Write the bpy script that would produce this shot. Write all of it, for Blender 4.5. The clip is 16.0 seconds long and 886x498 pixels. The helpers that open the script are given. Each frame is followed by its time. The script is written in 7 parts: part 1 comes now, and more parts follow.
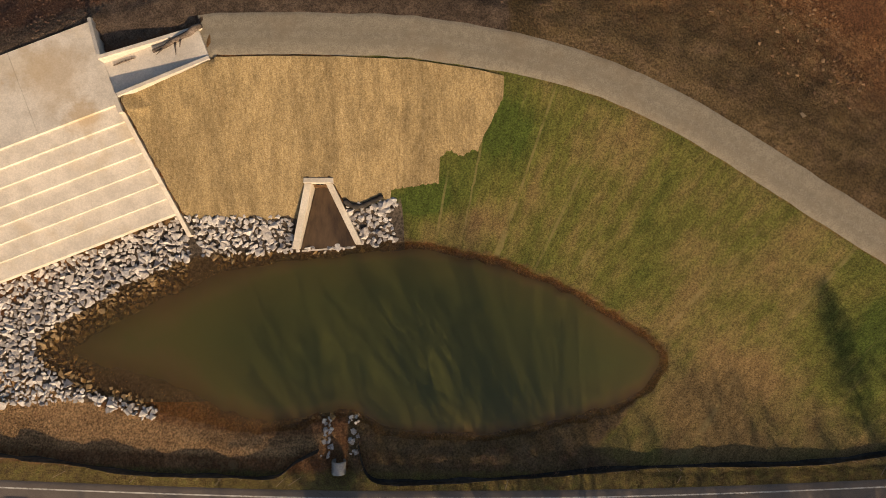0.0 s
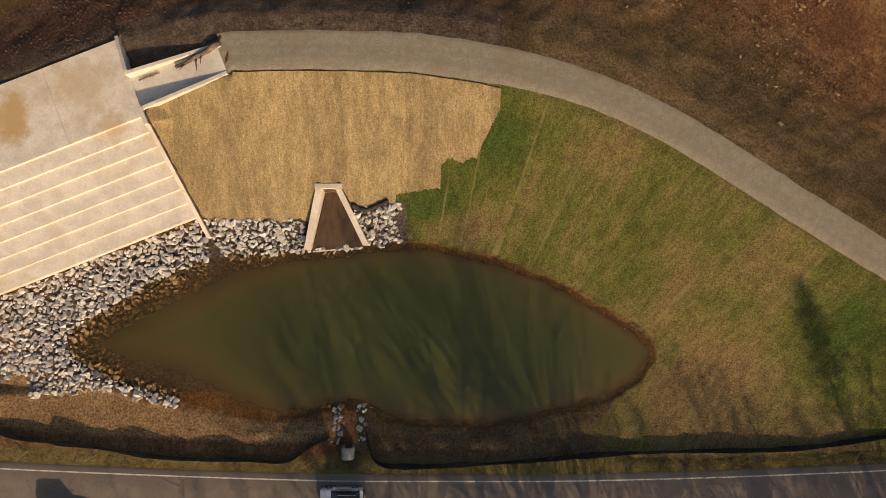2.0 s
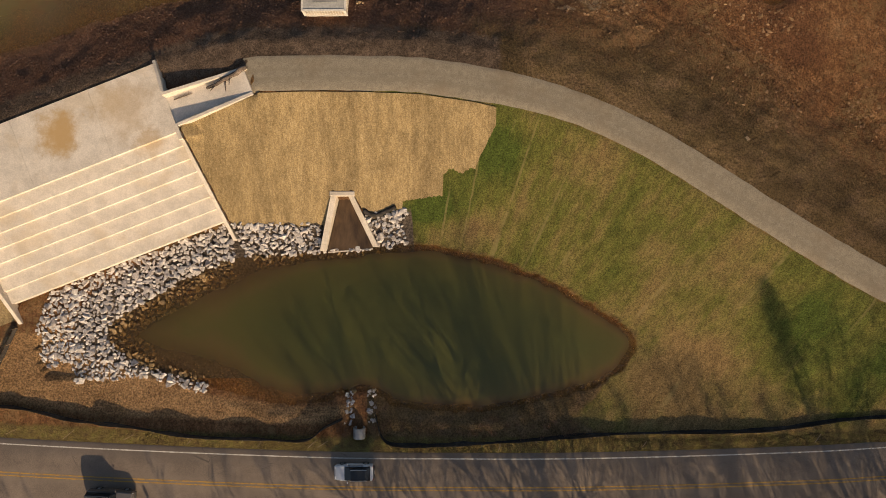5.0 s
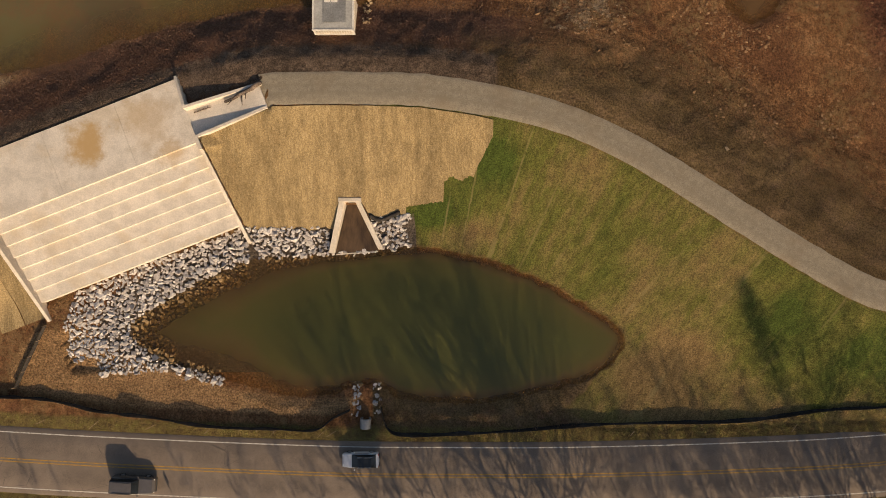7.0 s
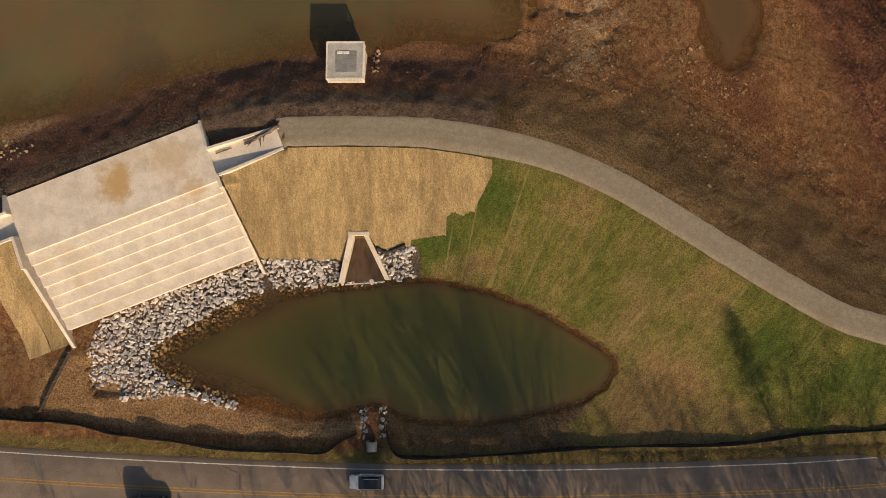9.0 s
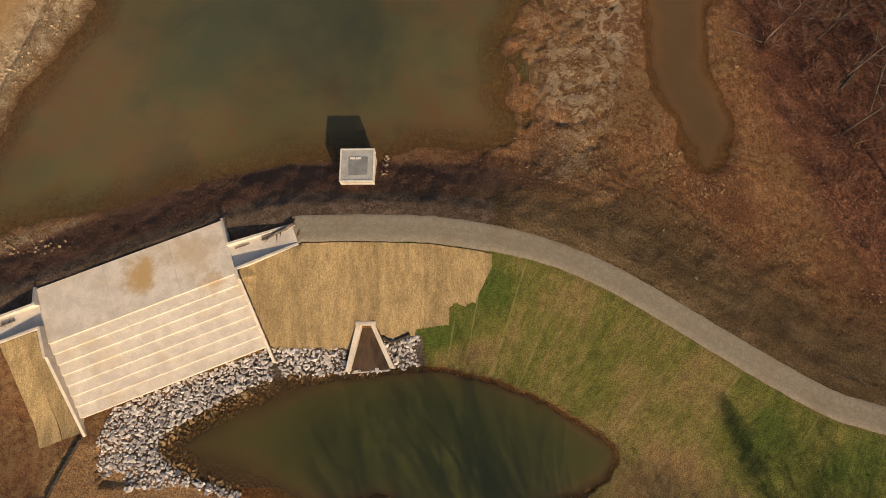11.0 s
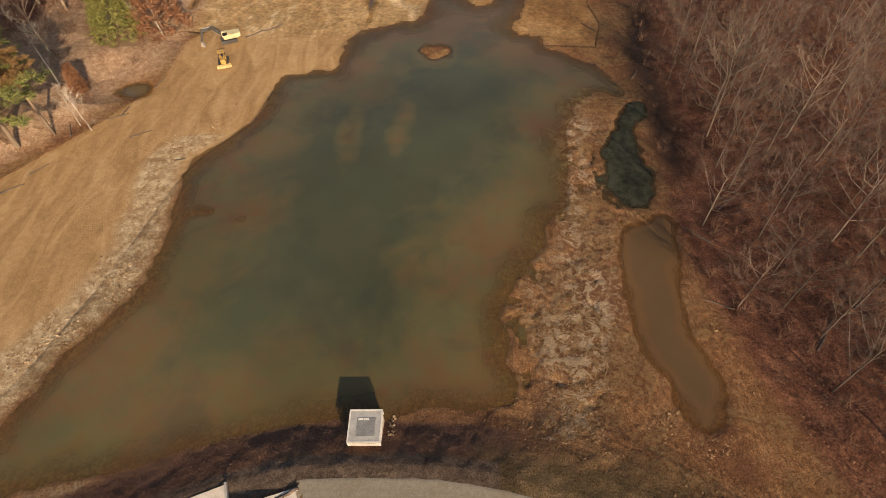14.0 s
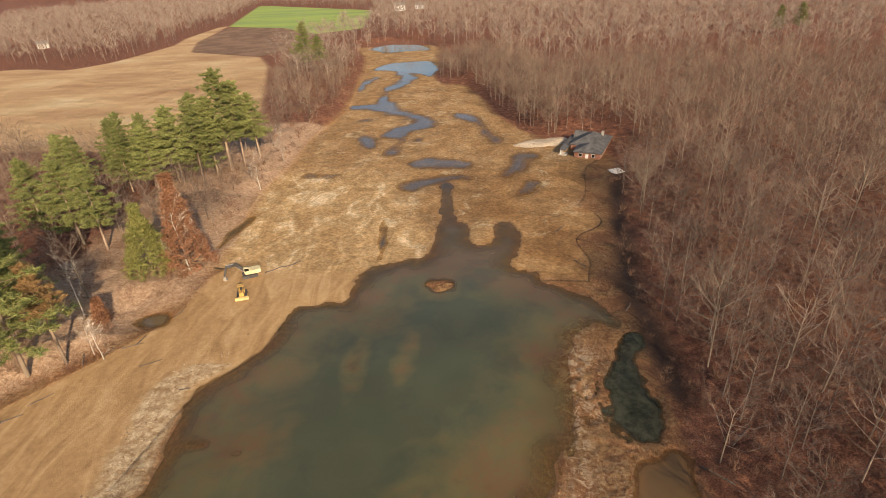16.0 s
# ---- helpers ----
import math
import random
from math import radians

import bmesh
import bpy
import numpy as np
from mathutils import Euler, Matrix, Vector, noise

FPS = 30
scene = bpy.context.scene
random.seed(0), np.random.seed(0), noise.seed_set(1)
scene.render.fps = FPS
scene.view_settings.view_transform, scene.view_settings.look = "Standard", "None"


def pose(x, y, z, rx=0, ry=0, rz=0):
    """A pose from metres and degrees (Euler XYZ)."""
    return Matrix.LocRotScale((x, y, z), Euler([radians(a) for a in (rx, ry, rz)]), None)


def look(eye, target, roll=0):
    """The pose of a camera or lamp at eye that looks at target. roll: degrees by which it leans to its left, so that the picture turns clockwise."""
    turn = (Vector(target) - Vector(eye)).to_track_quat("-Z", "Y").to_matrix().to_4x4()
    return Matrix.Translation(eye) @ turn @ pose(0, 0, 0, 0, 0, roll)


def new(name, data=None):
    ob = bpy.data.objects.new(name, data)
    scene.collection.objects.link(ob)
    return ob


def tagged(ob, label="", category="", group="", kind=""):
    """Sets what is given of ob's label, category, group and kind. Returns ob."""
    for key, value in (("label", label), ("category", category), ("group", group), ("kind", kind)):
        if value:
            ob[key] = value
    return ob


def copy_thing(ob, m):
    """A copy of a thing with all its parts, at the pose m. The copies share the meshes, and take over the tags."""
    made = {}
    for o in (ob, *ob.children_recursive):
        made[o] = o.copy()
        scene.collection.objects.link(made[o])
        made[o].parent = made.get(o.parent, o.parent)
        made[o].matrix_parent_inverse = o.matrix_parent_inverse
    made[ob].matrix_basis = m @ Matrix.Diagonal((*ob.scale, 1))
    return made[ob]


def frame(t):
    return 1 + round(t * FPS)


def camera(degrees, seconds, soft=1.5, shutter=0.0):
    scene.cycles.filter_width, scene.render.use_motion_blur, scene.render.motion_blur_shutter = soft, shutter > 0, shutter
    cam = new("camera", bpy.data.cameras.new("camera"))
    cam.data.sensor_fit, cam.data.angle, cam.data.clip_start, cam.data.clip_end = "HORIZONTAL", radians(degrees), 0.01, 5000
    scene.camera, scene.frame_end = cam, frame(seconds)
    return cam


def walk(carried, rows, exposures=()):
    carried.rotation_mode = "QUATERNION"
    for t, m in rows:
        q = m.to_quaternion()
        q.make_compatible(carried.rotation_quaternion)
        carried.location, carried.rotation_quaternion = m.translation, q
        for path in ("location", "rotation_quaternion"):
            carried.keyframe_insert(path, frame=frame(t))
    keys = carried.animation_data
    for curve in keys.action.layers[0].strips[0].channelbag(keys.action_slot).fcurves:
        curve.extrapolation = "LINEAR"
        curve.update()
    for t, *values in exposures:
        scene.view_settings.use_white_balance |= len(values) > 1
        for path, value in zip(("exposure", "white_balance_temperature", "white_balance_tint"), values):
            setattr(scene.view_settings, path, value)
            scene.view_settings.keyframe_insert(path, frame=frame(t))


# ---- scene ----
cam = camera(78.3, 16.0, soft=0.5)
# seconds, place in metres, turn in degrees
PATH = [
    (0, -0.386, -1.056, 51.976, 1.283, -0.373, 0.163),
    (0.5, -0.283, -0.965, 52.849, 1.17, -0.236, 0.172),
    (1, -0.194, -0.886, 53.752, 1.072, -0.091, 0.096),
    (1.5, -0.118, -0.818, 54.683, 1.009, 0.02, 0.119),
    (2, -0.055, -0.761, 55.64, 0.948, 0.151, 0.097),
    (2.5, -0.002, -0.715, 56.621, 0.894, 0.247, 0.121),
    (3, 0.041, -0.678, 57.623, 0.865, 0.318, 0.134),
    (3.5, 0.075, -0.65, 58.644, 0.858, 0.361, 0.138),
    (4, 0.101, -0.632, 59.682, 0.851, 0.418, 0.152),
    (6.5, 0.156, -0.655, 65.035, 1.002, 0.576, 0.126),
    (7, 0.159, -0.679, 66.12, 1.093, 0.583, 0.143),
    (7.5, 0.163, -0.709, 67.205, 1.12, 0.605, 0.127),
    (8, 0.167, -0.744, 68.286, 1.283, 0.662, 0.072),
    (8.5, 0.173, -0.783, 69.361, 2.521, 0.751, 0.132),
    (11, 0.275, -1.032, 74.547, 13.58, 1.173, 0.17),
    (11.5, 0.317, -1.089, 75.526, 16.183, 1.263, 0.108),
    (12, 0.368, -1.146, 76.48, 19.094, 1.334, 0.197),
    (12.5, 0.431, -1.205, 77.406, 22.075, 1.416, 0.255),
    (13, 0.506, -1.264, 78.299, 26.707, 1.567, 0.315),
    (13.5, 0.593, -1.322, 79.158, 32.879, 1.733, 0.296),
    (14, 0.695, -1.379, 79.98, 39.109, 1.902, 0.364),
    (14.5, 0.812, -1.436, 80.76, 45.32, 1.961, 0.468),
    (15, 0.945, -1.49, 81.497, 51.509, 2.044, 0.57),
    (15.5, 1.096, -1.543, 82.188, 57.647, 2.184, 0.681),
    (16, 1.265, -1.593, 82.828, 62.015, 2.231, 0.856),
]
walk(cam, [(t, pose(*p)) for t, *p in PATH], ((0, 0.07, 7200, 12), (8.5, 0.07, 7150, 12), (11, 0.1, 7000, 12), (13.5, 0.22, 6850, 12), (16, 0.52, 6350, 10)))

# ---- world and sun ----
SUN_EL, SUN_AZ = radians(25.3), radians(156.0)     # azimuth clockwise from +y
sun_dir = Vector((math.sin(SUN_AZ) * math.cos(SUN_EL), math.cos(SUN_AZ) * math.cos(SUN_EL), math.sin(SUN_EL)))
world = bpy.data.worlds.new("sky")
scene.world = world
world.use_nodes = True
_wn = world.node_tree
_sky = _wn.nodes.new("ShaderNodeTexSky")
_sky.sky_type, _sky.sun_disc = "NISHITA", False
_sky.sun_elevation, _sky.sun_rotation = SUN_EL, SUN_AZ
_sky.dust_density = 2.0
_wn.links.new(_sky.outputs[0], _wn.nodes["Background"].inputs[0])
_wn.nodes["Background"].inputs[1].default_value = 0.1
_sl = bpy.data.lights.new("sun", "SUN")
_sl.energy, _sl.angle, _sl.color = 4.5, radians(0.6), (1.0, 0.79, 0.545)
_sun = new("sun", _sl)
_sun.matrix_world = look(sun_dir * 100, (0, 0, 0))


# ---- materials ----
class Nodes:
    """Short hand for building a node material."""

    def __init__(self, name, rough=0.9, spec=0.25, metal=0.0):
        self.m = bpy.data.materials.new(name)
        self.m.use_nodes = True
        self.t = self.m.node_tree
        self.b = self.t.nodes["Principled BSDF"]
        self.b.inputs["Roughness"].default_value = rough
        self.b.inputs["Specular IOR Level"].default_value = spec
        self.b.inputs["Metallic"].default_value = metal
        self.pos = self.add("ShaderNodeNewGeometry").outputs["Position"]

    def add(self, kind, **props):
        n = self.t.nodes.new(kind)
        for k, v in props.items():
            setattr(n, k, v)
        return n

    def put(self, socket, value):
        if isinstance(value, bpy.types.NodeSocket):
            self.t.links.new(value, socket)
        else:
            socket.default_value = (*value, 1.0) if isinstance(value, tuple) and len(value) == 3 and socket.type == "RGBA" else value

    def attr(self, name):
        return self.add("ShaderNodeAttribute", attribute_name=name).outputs["Fac"]

    def rand(self):
        return self.add("ShaderNodeObjectInfo").outputs["Random"]

    def island(self):
        return self.add("ShaderNodeNewGeometry").outputs["Random Per Island"]

    def local(self):
        return self.add("ShaderNodeTexCoord").outputs["Object"]

    def noise(self, scale, detail=3.0, rough=0.6, stretch=None, turn=0.0, vec=None, distort=0.0):
        n = self.add("ShaderNodeTexNoise")
        n.inputs["Scale"].default_value, n.inputs["Detail"].default_value = scale, detail
        n.inputs["Roughness"].default_value, n.inputs["Distortion"].default_value = rough, distort
        v = vec or self.pos
        if stretch:
            mp = self.add("ShaderNodeMapping")
            self.put(mp.inputs["Vector"], v)
            mp.inputs["Rotation"].default_value = (0, 0, radians(turn))
            mp.inputs["Scale"].default_value = stretch
            v = mp.outputs[0]
        self.put(n.inputs["Vector"], v)
        return n.outputs["Fac"]

    def voronoi(self, scale, feature="F1", vec=None, out="Distance"):
        n = self.add("ShaderNodeTexVoronoi", feature=feature)
        n.inputs["Scale"].default_value = scale
        self.put(n.inputs["Vector"], vec or self.pos)
        return n.outputs[out]

    def math(self, op, a, b=0.0, c=0.0):
        n = self.add("ShaderNodeMath", operation=op)
        for i, v in enumerate((a, b, c)):
            self.put(n.inputs[i], v)
        return n.outputs[0]

    def step(self, v, lo, hi, a=0.0, b=1.0):
        n = self.add("ShaderNodeMapRange", interpolation_type="SMOOTHSTEP")
        for i, x in enumerate((v, lo, hi, a, b)):
            self.put(n.inputs[i], x)
        return n.outputs[0]

    def mix(self, fac, a, b, blend="MIX"):
        n = self.add("ShaderNodeMix", data_type="RGBA", blend_type=blend)
        self.put(n.inputs[0], fac)
        self.put(n.inputs[6], a)
        self.put(n.inputs[7], b)
        return n.outputs[2]

    def ramp(self, fac, *stops):
        n = self.add("ShaderNodeValToRGB")
        e = n.color_ramp.elements
        while len(e) < len(stops):
            e.new(0.5)
        for el, (p, c) in zip(e, stops):
            el.position, el.color = p, (*c, 1.0)
        self.put(n.inputs[0], fac)
        return n.outputs[0]

    def vary(self, color, fac, amount, lo=0.36, hi=0.64):
        """Lightens and darkens a colour by a 0 to 1 value."""
        v = self.step(fac, lo, hi, 1.0 - amount, 1.0 + amount)
        n = self.add("ShaderNodeHueSaturation")
        self.put(n.inputs["Value"], v)
        self.put(n.inputs["Color"], color)
        return n.outputs[0]

    def bump(self, height, strength=0.5, distance=0.05):
        n = self.add("ShaderNodeBump")
        n.inputs["Strength"].default_value, n.inputs["Distance"].default_value = strength, distance
        self.put(n.inputs["Height"], height)
        old = self.b.inputs["Normal"].links
        if old:
            self.t.links.new(old[0].from_socket, n.inputs["Normal"])
        self.t.links.new(n.outputs[0], self.b.inputs["Normal"])

    def done(self, color, rough=None):
        self.put(self.b.inputs["Base Color"], color)
        if rough is not None:
            self.put(self.b.inputs["Roughness"], rough)
        return self.m


def plain(name, color, rough=0.6, spec=0.3, metal=0.0, grain=8.0, amount=0.12):
    n = Nodes(name, rough, spec, metal)
    c = n.vary(color, n.noise(grain, 4), amount)
    return n.done(n.vary(c, n.noise(grain * 0.12, 3), amount))


def ground_material():
    n = Nodes("earth", 0.95, 0.15)
    fine, mid, big = n.noise(5.0, 5, 0.7), n.noise(0.9, 5, 0.65), n.noise(0.11, 5, 0.6)
    jag = n.math("MULTIPLY_ADD", n.noise(1.6, 4, 0.7), 2.0, -1.0)

    def mask(name, lo=-0.25, hi=0.25, ragged=0.6):
        return n.step(n.math("MULTIPLY_ADD", jag, ragged, n.attr(name)), lo, hi)

    # bare earth
    earth = n.ramp(n.math("MULTIPLY_ADD", mid, 0.6, n.math("MULTIPLY", big, 0.45)),
                   (0.3, (0.135, 0.06, 0.028)), (0.47, (0.235, 0.113, 0.05)), (0.6, (0.32, 0.168, 0.078)), (0.74, (0.42, 0.26, 0.135)))
    earth = n.vary(n.vary(earth, fine, 0.38), n.noise(2.0, 5, 0.75, (1.0, 0.35, 1.0), 30), 0.25)
    # ruts of tracked machines that follow the line of the dam
    along = n.add("ShaderNodeCombineXYZ")
    n.put(along.inputs[0], n.attr("run"))
    n.put(along.inputs[1], n.attr("off"))
    along = along.outputs[0]
    worked = n.step(n.math("MULTIPLY_ADD", jag, 1.5, n.attr("worked")), -1.0, 1.5)
    ruts = n.noise(1.5, 4, 0.6, (0.06, 1.0, 1.0), vec=along, distort=0.25)
    earth = n.vary(earth, n.math("MULTIPLY_ADD", n.math("SUBTRACT", ruts, 0.5), worked, 0.5), 0.2, 0.38, 0.62)
    earth = n.mix(n.math("MULTIPLY", worked, n.step(n.noise(0.09, 4), 0.45, 0.6, 0.0, 0.6)), earth, (0.13, 0.062, 0.036))
    earth = n.mix(n.step(n.noise(0.06, 5, 0.65), 0.46, 0.62, 0.0, 0.7), earth, n.vary((0.15, 0.068, 0.036), fine, 0.3))
    lump = n.step(n.noise(0.075, 4, 0.6, distort=0.6), 0.47, 0.56)
    earth = n.mix(n.math("MULTIPLY", lump, n.step(n.noise(1.3, 5, 0.75), 0.44, 0.58, 0.0, 0.8)), earth, (0.36, 0.225, 0.105))
    # tan compacted haul road and flats
    rut = n.noise(0.2, 6, 0.54, (1.0, 0.3, 1.0), -34, distort=1.5)
    tan = n.ramp(n.math("MULTIPLY_ADD", rut, 0.7, n.math("MULTIPLY", mid, 0.3)),
                 (0.34, (0.31, 0.183, 0.08)), (0.50, (0.44, 0.27, 0.122)), (0.66, (0.56, 0.375, 0.19)))
    c = n.mix(mask("tan", -1.5, 1.5, 1.2), earth, tan)
    # clods of pale broken rock and crust
    crust = n.math("MULTIPLY", n.step(n.noise(1.1, 6, 0.8), 0.51, 0.6), mask("crust", -0.5, 0.5, 0.7))
    c = n.mix(crust, c, n.ramp(fine, (0.35, (0.27, 0.17, 0.09)), (0.62, (0.46, 0.33, 0.195))))
    flat_top = n.step(n.noise(0.5, 7, 0.72, distort=0.6), 0.505, 0.53)
    flake = n.math("MULTIPLY", flat_top, mask("flake", -0.3, 0.6, 0.9))
    c = n.mix(n.math("MULTIPLY", flake, 0.9), c, n.vary((0.50, 0.365, 0.23), fine, 0.25))
    sand = n.ramp(n.noise(0.55, 6, 0.8), (0.40, (0.31, 0.19, 0.095)), (0.50, (0.46, 0.325, 0.185)), (0.6, (0.62, 0.48, 0.30)))
    c = n.mix(mask("shore", -1.0, 2.0, 2.0), c, n.vary(sand, fine, 0.3))
    # marsh bed of the drained upper lake
    flat = n.noise(0.05, 6, 0.66, distort=0.8)
    marsh = n.ramp(flat, (0.34, (0.21, 0.108, 0.042)), (0.46, (0.30, 0.165, 0.066)), (0.56, (0.37, 0.215, 0.09)), (0.68, (0.48, 0.32, 0.16)))
    marsh = n.mix(n.step(n.math("MULTIPLY_ADD", n.math("SUBTRACT", n.noise(0.08, 5, 0.65), 0.5), 1.6, n.attr("damp")), 0.15, 0.7, 0.0, 0.7), marsh, (0.21, 0.122, 0.056))
    marsh = n.mix(n.step(n.noise(0.07, 7, 0.72, distort=0.6), 0.56, 0.66, 0.0, 0.7), marsh, (0.52, 0.40, 0.24))
    cream = n.ramp(n.noise(0.11, 7, 0.75, (1.0, 0.6, 1.0), distort=0.8), (0.40, (0.37, 0.225, 0.098)), (0.53, (0.48, 0.315, 0.15)), (0.63, (0.68, 0.52, 0.32)))
    marsh = n.mix(mask("pale", -0.4, 0.9, 0.6), marsh, cream)
    marsh = n.vary(n.vary(marsh, mid, 0.2), n.noise(0.25, 6, 0.75), 0.2)
    c = n.mix(mask("marsh", -5.0, 5.0, 5.0), c, marsh)
    # dark stony upstream face
    stony = n.ramp(n.voronoi(3.4), (0.15, (0.27, 0.14, 0.085)), (0.55, (0.16, 0.08, 0.05)))
    stony = n.mix(n.step(n.noise(3.5, 3), 0.56, 0.7), stony, (0.25, 0.14, 0.09))
    c = n.mix(mask("stony", -0.7, 0.7, 0.8), c, stony)
    # thin brown turf over the shoulder of the dam
    sh = n.ramp(n.noise(0.55, 6, 0.7), (0.34, (0.148, 0.1, 0.046)), (0.5, (0.185, 0.123, 0.06)), (0.66, (0.225, 0.145, 0.08)))
    sh = n.vary(sh, n.noise(0.5, 4, 0.6, (0.25, 1.0, 1.0), vec=along), 0.2)
    c = n.mix(mask("shoulder", -1.1, 1.1, 1.2), c, n.vary(sh, fine, 0.4))
    # grey gravelly ledge beside the track
    ledge = n.vary(n.vary((0.17, 0.118, 0.082), n.noise(6.0, 5, 0.8), 0.45), n.noise(0.8, 5, 0.7), 0.3)
    c = n.mix(mask("ledge", -0.5, 0.5, 0.9), c, ledge)
    # turf with straw showing through in streaks that run down the slope
    streak = n.noise(0.45, 5, 0.62, (1.0, 0.28, 1.0), vec=along)
    seam = n.math("MULTIPLY", n.step(n.noise(0.8, 2, 0.5, (1.0, 0.03, 1.0), vec=along), 0.60, 0.66), n.step(n.noise(0.3, 4), 0.42, 0.6))
    patch = n.noise(0.17, 4, 0.62)
    lush = n.math("MULTIPLY_ADD", n.attr("lush"), 0.5, n.math("MULTIPLY_ADD", streak, 0.6, n.math("MULTIPLY", patch, 0.56)))
    turf = n.ramp(lush, (0.38, (0.225, 0.15, 0.065)), (0.51, (0.2, 0.156, 0.056)), (0.62, (0.138, 0.132, 0.033)), (0.84, (0.072, 0.098, 0.019)))
    turf = n.vary(n.vary(turf, n.noise(6.0, 6, 0.85), 0.5), n.noise(1.5, 5, 0.75, (1.0, 0.4, 1.0), vec=along), 0.2)
    turf = n.mix(n.math("MULTIPLY", seam, 0.55), turf, (0.30, 0.235, 0.105))
    c = n.mix(mask("grass", -0.35, 0.35, 0.45), c, turf)
    c = n.mix(mask("scree", -0.4, 0.4, 0.5), c, n.vary((0.13, 0.10, 0.075), n.noise(4, 5, 0.8), 0.5))
    # orange-brown mulch along the south bank
    mul = n.ramp(n.noise(1.4, 6, 0.72, (0.45, 1.0, 1.0)), (0.3, (0.31, 0.172, 0.08)), (0.6, (0.48, 0.29, 0.142)), (0.8, (0.58, 0.385, 0.20)))
    c = n.mix(mask("mulch", -0.3, 0.3, 0.5), c, n.vary(mul, fine, 0.5))
    # roadside weeds
    weed = n.ramp(n.noise(1.1, 6, 0.72), (0.33, (0.12, 0.08, 0.038)), (0.52, (0.215, 0.16, 0.058)), (0.68, (0.225, 0.2, 0.058)))
    c = n.mix(mask("verge", -0.3, 0.3, 0.5), c, n.vary(weed, n.noise(8, 4, 0.7), 0.35))
    # pale brushy bank between the flats and the west woods
    brush = n.ramp(n.noise(0.9, 6, 0.8), (0.36, (0.29, 0.16, 0.095)), (0.5, (0.46, 0.30, 0.185)), (0.64, (0.62, 0.445, 0.30)))
    lit = n.ramp(n.noise(0.35, 6, 0.75), (0.32, (0.115, 0.047, 0.03)), (0.52, (0.215, 0.094, 0.055)), (0.72, (0.41, 0.19, 0.105)))
    c = n.mix(mask("litter", -2.0, 2.0, 2.5), c, n.vary(lit, n.noise(3.0, 6, 0.8), 0.5))
    c = n.mix(mask("bankside", -2.5, 2.5, 3.0), c, n.vary(brush, fine, 0.4))
    # dark band: shade of the wood edge painted into the ground
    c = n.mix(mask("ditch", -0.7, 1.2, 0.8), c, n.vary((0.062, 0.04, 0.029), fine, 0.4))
    # far fields
    fld = n.ramp(n.noise(0.016, 6, 0.65, (0.7, 1.5, 1.0), 8), (0.34, (0.42, 0.25, 0.125)), (0.52, (0.56, 0.365, 0.185)), (0.68, (0.65, 0.48, 0.27)))
    c = n.mix(mask("field", -3, 3, 3), c, fld)
    c = n.mix(mask("plough", -3, 3, 3), c, n.vary((0.24, 0.145, 0.09), n.noise(0.05, 5), 0.2))
    c = n.mix(mask("crop", -3, 3, 3), c, n.ramp(n.noise(0.012, 5, 0.6, (0.4, 1.6, 1.0), 20), (0.4, (0.34, 0.42, 0.10)), (0.62, (0.27, 0.34, 0.11))))
    n.bump(n.noise(2.2, 6, 0.75), 0.9, 0.3)
    wave = n.add("ShaderNodeTexWave", wave_type="BANDS", bands_direction="DIAGONAL")
    for k, v in (("Scale", 0.9), ("Distortion", 7.0), ("Detail", 3.0), ("Detail Scale", 0.5)):
        wave.inputs[k].default_value = v
    n.put(wave.inputs["Vector"], n.pos)
    bare = n.math("SUBTRACT", 1.0, n.step(n.math("MAXIMUM", n.attr("grass"), n.math("MAXIMUM", n.attr("marsh"), n.attr("tan"))), -0.5, 0.5))
    n.bump(n.math("MULTIPLY", n.math("MULTIPLY", wave.outputs["Fac"], bare), n.step(n.noise(0.16, 4), 0.5, 0.6)), 0.6, 0.12)
    sep = n.add("ShaderNodeSeparateXYZ")
    n.put(sep.inputs[0], along)
    cleat = n.math("SINE", n.math("MULTIPLY_ADD", sep.outputs[0], 14.5, n.math("MULTIPLY", n.noise(0.5, 2), 16.0)))
    cleat = n.math("MULTIPLY", n.math("MULTIPLY", cleat, worked), n.step(n.noise(0.5, 3, 0.5, (0.12, 1.0, 1.0), vec=along), 0.5, 0.56))
    n.bump(cleat, 1.0, 0.11)
    n.bump(n.math("MULTIPLY", ruts, worked), 0.6, 0.3)
    n.bump(n.math("MULTIPLY", n.noise(0.9, 6, 0.78), n.math("MULTIPLY", bare, n.math("MULTIPLY_ADD", lump, 0.8, 0.25))), 1.0, 1.1)
    n.bump(n.math("MULTIPLY", n.noise(1.6, 4, 0.7, (1.8, 0.3, 1.0), 55), bare), 0.6, 0.2)
    n.bump(n.math("MULTIPLY", n.noise(3.0, 5, 0.75), bare), 0.9, 0.26)
    n.bump(n.noise(9.0, 4, 0.75), 1.0, 0.1)
    wet = n.step(n.attr("wet"), 0.0, 1.0)
    c = n.mix(n.math("MULTIPLY", wet, 0.4), c, (0.10, 0.055, 0.026))
    return n.done(c, n.math("MULTIPLY_ADD", wet, -0.35, 0.95))


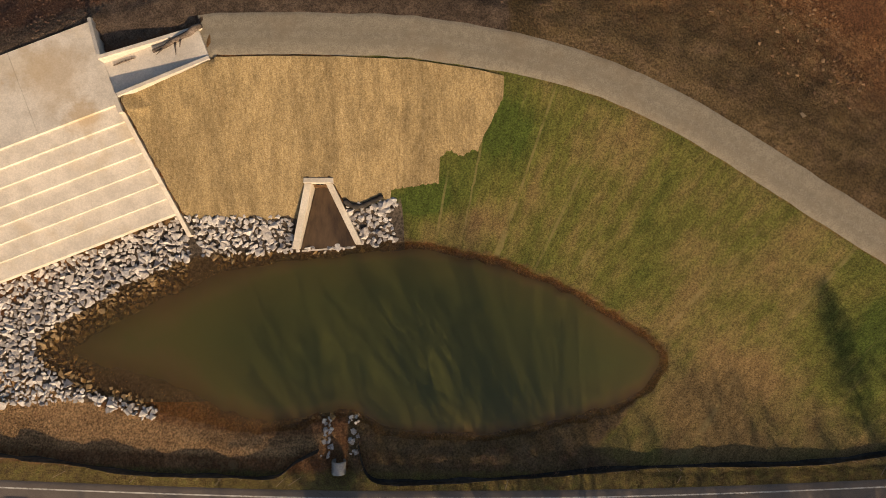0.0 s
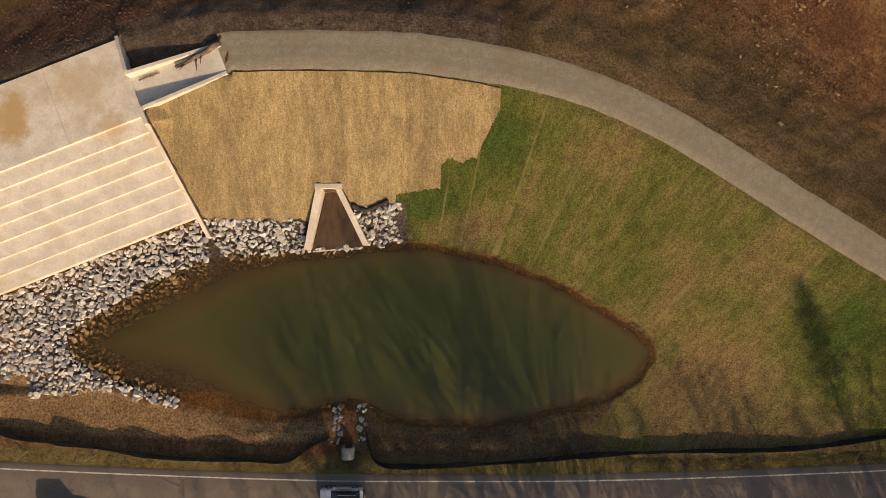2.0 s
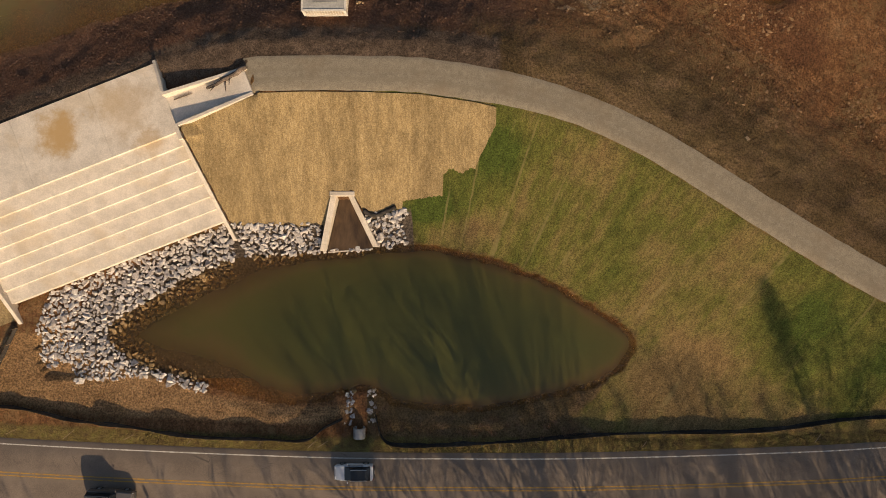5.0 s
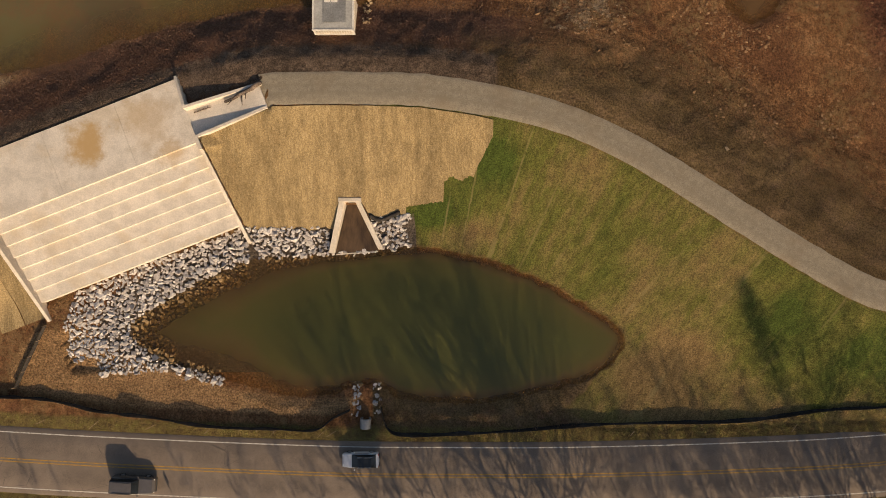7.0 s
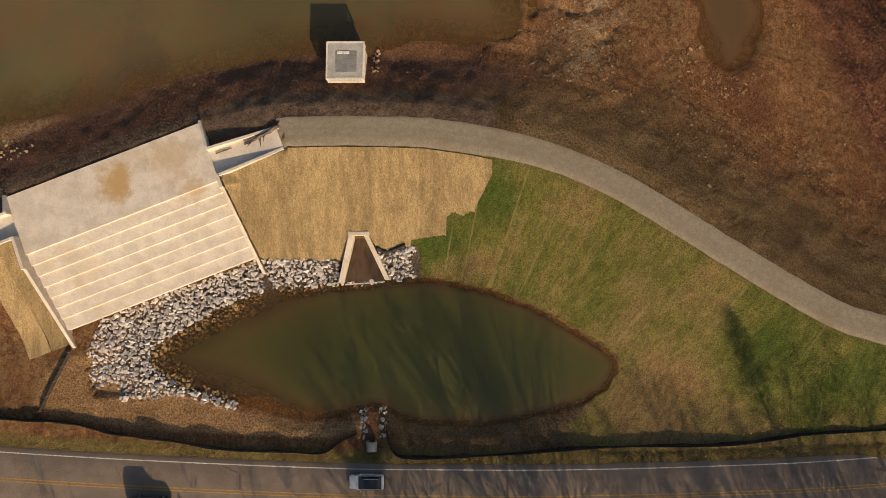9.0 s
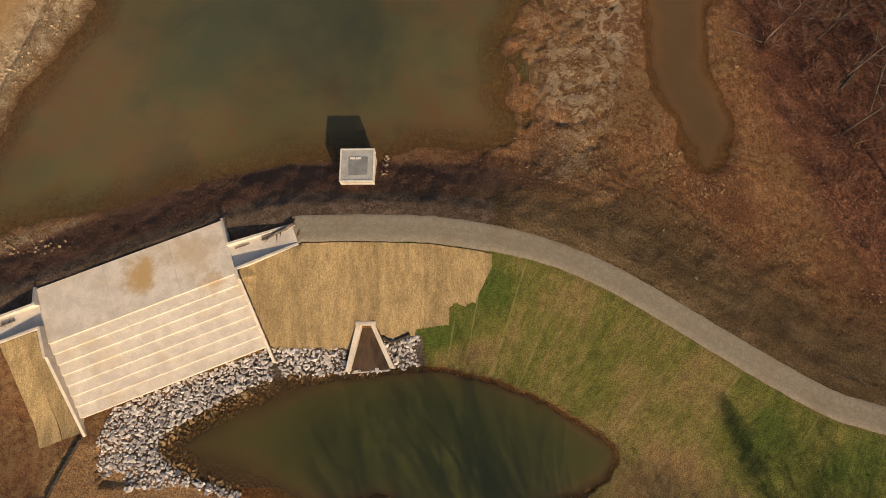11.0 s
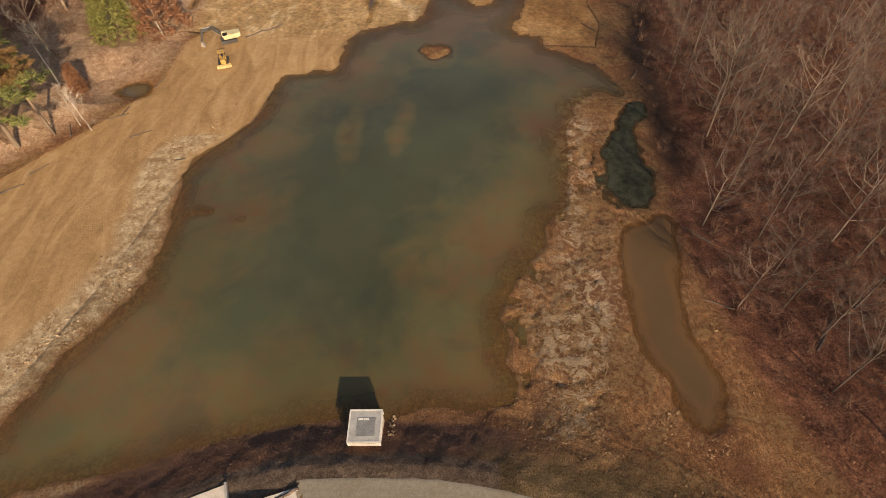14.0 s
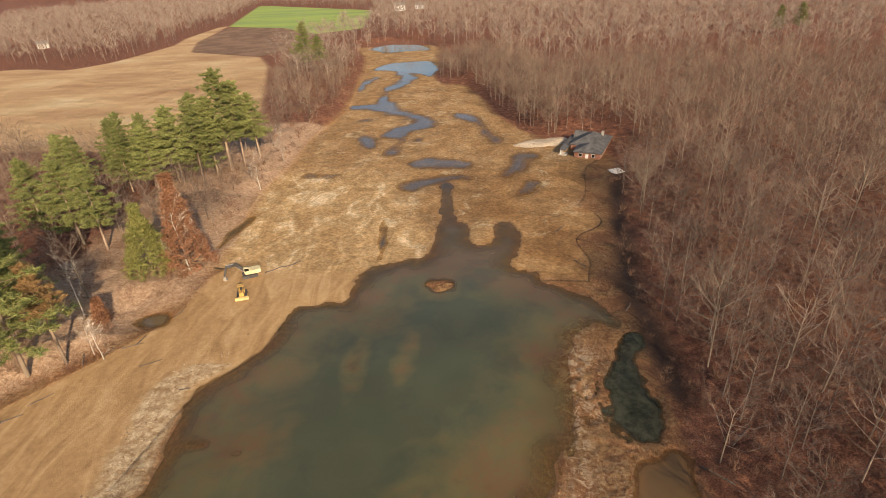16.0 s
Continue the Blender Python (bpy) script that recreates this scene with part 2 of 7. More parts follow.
def water_material(name, shallow, deep, deepest, clear=0.9, full=0.55, stir=0.5, weed=None, shine=0.5, murk=0.0):
    n = Nodes(name, 0.06, shine)
    d = n.attr("depth")
    cloud = n.math("ADD", n.noise(0.075, 5, 0.62, distort=1.2), n.math("MULTIPLY", n.noise(0.4, 4, 0.65), 0.35))
    dd = n.math("MULTIPLY_ADD", n.math("MULTIPLY_ADD", cloud, 2.0, -1.35), stir, d)
    c = n.ramp(n.math("MULTIPLY", dd, 0.4), (0.05, shallow), (0.35, deep), (0.85, deepest))
    if weed:
        tuft = n.math("MULTIPLY", n.step(n.noise(0.045, 6, 0.7), 0.44, 0.56), n.step(n.noise(0.7, 6, 0.8), 0.36, 0.6, 0.3, 1.0))
        tuft = n.math("MULTIPLY", tuft, n.step(d, 0.5, 2.0, 1.0, 0.1))
        c = n.mix(n.math("MULTIPLY", tuft, 0.75), c, weed)
        dark = n.math("MULTIPLY", n.step(n.noise(0.06, 4, 0.6, distort=0.4), 0.5, 0.66), 0.38)
        c = n.mix(dark, c, (0.04, 0.045, 0.028))
    n.put(n.b.inputs["Base Color"], n.vary(c, n.noise(0.02, 3), 0.16))
    n.bump(n.noise(1.7, 3, 0.5, (1.0, 0.5, 1.0), 20), 0.05, 0.05)
    if murk:
        n.b.inputs["Subsurface Weight"].default_value = murk
        n.b.inputs["Subsurface Radius"].default_value = (1.0, 1.0, 1.0)
        n.b.inputs["Subsurface Scale"].default_value = 0.8
    clearness = n.add("ShaderNodeBsdfTransparent")
    clearness.inputs[0].default_value = (0.93, 0.86, 0.72, 1)
    mixer = n.add("ShaderNodeMixShader")
    n.put(mixer.inputs[0], n.step(d, -0.1, full, 1.0 - clear, 1.0))
    n.t.links.new(clearness.outputs[0], mixer.inputs[1])
    n.t.links.new(n.b.outputs[0], mixer.inputs[2])
    n.t.links.new(mixer.outputs[0], n.t.nodes["Material Output"].inputs[0])
    return n.m


def concrete_material(name, tone=(0.62, 0.55, 0.465), stain=0.3, spots=()):
    n = Nodes(name, 0.85, 0.25)
    c = n.vary(n.vary(tone, n.noise(0.5, 5, 0.65), 0.10), n.noise(6.0, 5, 0.7), 0.08)
    c = n.mix(n.math("MULTIPLY", n.step(n.noise(0.16, 5, 0.65), 0.49, 0.62), stain), c, (0.50, 0.36, 0.19))
    c = n.mix(n.math("MULTIPLY", n.step(n.noise(0.9, 6, 0.75), 0.56, 0.66), 0.22), c, (0.40, 0.32, 0.23))
    for x, y, r, much in spots:
        d = n.add("ShaderNodeVectorMath", operation="DISTANCE")
        n.put(d.inputs[0], n.pos)
        d.inputs[1].default_value = (x, y, 4.3)
        far = n.math("MULTIPLY_ADD", n.noise(0.5, 6, 0.7), 2.6 * r, d.outputs["Value"])
        c = n.mix(n.math("MULTIPLY", n.step(far, 1.6 * r, 2.7 * r, 1.0, 0.0), much), c, (0.47, 0.30, 0.125))
    n.bump(n.noise(14, 4), 0.25, 0.01)
    return n.done(c)


def straw_material():
    n = Nodes("straw_matting", 0.9, 0.2)
    fib = n.noise(3.2, 6, 0.75, (1.6, 0.55, 1.0))
    c = n.ramp(fib, (0.32, (0.235, 0.162, 0.075)), (0.52, (0.31, 0.222, 0.11)), (0.70, (0.385, 0.285, 0.155)))
    c = n.vary(c, n.rand(), 0.13, 0.0, 1.0)
    c = n.vary(c, n.noise(1.1, 3, 0.5, (1.0, 0.05, 1.0)), 0.14)
    c = n.mix(n.math("MULTIPLY", n.step(n.noise(0.5, 5, 0.65), 0.55, 0.72), 0.35), c, (0.25, 0.16, 0.075))
    c = n.vary(n.vary(c, n.noise(7.0, 6, 0.85), 0.34), n.noise(2.0, 5, 0.8, (2.5, 0.35, 1.0)), 0.1)
    n.bump(n.noise(7.0, 5, 0.75, (1.4, 0.6, 1.0)), 0.8, 0.05)
    return n.done(c)


def gravel_material():
    n = Nodes("crushed_gravel", 0.9, 0.25)
    c = n.ramp(n.noise(9.0, 4, 0.8), (0.36, (0.22, 0.185, 0.135)), (0.64, (0.32, 0.272, 0.20)))
    c = n.vary(c, n.noise(1.6, 6, 0.8), 0.13)
    c = n.mix(n.math("MULTIPLY", n.step(n.noise(0.22, 4, 0.6), 0.5, 0.7), 0.55), c, (0.23, 0.175, 0.115))
    wheel = n.step(n.math("ABSOLUTE", n.math("SUBTRACT", n.math("ABSOLUTE", n.attr("across")), 0.48)), 0.06, 0.3, 0.4, 0.0)
    c = n.mix(wheel, c, (0.24, 0.20, 0.14))
    n.bump(n.noise(10, 4, 0.8), 0.6, 0.03)
    return n.done(c)


def stone_material(name, dark, light, each="island"):
    n = Nodes(name, 0.85, 0.3)
    r = n.island() if each == "island" else n.rand()
    c = n.ramp(r, (0.0, dark), (0.45, tuple((a + b) / 2 for a, b in zip(dark, light))), (1.0, light))
    c = n.vary(n.vary(c, n.noise(4.0, 5, 0.7), 0.2), n.noise(22.0, 3), 0.12)
    n.bump(n.noise(9, 4), 0.5, 0.03)
    return n.done(c)


def asphalt_material():
    n = Nodes("worn_asphalt", 0.85, 0.3)
    c = n.vary(n.vary((0.175, 0.137, 0.108), n.noise(14, 3, 0.8), 0.22), n.noise(0.35, 5, 0.65), 0.13)
    lane = n.step(n.math("ABSOLUTE", n.math("SUBTRACT", n.math("ABSOLUTE", n.attr("across")), 1.7)), 0.5, 1.3, 0.0, 0.35)
    c = n.mix(lane, c, (0.21, 0.166, 0.132))
    crack = n.step(n.voronoi(0.35, "DISTANCE_TO_EDGE"), 0.0, 0.012, 0.55, 0.0)
    c = n.mix(n.math("MULTIPLY", crack, n.step(n.noise(0.2), 0.5, 0.6)), c, (0.04, 0.035, 0.03))
    n.bump(n.noise(30, 3), 0.4, 0.01)
    return n.done(c)


def paint_material(name, color, road=(0.13, 0.11, 0.09)):
    n = Nodes(name, 0.7, 0.3)
    worn = n.step(n.noise(3.0, 6, 0.8), 0.46, 0.62)
    return n.done(n.mix(n.math("MULTIPLY", worn, 0.7), color, road))


def bark_material(name, dark, light):
    n = Nodes(name, 0.9, 0.2)
    c = n.ramp(n.noise(1.6, 5, 0.7, (1, 1, 0.25)), (0.3, dark), (0.7, light))
    c = n.mix(n.step(n.noise(0.085, 2, 0.5), 0.46, 0.6, 0.0, 0.6), c, tuple(v * k for v, k in zip(light, (0.85, 0.9, 0.86))))
    c = n.vary(c, n.noise(0.11, 3, 0.6), 0.3, 0.38, 0.62)
    return n.done(n.vary(n.vary(c, n.rand(), 0.22, 0.0, 1.0), n.island(), 0.18, 0.0, 1.0))


def leaf_material(name, dark, light):
    n = Nodes(name, 0.75, 0.2)
    c = n.ramp(n.island(), (0.0, dark), (1.0, light))
    return n.done(n.vary(n.vary(c, n.rand(), 0.18, 0.0, 1.0), n.noise(0.6, 3), 0.15))


M_EARTH = ground_material()
M_POND = water_material("pond_water", (0.125, 0.07, 0.026), (0.080, 0.069, 0.016), (0.066, 0.066, 0.015), 0.88, 0.8, murk=0.7)
M_LAKE = water_material("lake_water", (0.122, 0.085, 0.03), (0.108, 0.092, 0.036), (0.064, 0.068, 0.033), 0.65, 0.6, 1.1, (0.14, 0.072, 0.03))
M_CHANNEL = water_material("silty_water", (0.15, 0.08, 0.034), (0.108, 0.066, 0.031), (0.09, 0.06, 0.03), 0.85, 0.6, 0.5, None, 0.2)
M_WEEDY = water_material("weedy_water", (0.026, 0.022, 0.013), (0.011, 0.012, 0.009), (0.008, 0.009, 0.008), 0.7, 0.4, 0.6, (0.075, 0.075, 0.05), 0.05)
M_MARSHWATER = water_material("marsh_water", (0.14, 0.095, 0.05), (0.125, 0.1, 0.07), (0.1, 0.088, 0.07), 0.97, 0.45, shine=0.38)
M_CONCRETE = concrete_material("pale_concrete", spots=((-41.4, 12.4, 2.3, 0.9), (-34.5, 15.0, 3.2, 0.38), (-31.8, 11.6, 1.6, 0.5), (-29.5, 6.3, 1.2, 0.5)))
M_CONCRETE_WALL = concrete_material("wall_concrete", (0.62, 0.545, 0.45), 0.15)
M_STRAW = straw_material()
M_GRAVEL = gravel_material()
M_RIPRAP = stone_material("limestone_riprap", (0.33, 0.29, 0.26), (0.64, 0.59, 0.54))
M_BROWN_STONE = stone_material("brown_stone", (0.085, 0.045, 0.03), (0.17, 0.10, 0.068))
M_SILTED = stone_material("silted_stone", (0.13, 0.085, 0.038), (0.36, 0.24, 0.12))
M_TAN_STONE = stone_material("tan_rubble", (0.24, 0.155, 0.085), (0.45, 0.33, 0.20))
M_ASPHALT = asphalt_material()
M_WHITE_LINE = paint_material("white_road_paint", (0.55, 0.51, 0.45))
M_YELLOW_LINE = paint_material("yellow_road_paint", (0.42, 0.235, 0.045))
M_BARK = bark_material("grey_bark", (0.1, 0.071, 0.055), (0.275, 0.204, 0.153))
M_TWIG = bark_material("brown_twigs", (0.095, 0.06, 0.043), (0.215, 0.145, 0.104))
M_FINE_TWIG = bark_material("grey_twigs", (0.105, 0.062, 0.047), (0.23, 0.155, 0.12))
M_BRUSH = bark_material("red_brown_brush", (0.12, 0.066, 0.042), (0.26, 0.15, 0.095))
# haze over the far woods is put into this paler twig colour
M_HAZED_TWIG = bark_material("pale_distant_twigs", (0.17, 0.122, 0.094), (0.31, 0.235, 0.185))
M_PINE_BARK = bark_material("pine_bark", (0.15, 0.10, 0.07), (0.34, 0.25, 0.18))
M_PINE = leaf_material("pine_needles", (0.092, 0.115, 0.036), (0.30, 0.295, 0.095))
M_YELLOW_PINE = leaf_material("yellow_green_needles", (0.13, 0.14, 0.038), (0.28, 0.255, 0.075))
M_RUST = leaf_material("rust_leaves", (0.15, 0.068, 0.036), (0.31, 0.155, 0.085))
M_ORANGE = leaf_material("orange_leaves", (0.22, 0.125, 0.05), (0.40, 0.25, 0.11))
M_BLACK_FABRIC = plain("black_silt_fabric", (0.042, 0.036, 0.031), 0.8, 0.2, 0, 3.0, 0.3)
M_WOOD_STAKE = plain("wooden_stake", (0.36, 0.26, 0.16), 0.8)
M_DRIFTWOOD = plain("weathered_driftwood", (0.13, 0.10, 0.08), 0.9, 0.2, 0, 6.0, 0.35)
M_GALVANISED = plain("galvanised_steel", (0.3, 0.29, 0.28), 0.55, 0.5, 0.5, 4.0, 0.1)
M_PALE_STEEL = plain("pale_coated_steel", (0.68, 0.63, 0.55), 0.5, 0.4, 0.0, 4.0, 0.08)
M_GRATE_GREY = plain("grey_grating", (0.27, 0.265, 0.25), 0.6, 0.4, 0.2, 6.0, 0.12)
# near-black that paints the shade inside the pipes
M_DARK = plain("dark_hollow", (0.02, 0.018, 0.016), 0.9)

# ---- plan ----
def spline(points, closed=False, n=6):
    """Catmull-Rom curve through a few plan points."""
    p = np.array(points, float)
    p = np.vstack([p[-1:], p, p[:2]]) if closed else np.vstack([2 * p[0] - p[1], p, 2 * p[-1] - p[-2]])
    t = np.linspace(0, 1, n, endpoint=False)[:, None]
    out = []
    for a, b, c, d in zip(p[:-3], p[1:-2], p[2:-1], p[3:]):
        out.append(0.5 * (2 * b + (c - a) * t + (2 * a - 5 * b + 4 * c - d) * t ** 2 + (3 * b - 3 * c + d - a) * t ** 3))
    if not closed:
        out.append(p[-2:-1])
    return np.vstack(out)


def line_distance(x, y, line):
    """Distance to a polyline, signed (+ on its left), and the way along it."""
    best, along, side = np.full(x.shape, 1e9), np.zeros(x.shape), np.ones(x.shape)
    run = 0.0
    for (ax, ay), (bx, by) in zip(line[:-1], line[1:]):
        dx, dy = bx - ax, by - ay
        ln = math.hypot(dx, dy)
        t = np.clip(((x - ax) * dx + (y - ay) * dy) / ln ** 2, 0, 1)
        d = np.hypot(x - ax - t * dx, y - ay - t * dy)
        near = d < best
        best = np.where(near, d, best)
        along = np.where(near, run + t * ln, along)
        side = np.where(near, np.sign(dx * (y - ay) - dy * (x - ax)), side)
        run += ln
    return best * np.where(side == 0, 1, side), along


def area_distance(x, y, loop):
    """Distance to a closed outline: below 0 inside."""
    d, inside = np.full(x.shape, 1e9), np.zeros(x.shape, bool)
    for (ax, ay), (bx, by) in zip(loop, np.roll(loop, -1, 0)):
        dx, dy = bx - ax, by - ay
        t = np.clip(((x - ax) * dx + (y - ay) * dy) / (dx * dx + dy * dy + 1e-12), 0, 1)
        d = np.minimum(d, np.hypot(x - ax - t * dx, y - ay - t * dy))
        inside ^= ((ay > y) != (by > y)) & (x < dx * (y - ay) / (dy if abs(dy) > 1e-9 else 1e-9) + ax)
    return np.where(inside, -d, d)


LATTICE = {}


def grain(x, y, size, seed=0):
    """Smooth value noise, -1 to 1, on a lattice of the given size in metres."""
    if seed not in LATTICE:
        LATTICE[seed] = np.random.RandomState(seed).rand(256, 256) * 2 - 1
    rng = LATTICE[seed]
    u, v = x / size, y / size
    i, j = np.floor(u).astype(int), np.floor(v).astype(int)
    f, g = u - i, v - j
    f, g = f * f * (3 - 2 * f), g * g * (3 - 2 * g)
    at = lambda a, b: rng[a & 255, b & 255]
    return (at(i, j) * (1 - f) + at(i + 1, j) * f) * (1 - g) + (at(i, j + 1) * (1 - f) + at(i + 1, j + 1) * f) * g


def soft_max(a, b, k=0.4):
    h = np.clip(0.5 + 0.5 * (a - b) / k, 0, 1)
    return b * (1 - h) + a * h + k * h * (1 - h)


POND_Z, LAKE_Z, CREST_Z, SLAB_Z, ROAD_Z = 0.0, 1.8, 5.2, 4.3, 1.0
# spillway: corner, axis across (U) and axis downstream (V)
SO, SA = Vector((-55.1, 10.6)), radians(21.5)
SU, SV = Vector((math.cos(SA), math.sin(SA))), Vector((math.sin(SA), -math.cos(SA)))


def spill(u, v, z=0.0):
    p = SO + SU * u + SV * v
    return Vector((p.x, p.y, z))


def spill_uv(x, y):
    dx, dy = x - SO.x, y - SO.y
    return dx * SU.x + dy * SU.y, dx * SV.x + dy * SV.y


POND = spline([(-38.6, -8.6), (-35.2, -6.0), (-31.5, -4.0), (-27.7, -2.0), (-23, -0.5), (-18, -0.1), (-11, 0.1), (-4.4, 0.9), (1, 0.4), (6.4, -1),
               (11.7, -3.1), (16, -5.5), (19.9, -8), (21.5, -10), (20.6, -12.5), (18, -14.6), (14.9, -15.8), (9, -17.3), (3.7, -18.1), (-1.1, -18.1),
               (-6, -17.4), (-8.9, -15.9), (-14.6, -17.1), (-20, -17.2), (-28, -15.1), (-34, -13.5), (-37.6, -11.5)], True)
LAKE = spline([(-79.1, 11.9), (-63.9, 18.7), (-48, 21.9), (-32.1, 26.7), (-15.8, 29.5), (-3, 31), (6, 32.1), (8.3, 34.3), (8.2, 39.1), (8.9, 43.1), (7.8, 47.5), (10.2, 53.2), (13.1, 58.1), (16.5, 61.9),
               (17.8, 68.9), (21.7, 73.3), (24.1, 83), (24.2, 92), (26.5, 99.8), (30, 106.1), (34.5, 109), (38.5, 107), (41, 110), (38, 115.5), (34.5, 121), (28, 127.3),
               (24.5, 130), (23.5, 134.5), (18.5, 136.8), (16.8, 138.5), (16.8, 142.5), (19.8, 148), (21.4, 154), (21.3, 162), (19.1, 168), (16.1, 171), (13.2, 166.8), (12, 157), (8.7, 153.7), (5.2, 156.7),
               (4.1, 165), (4.5, 170), (1, 172), (-1, 180), (-1.3, 190), (-2.5, 205), (-4.7, 199), (-5.5, 182.5), (-6.2, 168), (-6.9, 157.5), (-10.9, 146), (-20.3, 143), (-25, 139.9), (-27.3, 137.6),
               (-29, 132), (-29.2, 123.5), (-31, 120.8), (-34.4, 121.9), (-42.8, 120.6), (-44.4, 116.5), (-44.8, 105.7), (-51.7, 95.6), (-57.4, 87.2), (-57.8, 82), (-56.1, 69.2), (-55.6, 60), (-58.7, 49.5),
               (-63.2, 42), (-66.1, 36), (-68.4, 30), (-72, 24), (-85, 15.8)], True, 4)
CHANNEL = spline([(32.2, 66.4), (30.4, 61.7), (29.2, 54.1), (29.4, 48.8), (29.8, 42.9), (30.5, 38.4), (32.5, 34.1), (33.7, 30.2), (35.2, 27.6), (37.4, 28), (39.6, 31.4), (40.2, 35.9), (39.2, 39.2), (38.6, 43.8), (38.5, 49.2),
                  (38.9, 55.1), (40.2, 62.8), (41.2, 67.6), (39.3, 69.8), (36.3, 69)], True)
WEEDY = spline([(39.1, 103), (34.4, 94.5), (31.1, 86.3), (30.2, 79.4), (31, 75.4), (33.8, 73.1), (37.4, 72.3), (39.9, 76), (40.3, 82.5), (39.3, 87.8), (40.6, 95.3), (43.6, 103), (42, 105.2)], True)
SIDE_POOLS = [spline([(-86, 113), (-80, 111), (-75.5, 113), (-77, 118), (-84, 118.5)], True),
              spline([(-79, 156), (-76.5, 160), (-73.5, 178), (-76, 181), (-79.5, 168)], True),
              spline([(-24.4, 146), (-26.4, 160.7), (-26.8, 171.8), (-25, 175), (-23.1, 164.8), (-22, 150.5)], True)]
# silty streams and puddles on the drained bed, with their half widths
STREAMS = [(spline([(-42, 470), (-36, 425), (-46, 400), (-48, 378), (-43.5, 352), (-36, 330), (-23, 321), (-16, 303), (-24, 291), (-33, 285), (-27, 271), (-30, 260), (-31, 250)]), 5.2),
           (spline([(-61, 448), (-65, 430), (-69, 416), (-72, 391), (-74, 373)]), 4.0), (spline([(-65, 348), (-54, 349), (-44, 338)]), 4.4), (spline([(-59, 312), (-52, 315)]), 3.6),
           (spline([(3, 320), (10, 307), (15, 297), (16, 283), (21, 264)]), 3.2), (spline([(-17, 205), (-10, 211), (0, 214), (6, 213)]), 3.4), (spline([(-15, 234), (-4, 235), (4, 232)]), 4.6),
           (spline([(21, 216), (26, 225), (30, 238), (34, 240)]), 3.0), (spline([(-62, 222), (-54, 221)]), 2.2), (spline([(-48, 280), (-42, 262)]), 3.0), (spline([(-2.5, 203), (-5, 212)]), 2.0),
           (spline([(26, 196), (31, 205)]), 2.2)]
FAR_POOLS = [spline([(-67, 484), (-62.6, 509), (-43, 517), (-19.5, 518), (-15.5, 470), (-19, 438), (-31, 458), (-49, 475)], True),
             spline([(-89, 612), (-71, 638), (-38, 627), (-25, 590), (-47, 580), (-70, 578)], True)]
CREST = spline([(-160, -28), (-110, -13), (-80, -2.0), (-63, 4.2), (-52.7, 8.4), (-42, 12.6), (-30, 16.6), (-20.9, 18.3), (-14.7, 18.55), (-8.9, 18.5),
                (-3, 18.3), (2.8, 17.5), (7.2, 16.6), (13.7, 14.6), (20.0, 11.75), (26.4, 7.95), (32.6, 3.9), (38.8, 0.05), (45, -3.6), (49.6, -5.2), (58, -7.0), (80, -9), (130, -10)])
ROAD = spline([(-420, 10), (-250, -8), (-150, -17.5), (-90, -22.2), (-54.9, -24.4), (-33.7, -25.4), (-12.9, -26.05), (-0.3, -26.1), (14.2, -26), (34.1, -25.35), (51.6, -24.3), (100, -20), (200, -8), (420, 30)]) * 1.0095 + (0, 0.01)
WEST_WOOD = spline([(-150, 40), (-122, 68), (-103, 89), (-92.6, 104), (-87, 110), (-88, 120), (-79, 126), (-79, 140), (-80, 165), (-83, 202), (-80, 235), (-80, 279), (-72, 330), (-75, 402), (-80, 480), (-89, 546), (-104, 610), (-92, 665)])
EAST_WOOD = spline([(64, -12), (62, 5), (52, 22), (46, 40), (42.5, 60), (43, 74), (45.5, 99), (48.5, 129), (53, 156), (64, 206), (72, 232), (58, 262), (44, 270), (30, 300), (21, 349), (10, 403), (-8, 414), (-14, 440), (-12, 480), (-12, 530), (-14, 600), (-40, 652)])
MULCH = spline([(-46, -9.5), (-40, -12), (-34, -14.3), (-26, -16.4), (-17, -17.6), (-10.5, -17.4), (-12, -18.6), (-16, -19.4), (-30, -18.8), (-40, -18.3), (-52, -15.8), (-50, -10)], True)
FIELDS = {"field": np.array([(-600, 300), (-120, 250), (-118, 330), (-165, 500), (-190, 556), (-281, 609), (-311, 697), (-340, 878), (-356, 905), (-346, 745), (-330, 676), (-333, 604), (-338, 558), (-357, 516), (-408, 534), (-440, 531), (-600, 540)]),
          "plough": np.array([(-311, 697), (-281, 611), (-190, 558), (-170, 640), (-174, 737), (-243, 827), (-334, 872)]),
          "crop": np.array([(-447, 1372), (-340, 880), (-243, 830), (-174, 737), (-123, 784), (-148, 1093)])}
TAN = spline([(-57, 88), (-48, 101), (-44, 116), (-36, 121), (-30, 122), (-27, 138), (-40, 146), (-58, 147), (-73, 140), (-76, 117), (-92, 92), (-120, 58), (-145, 20), (-95, 10), (-74, 30), (-66, 50), (-62, 66)], True)


TAN = (TAN - (0.6, -1.3)) * 0.9895 + (0.6, -1.3)


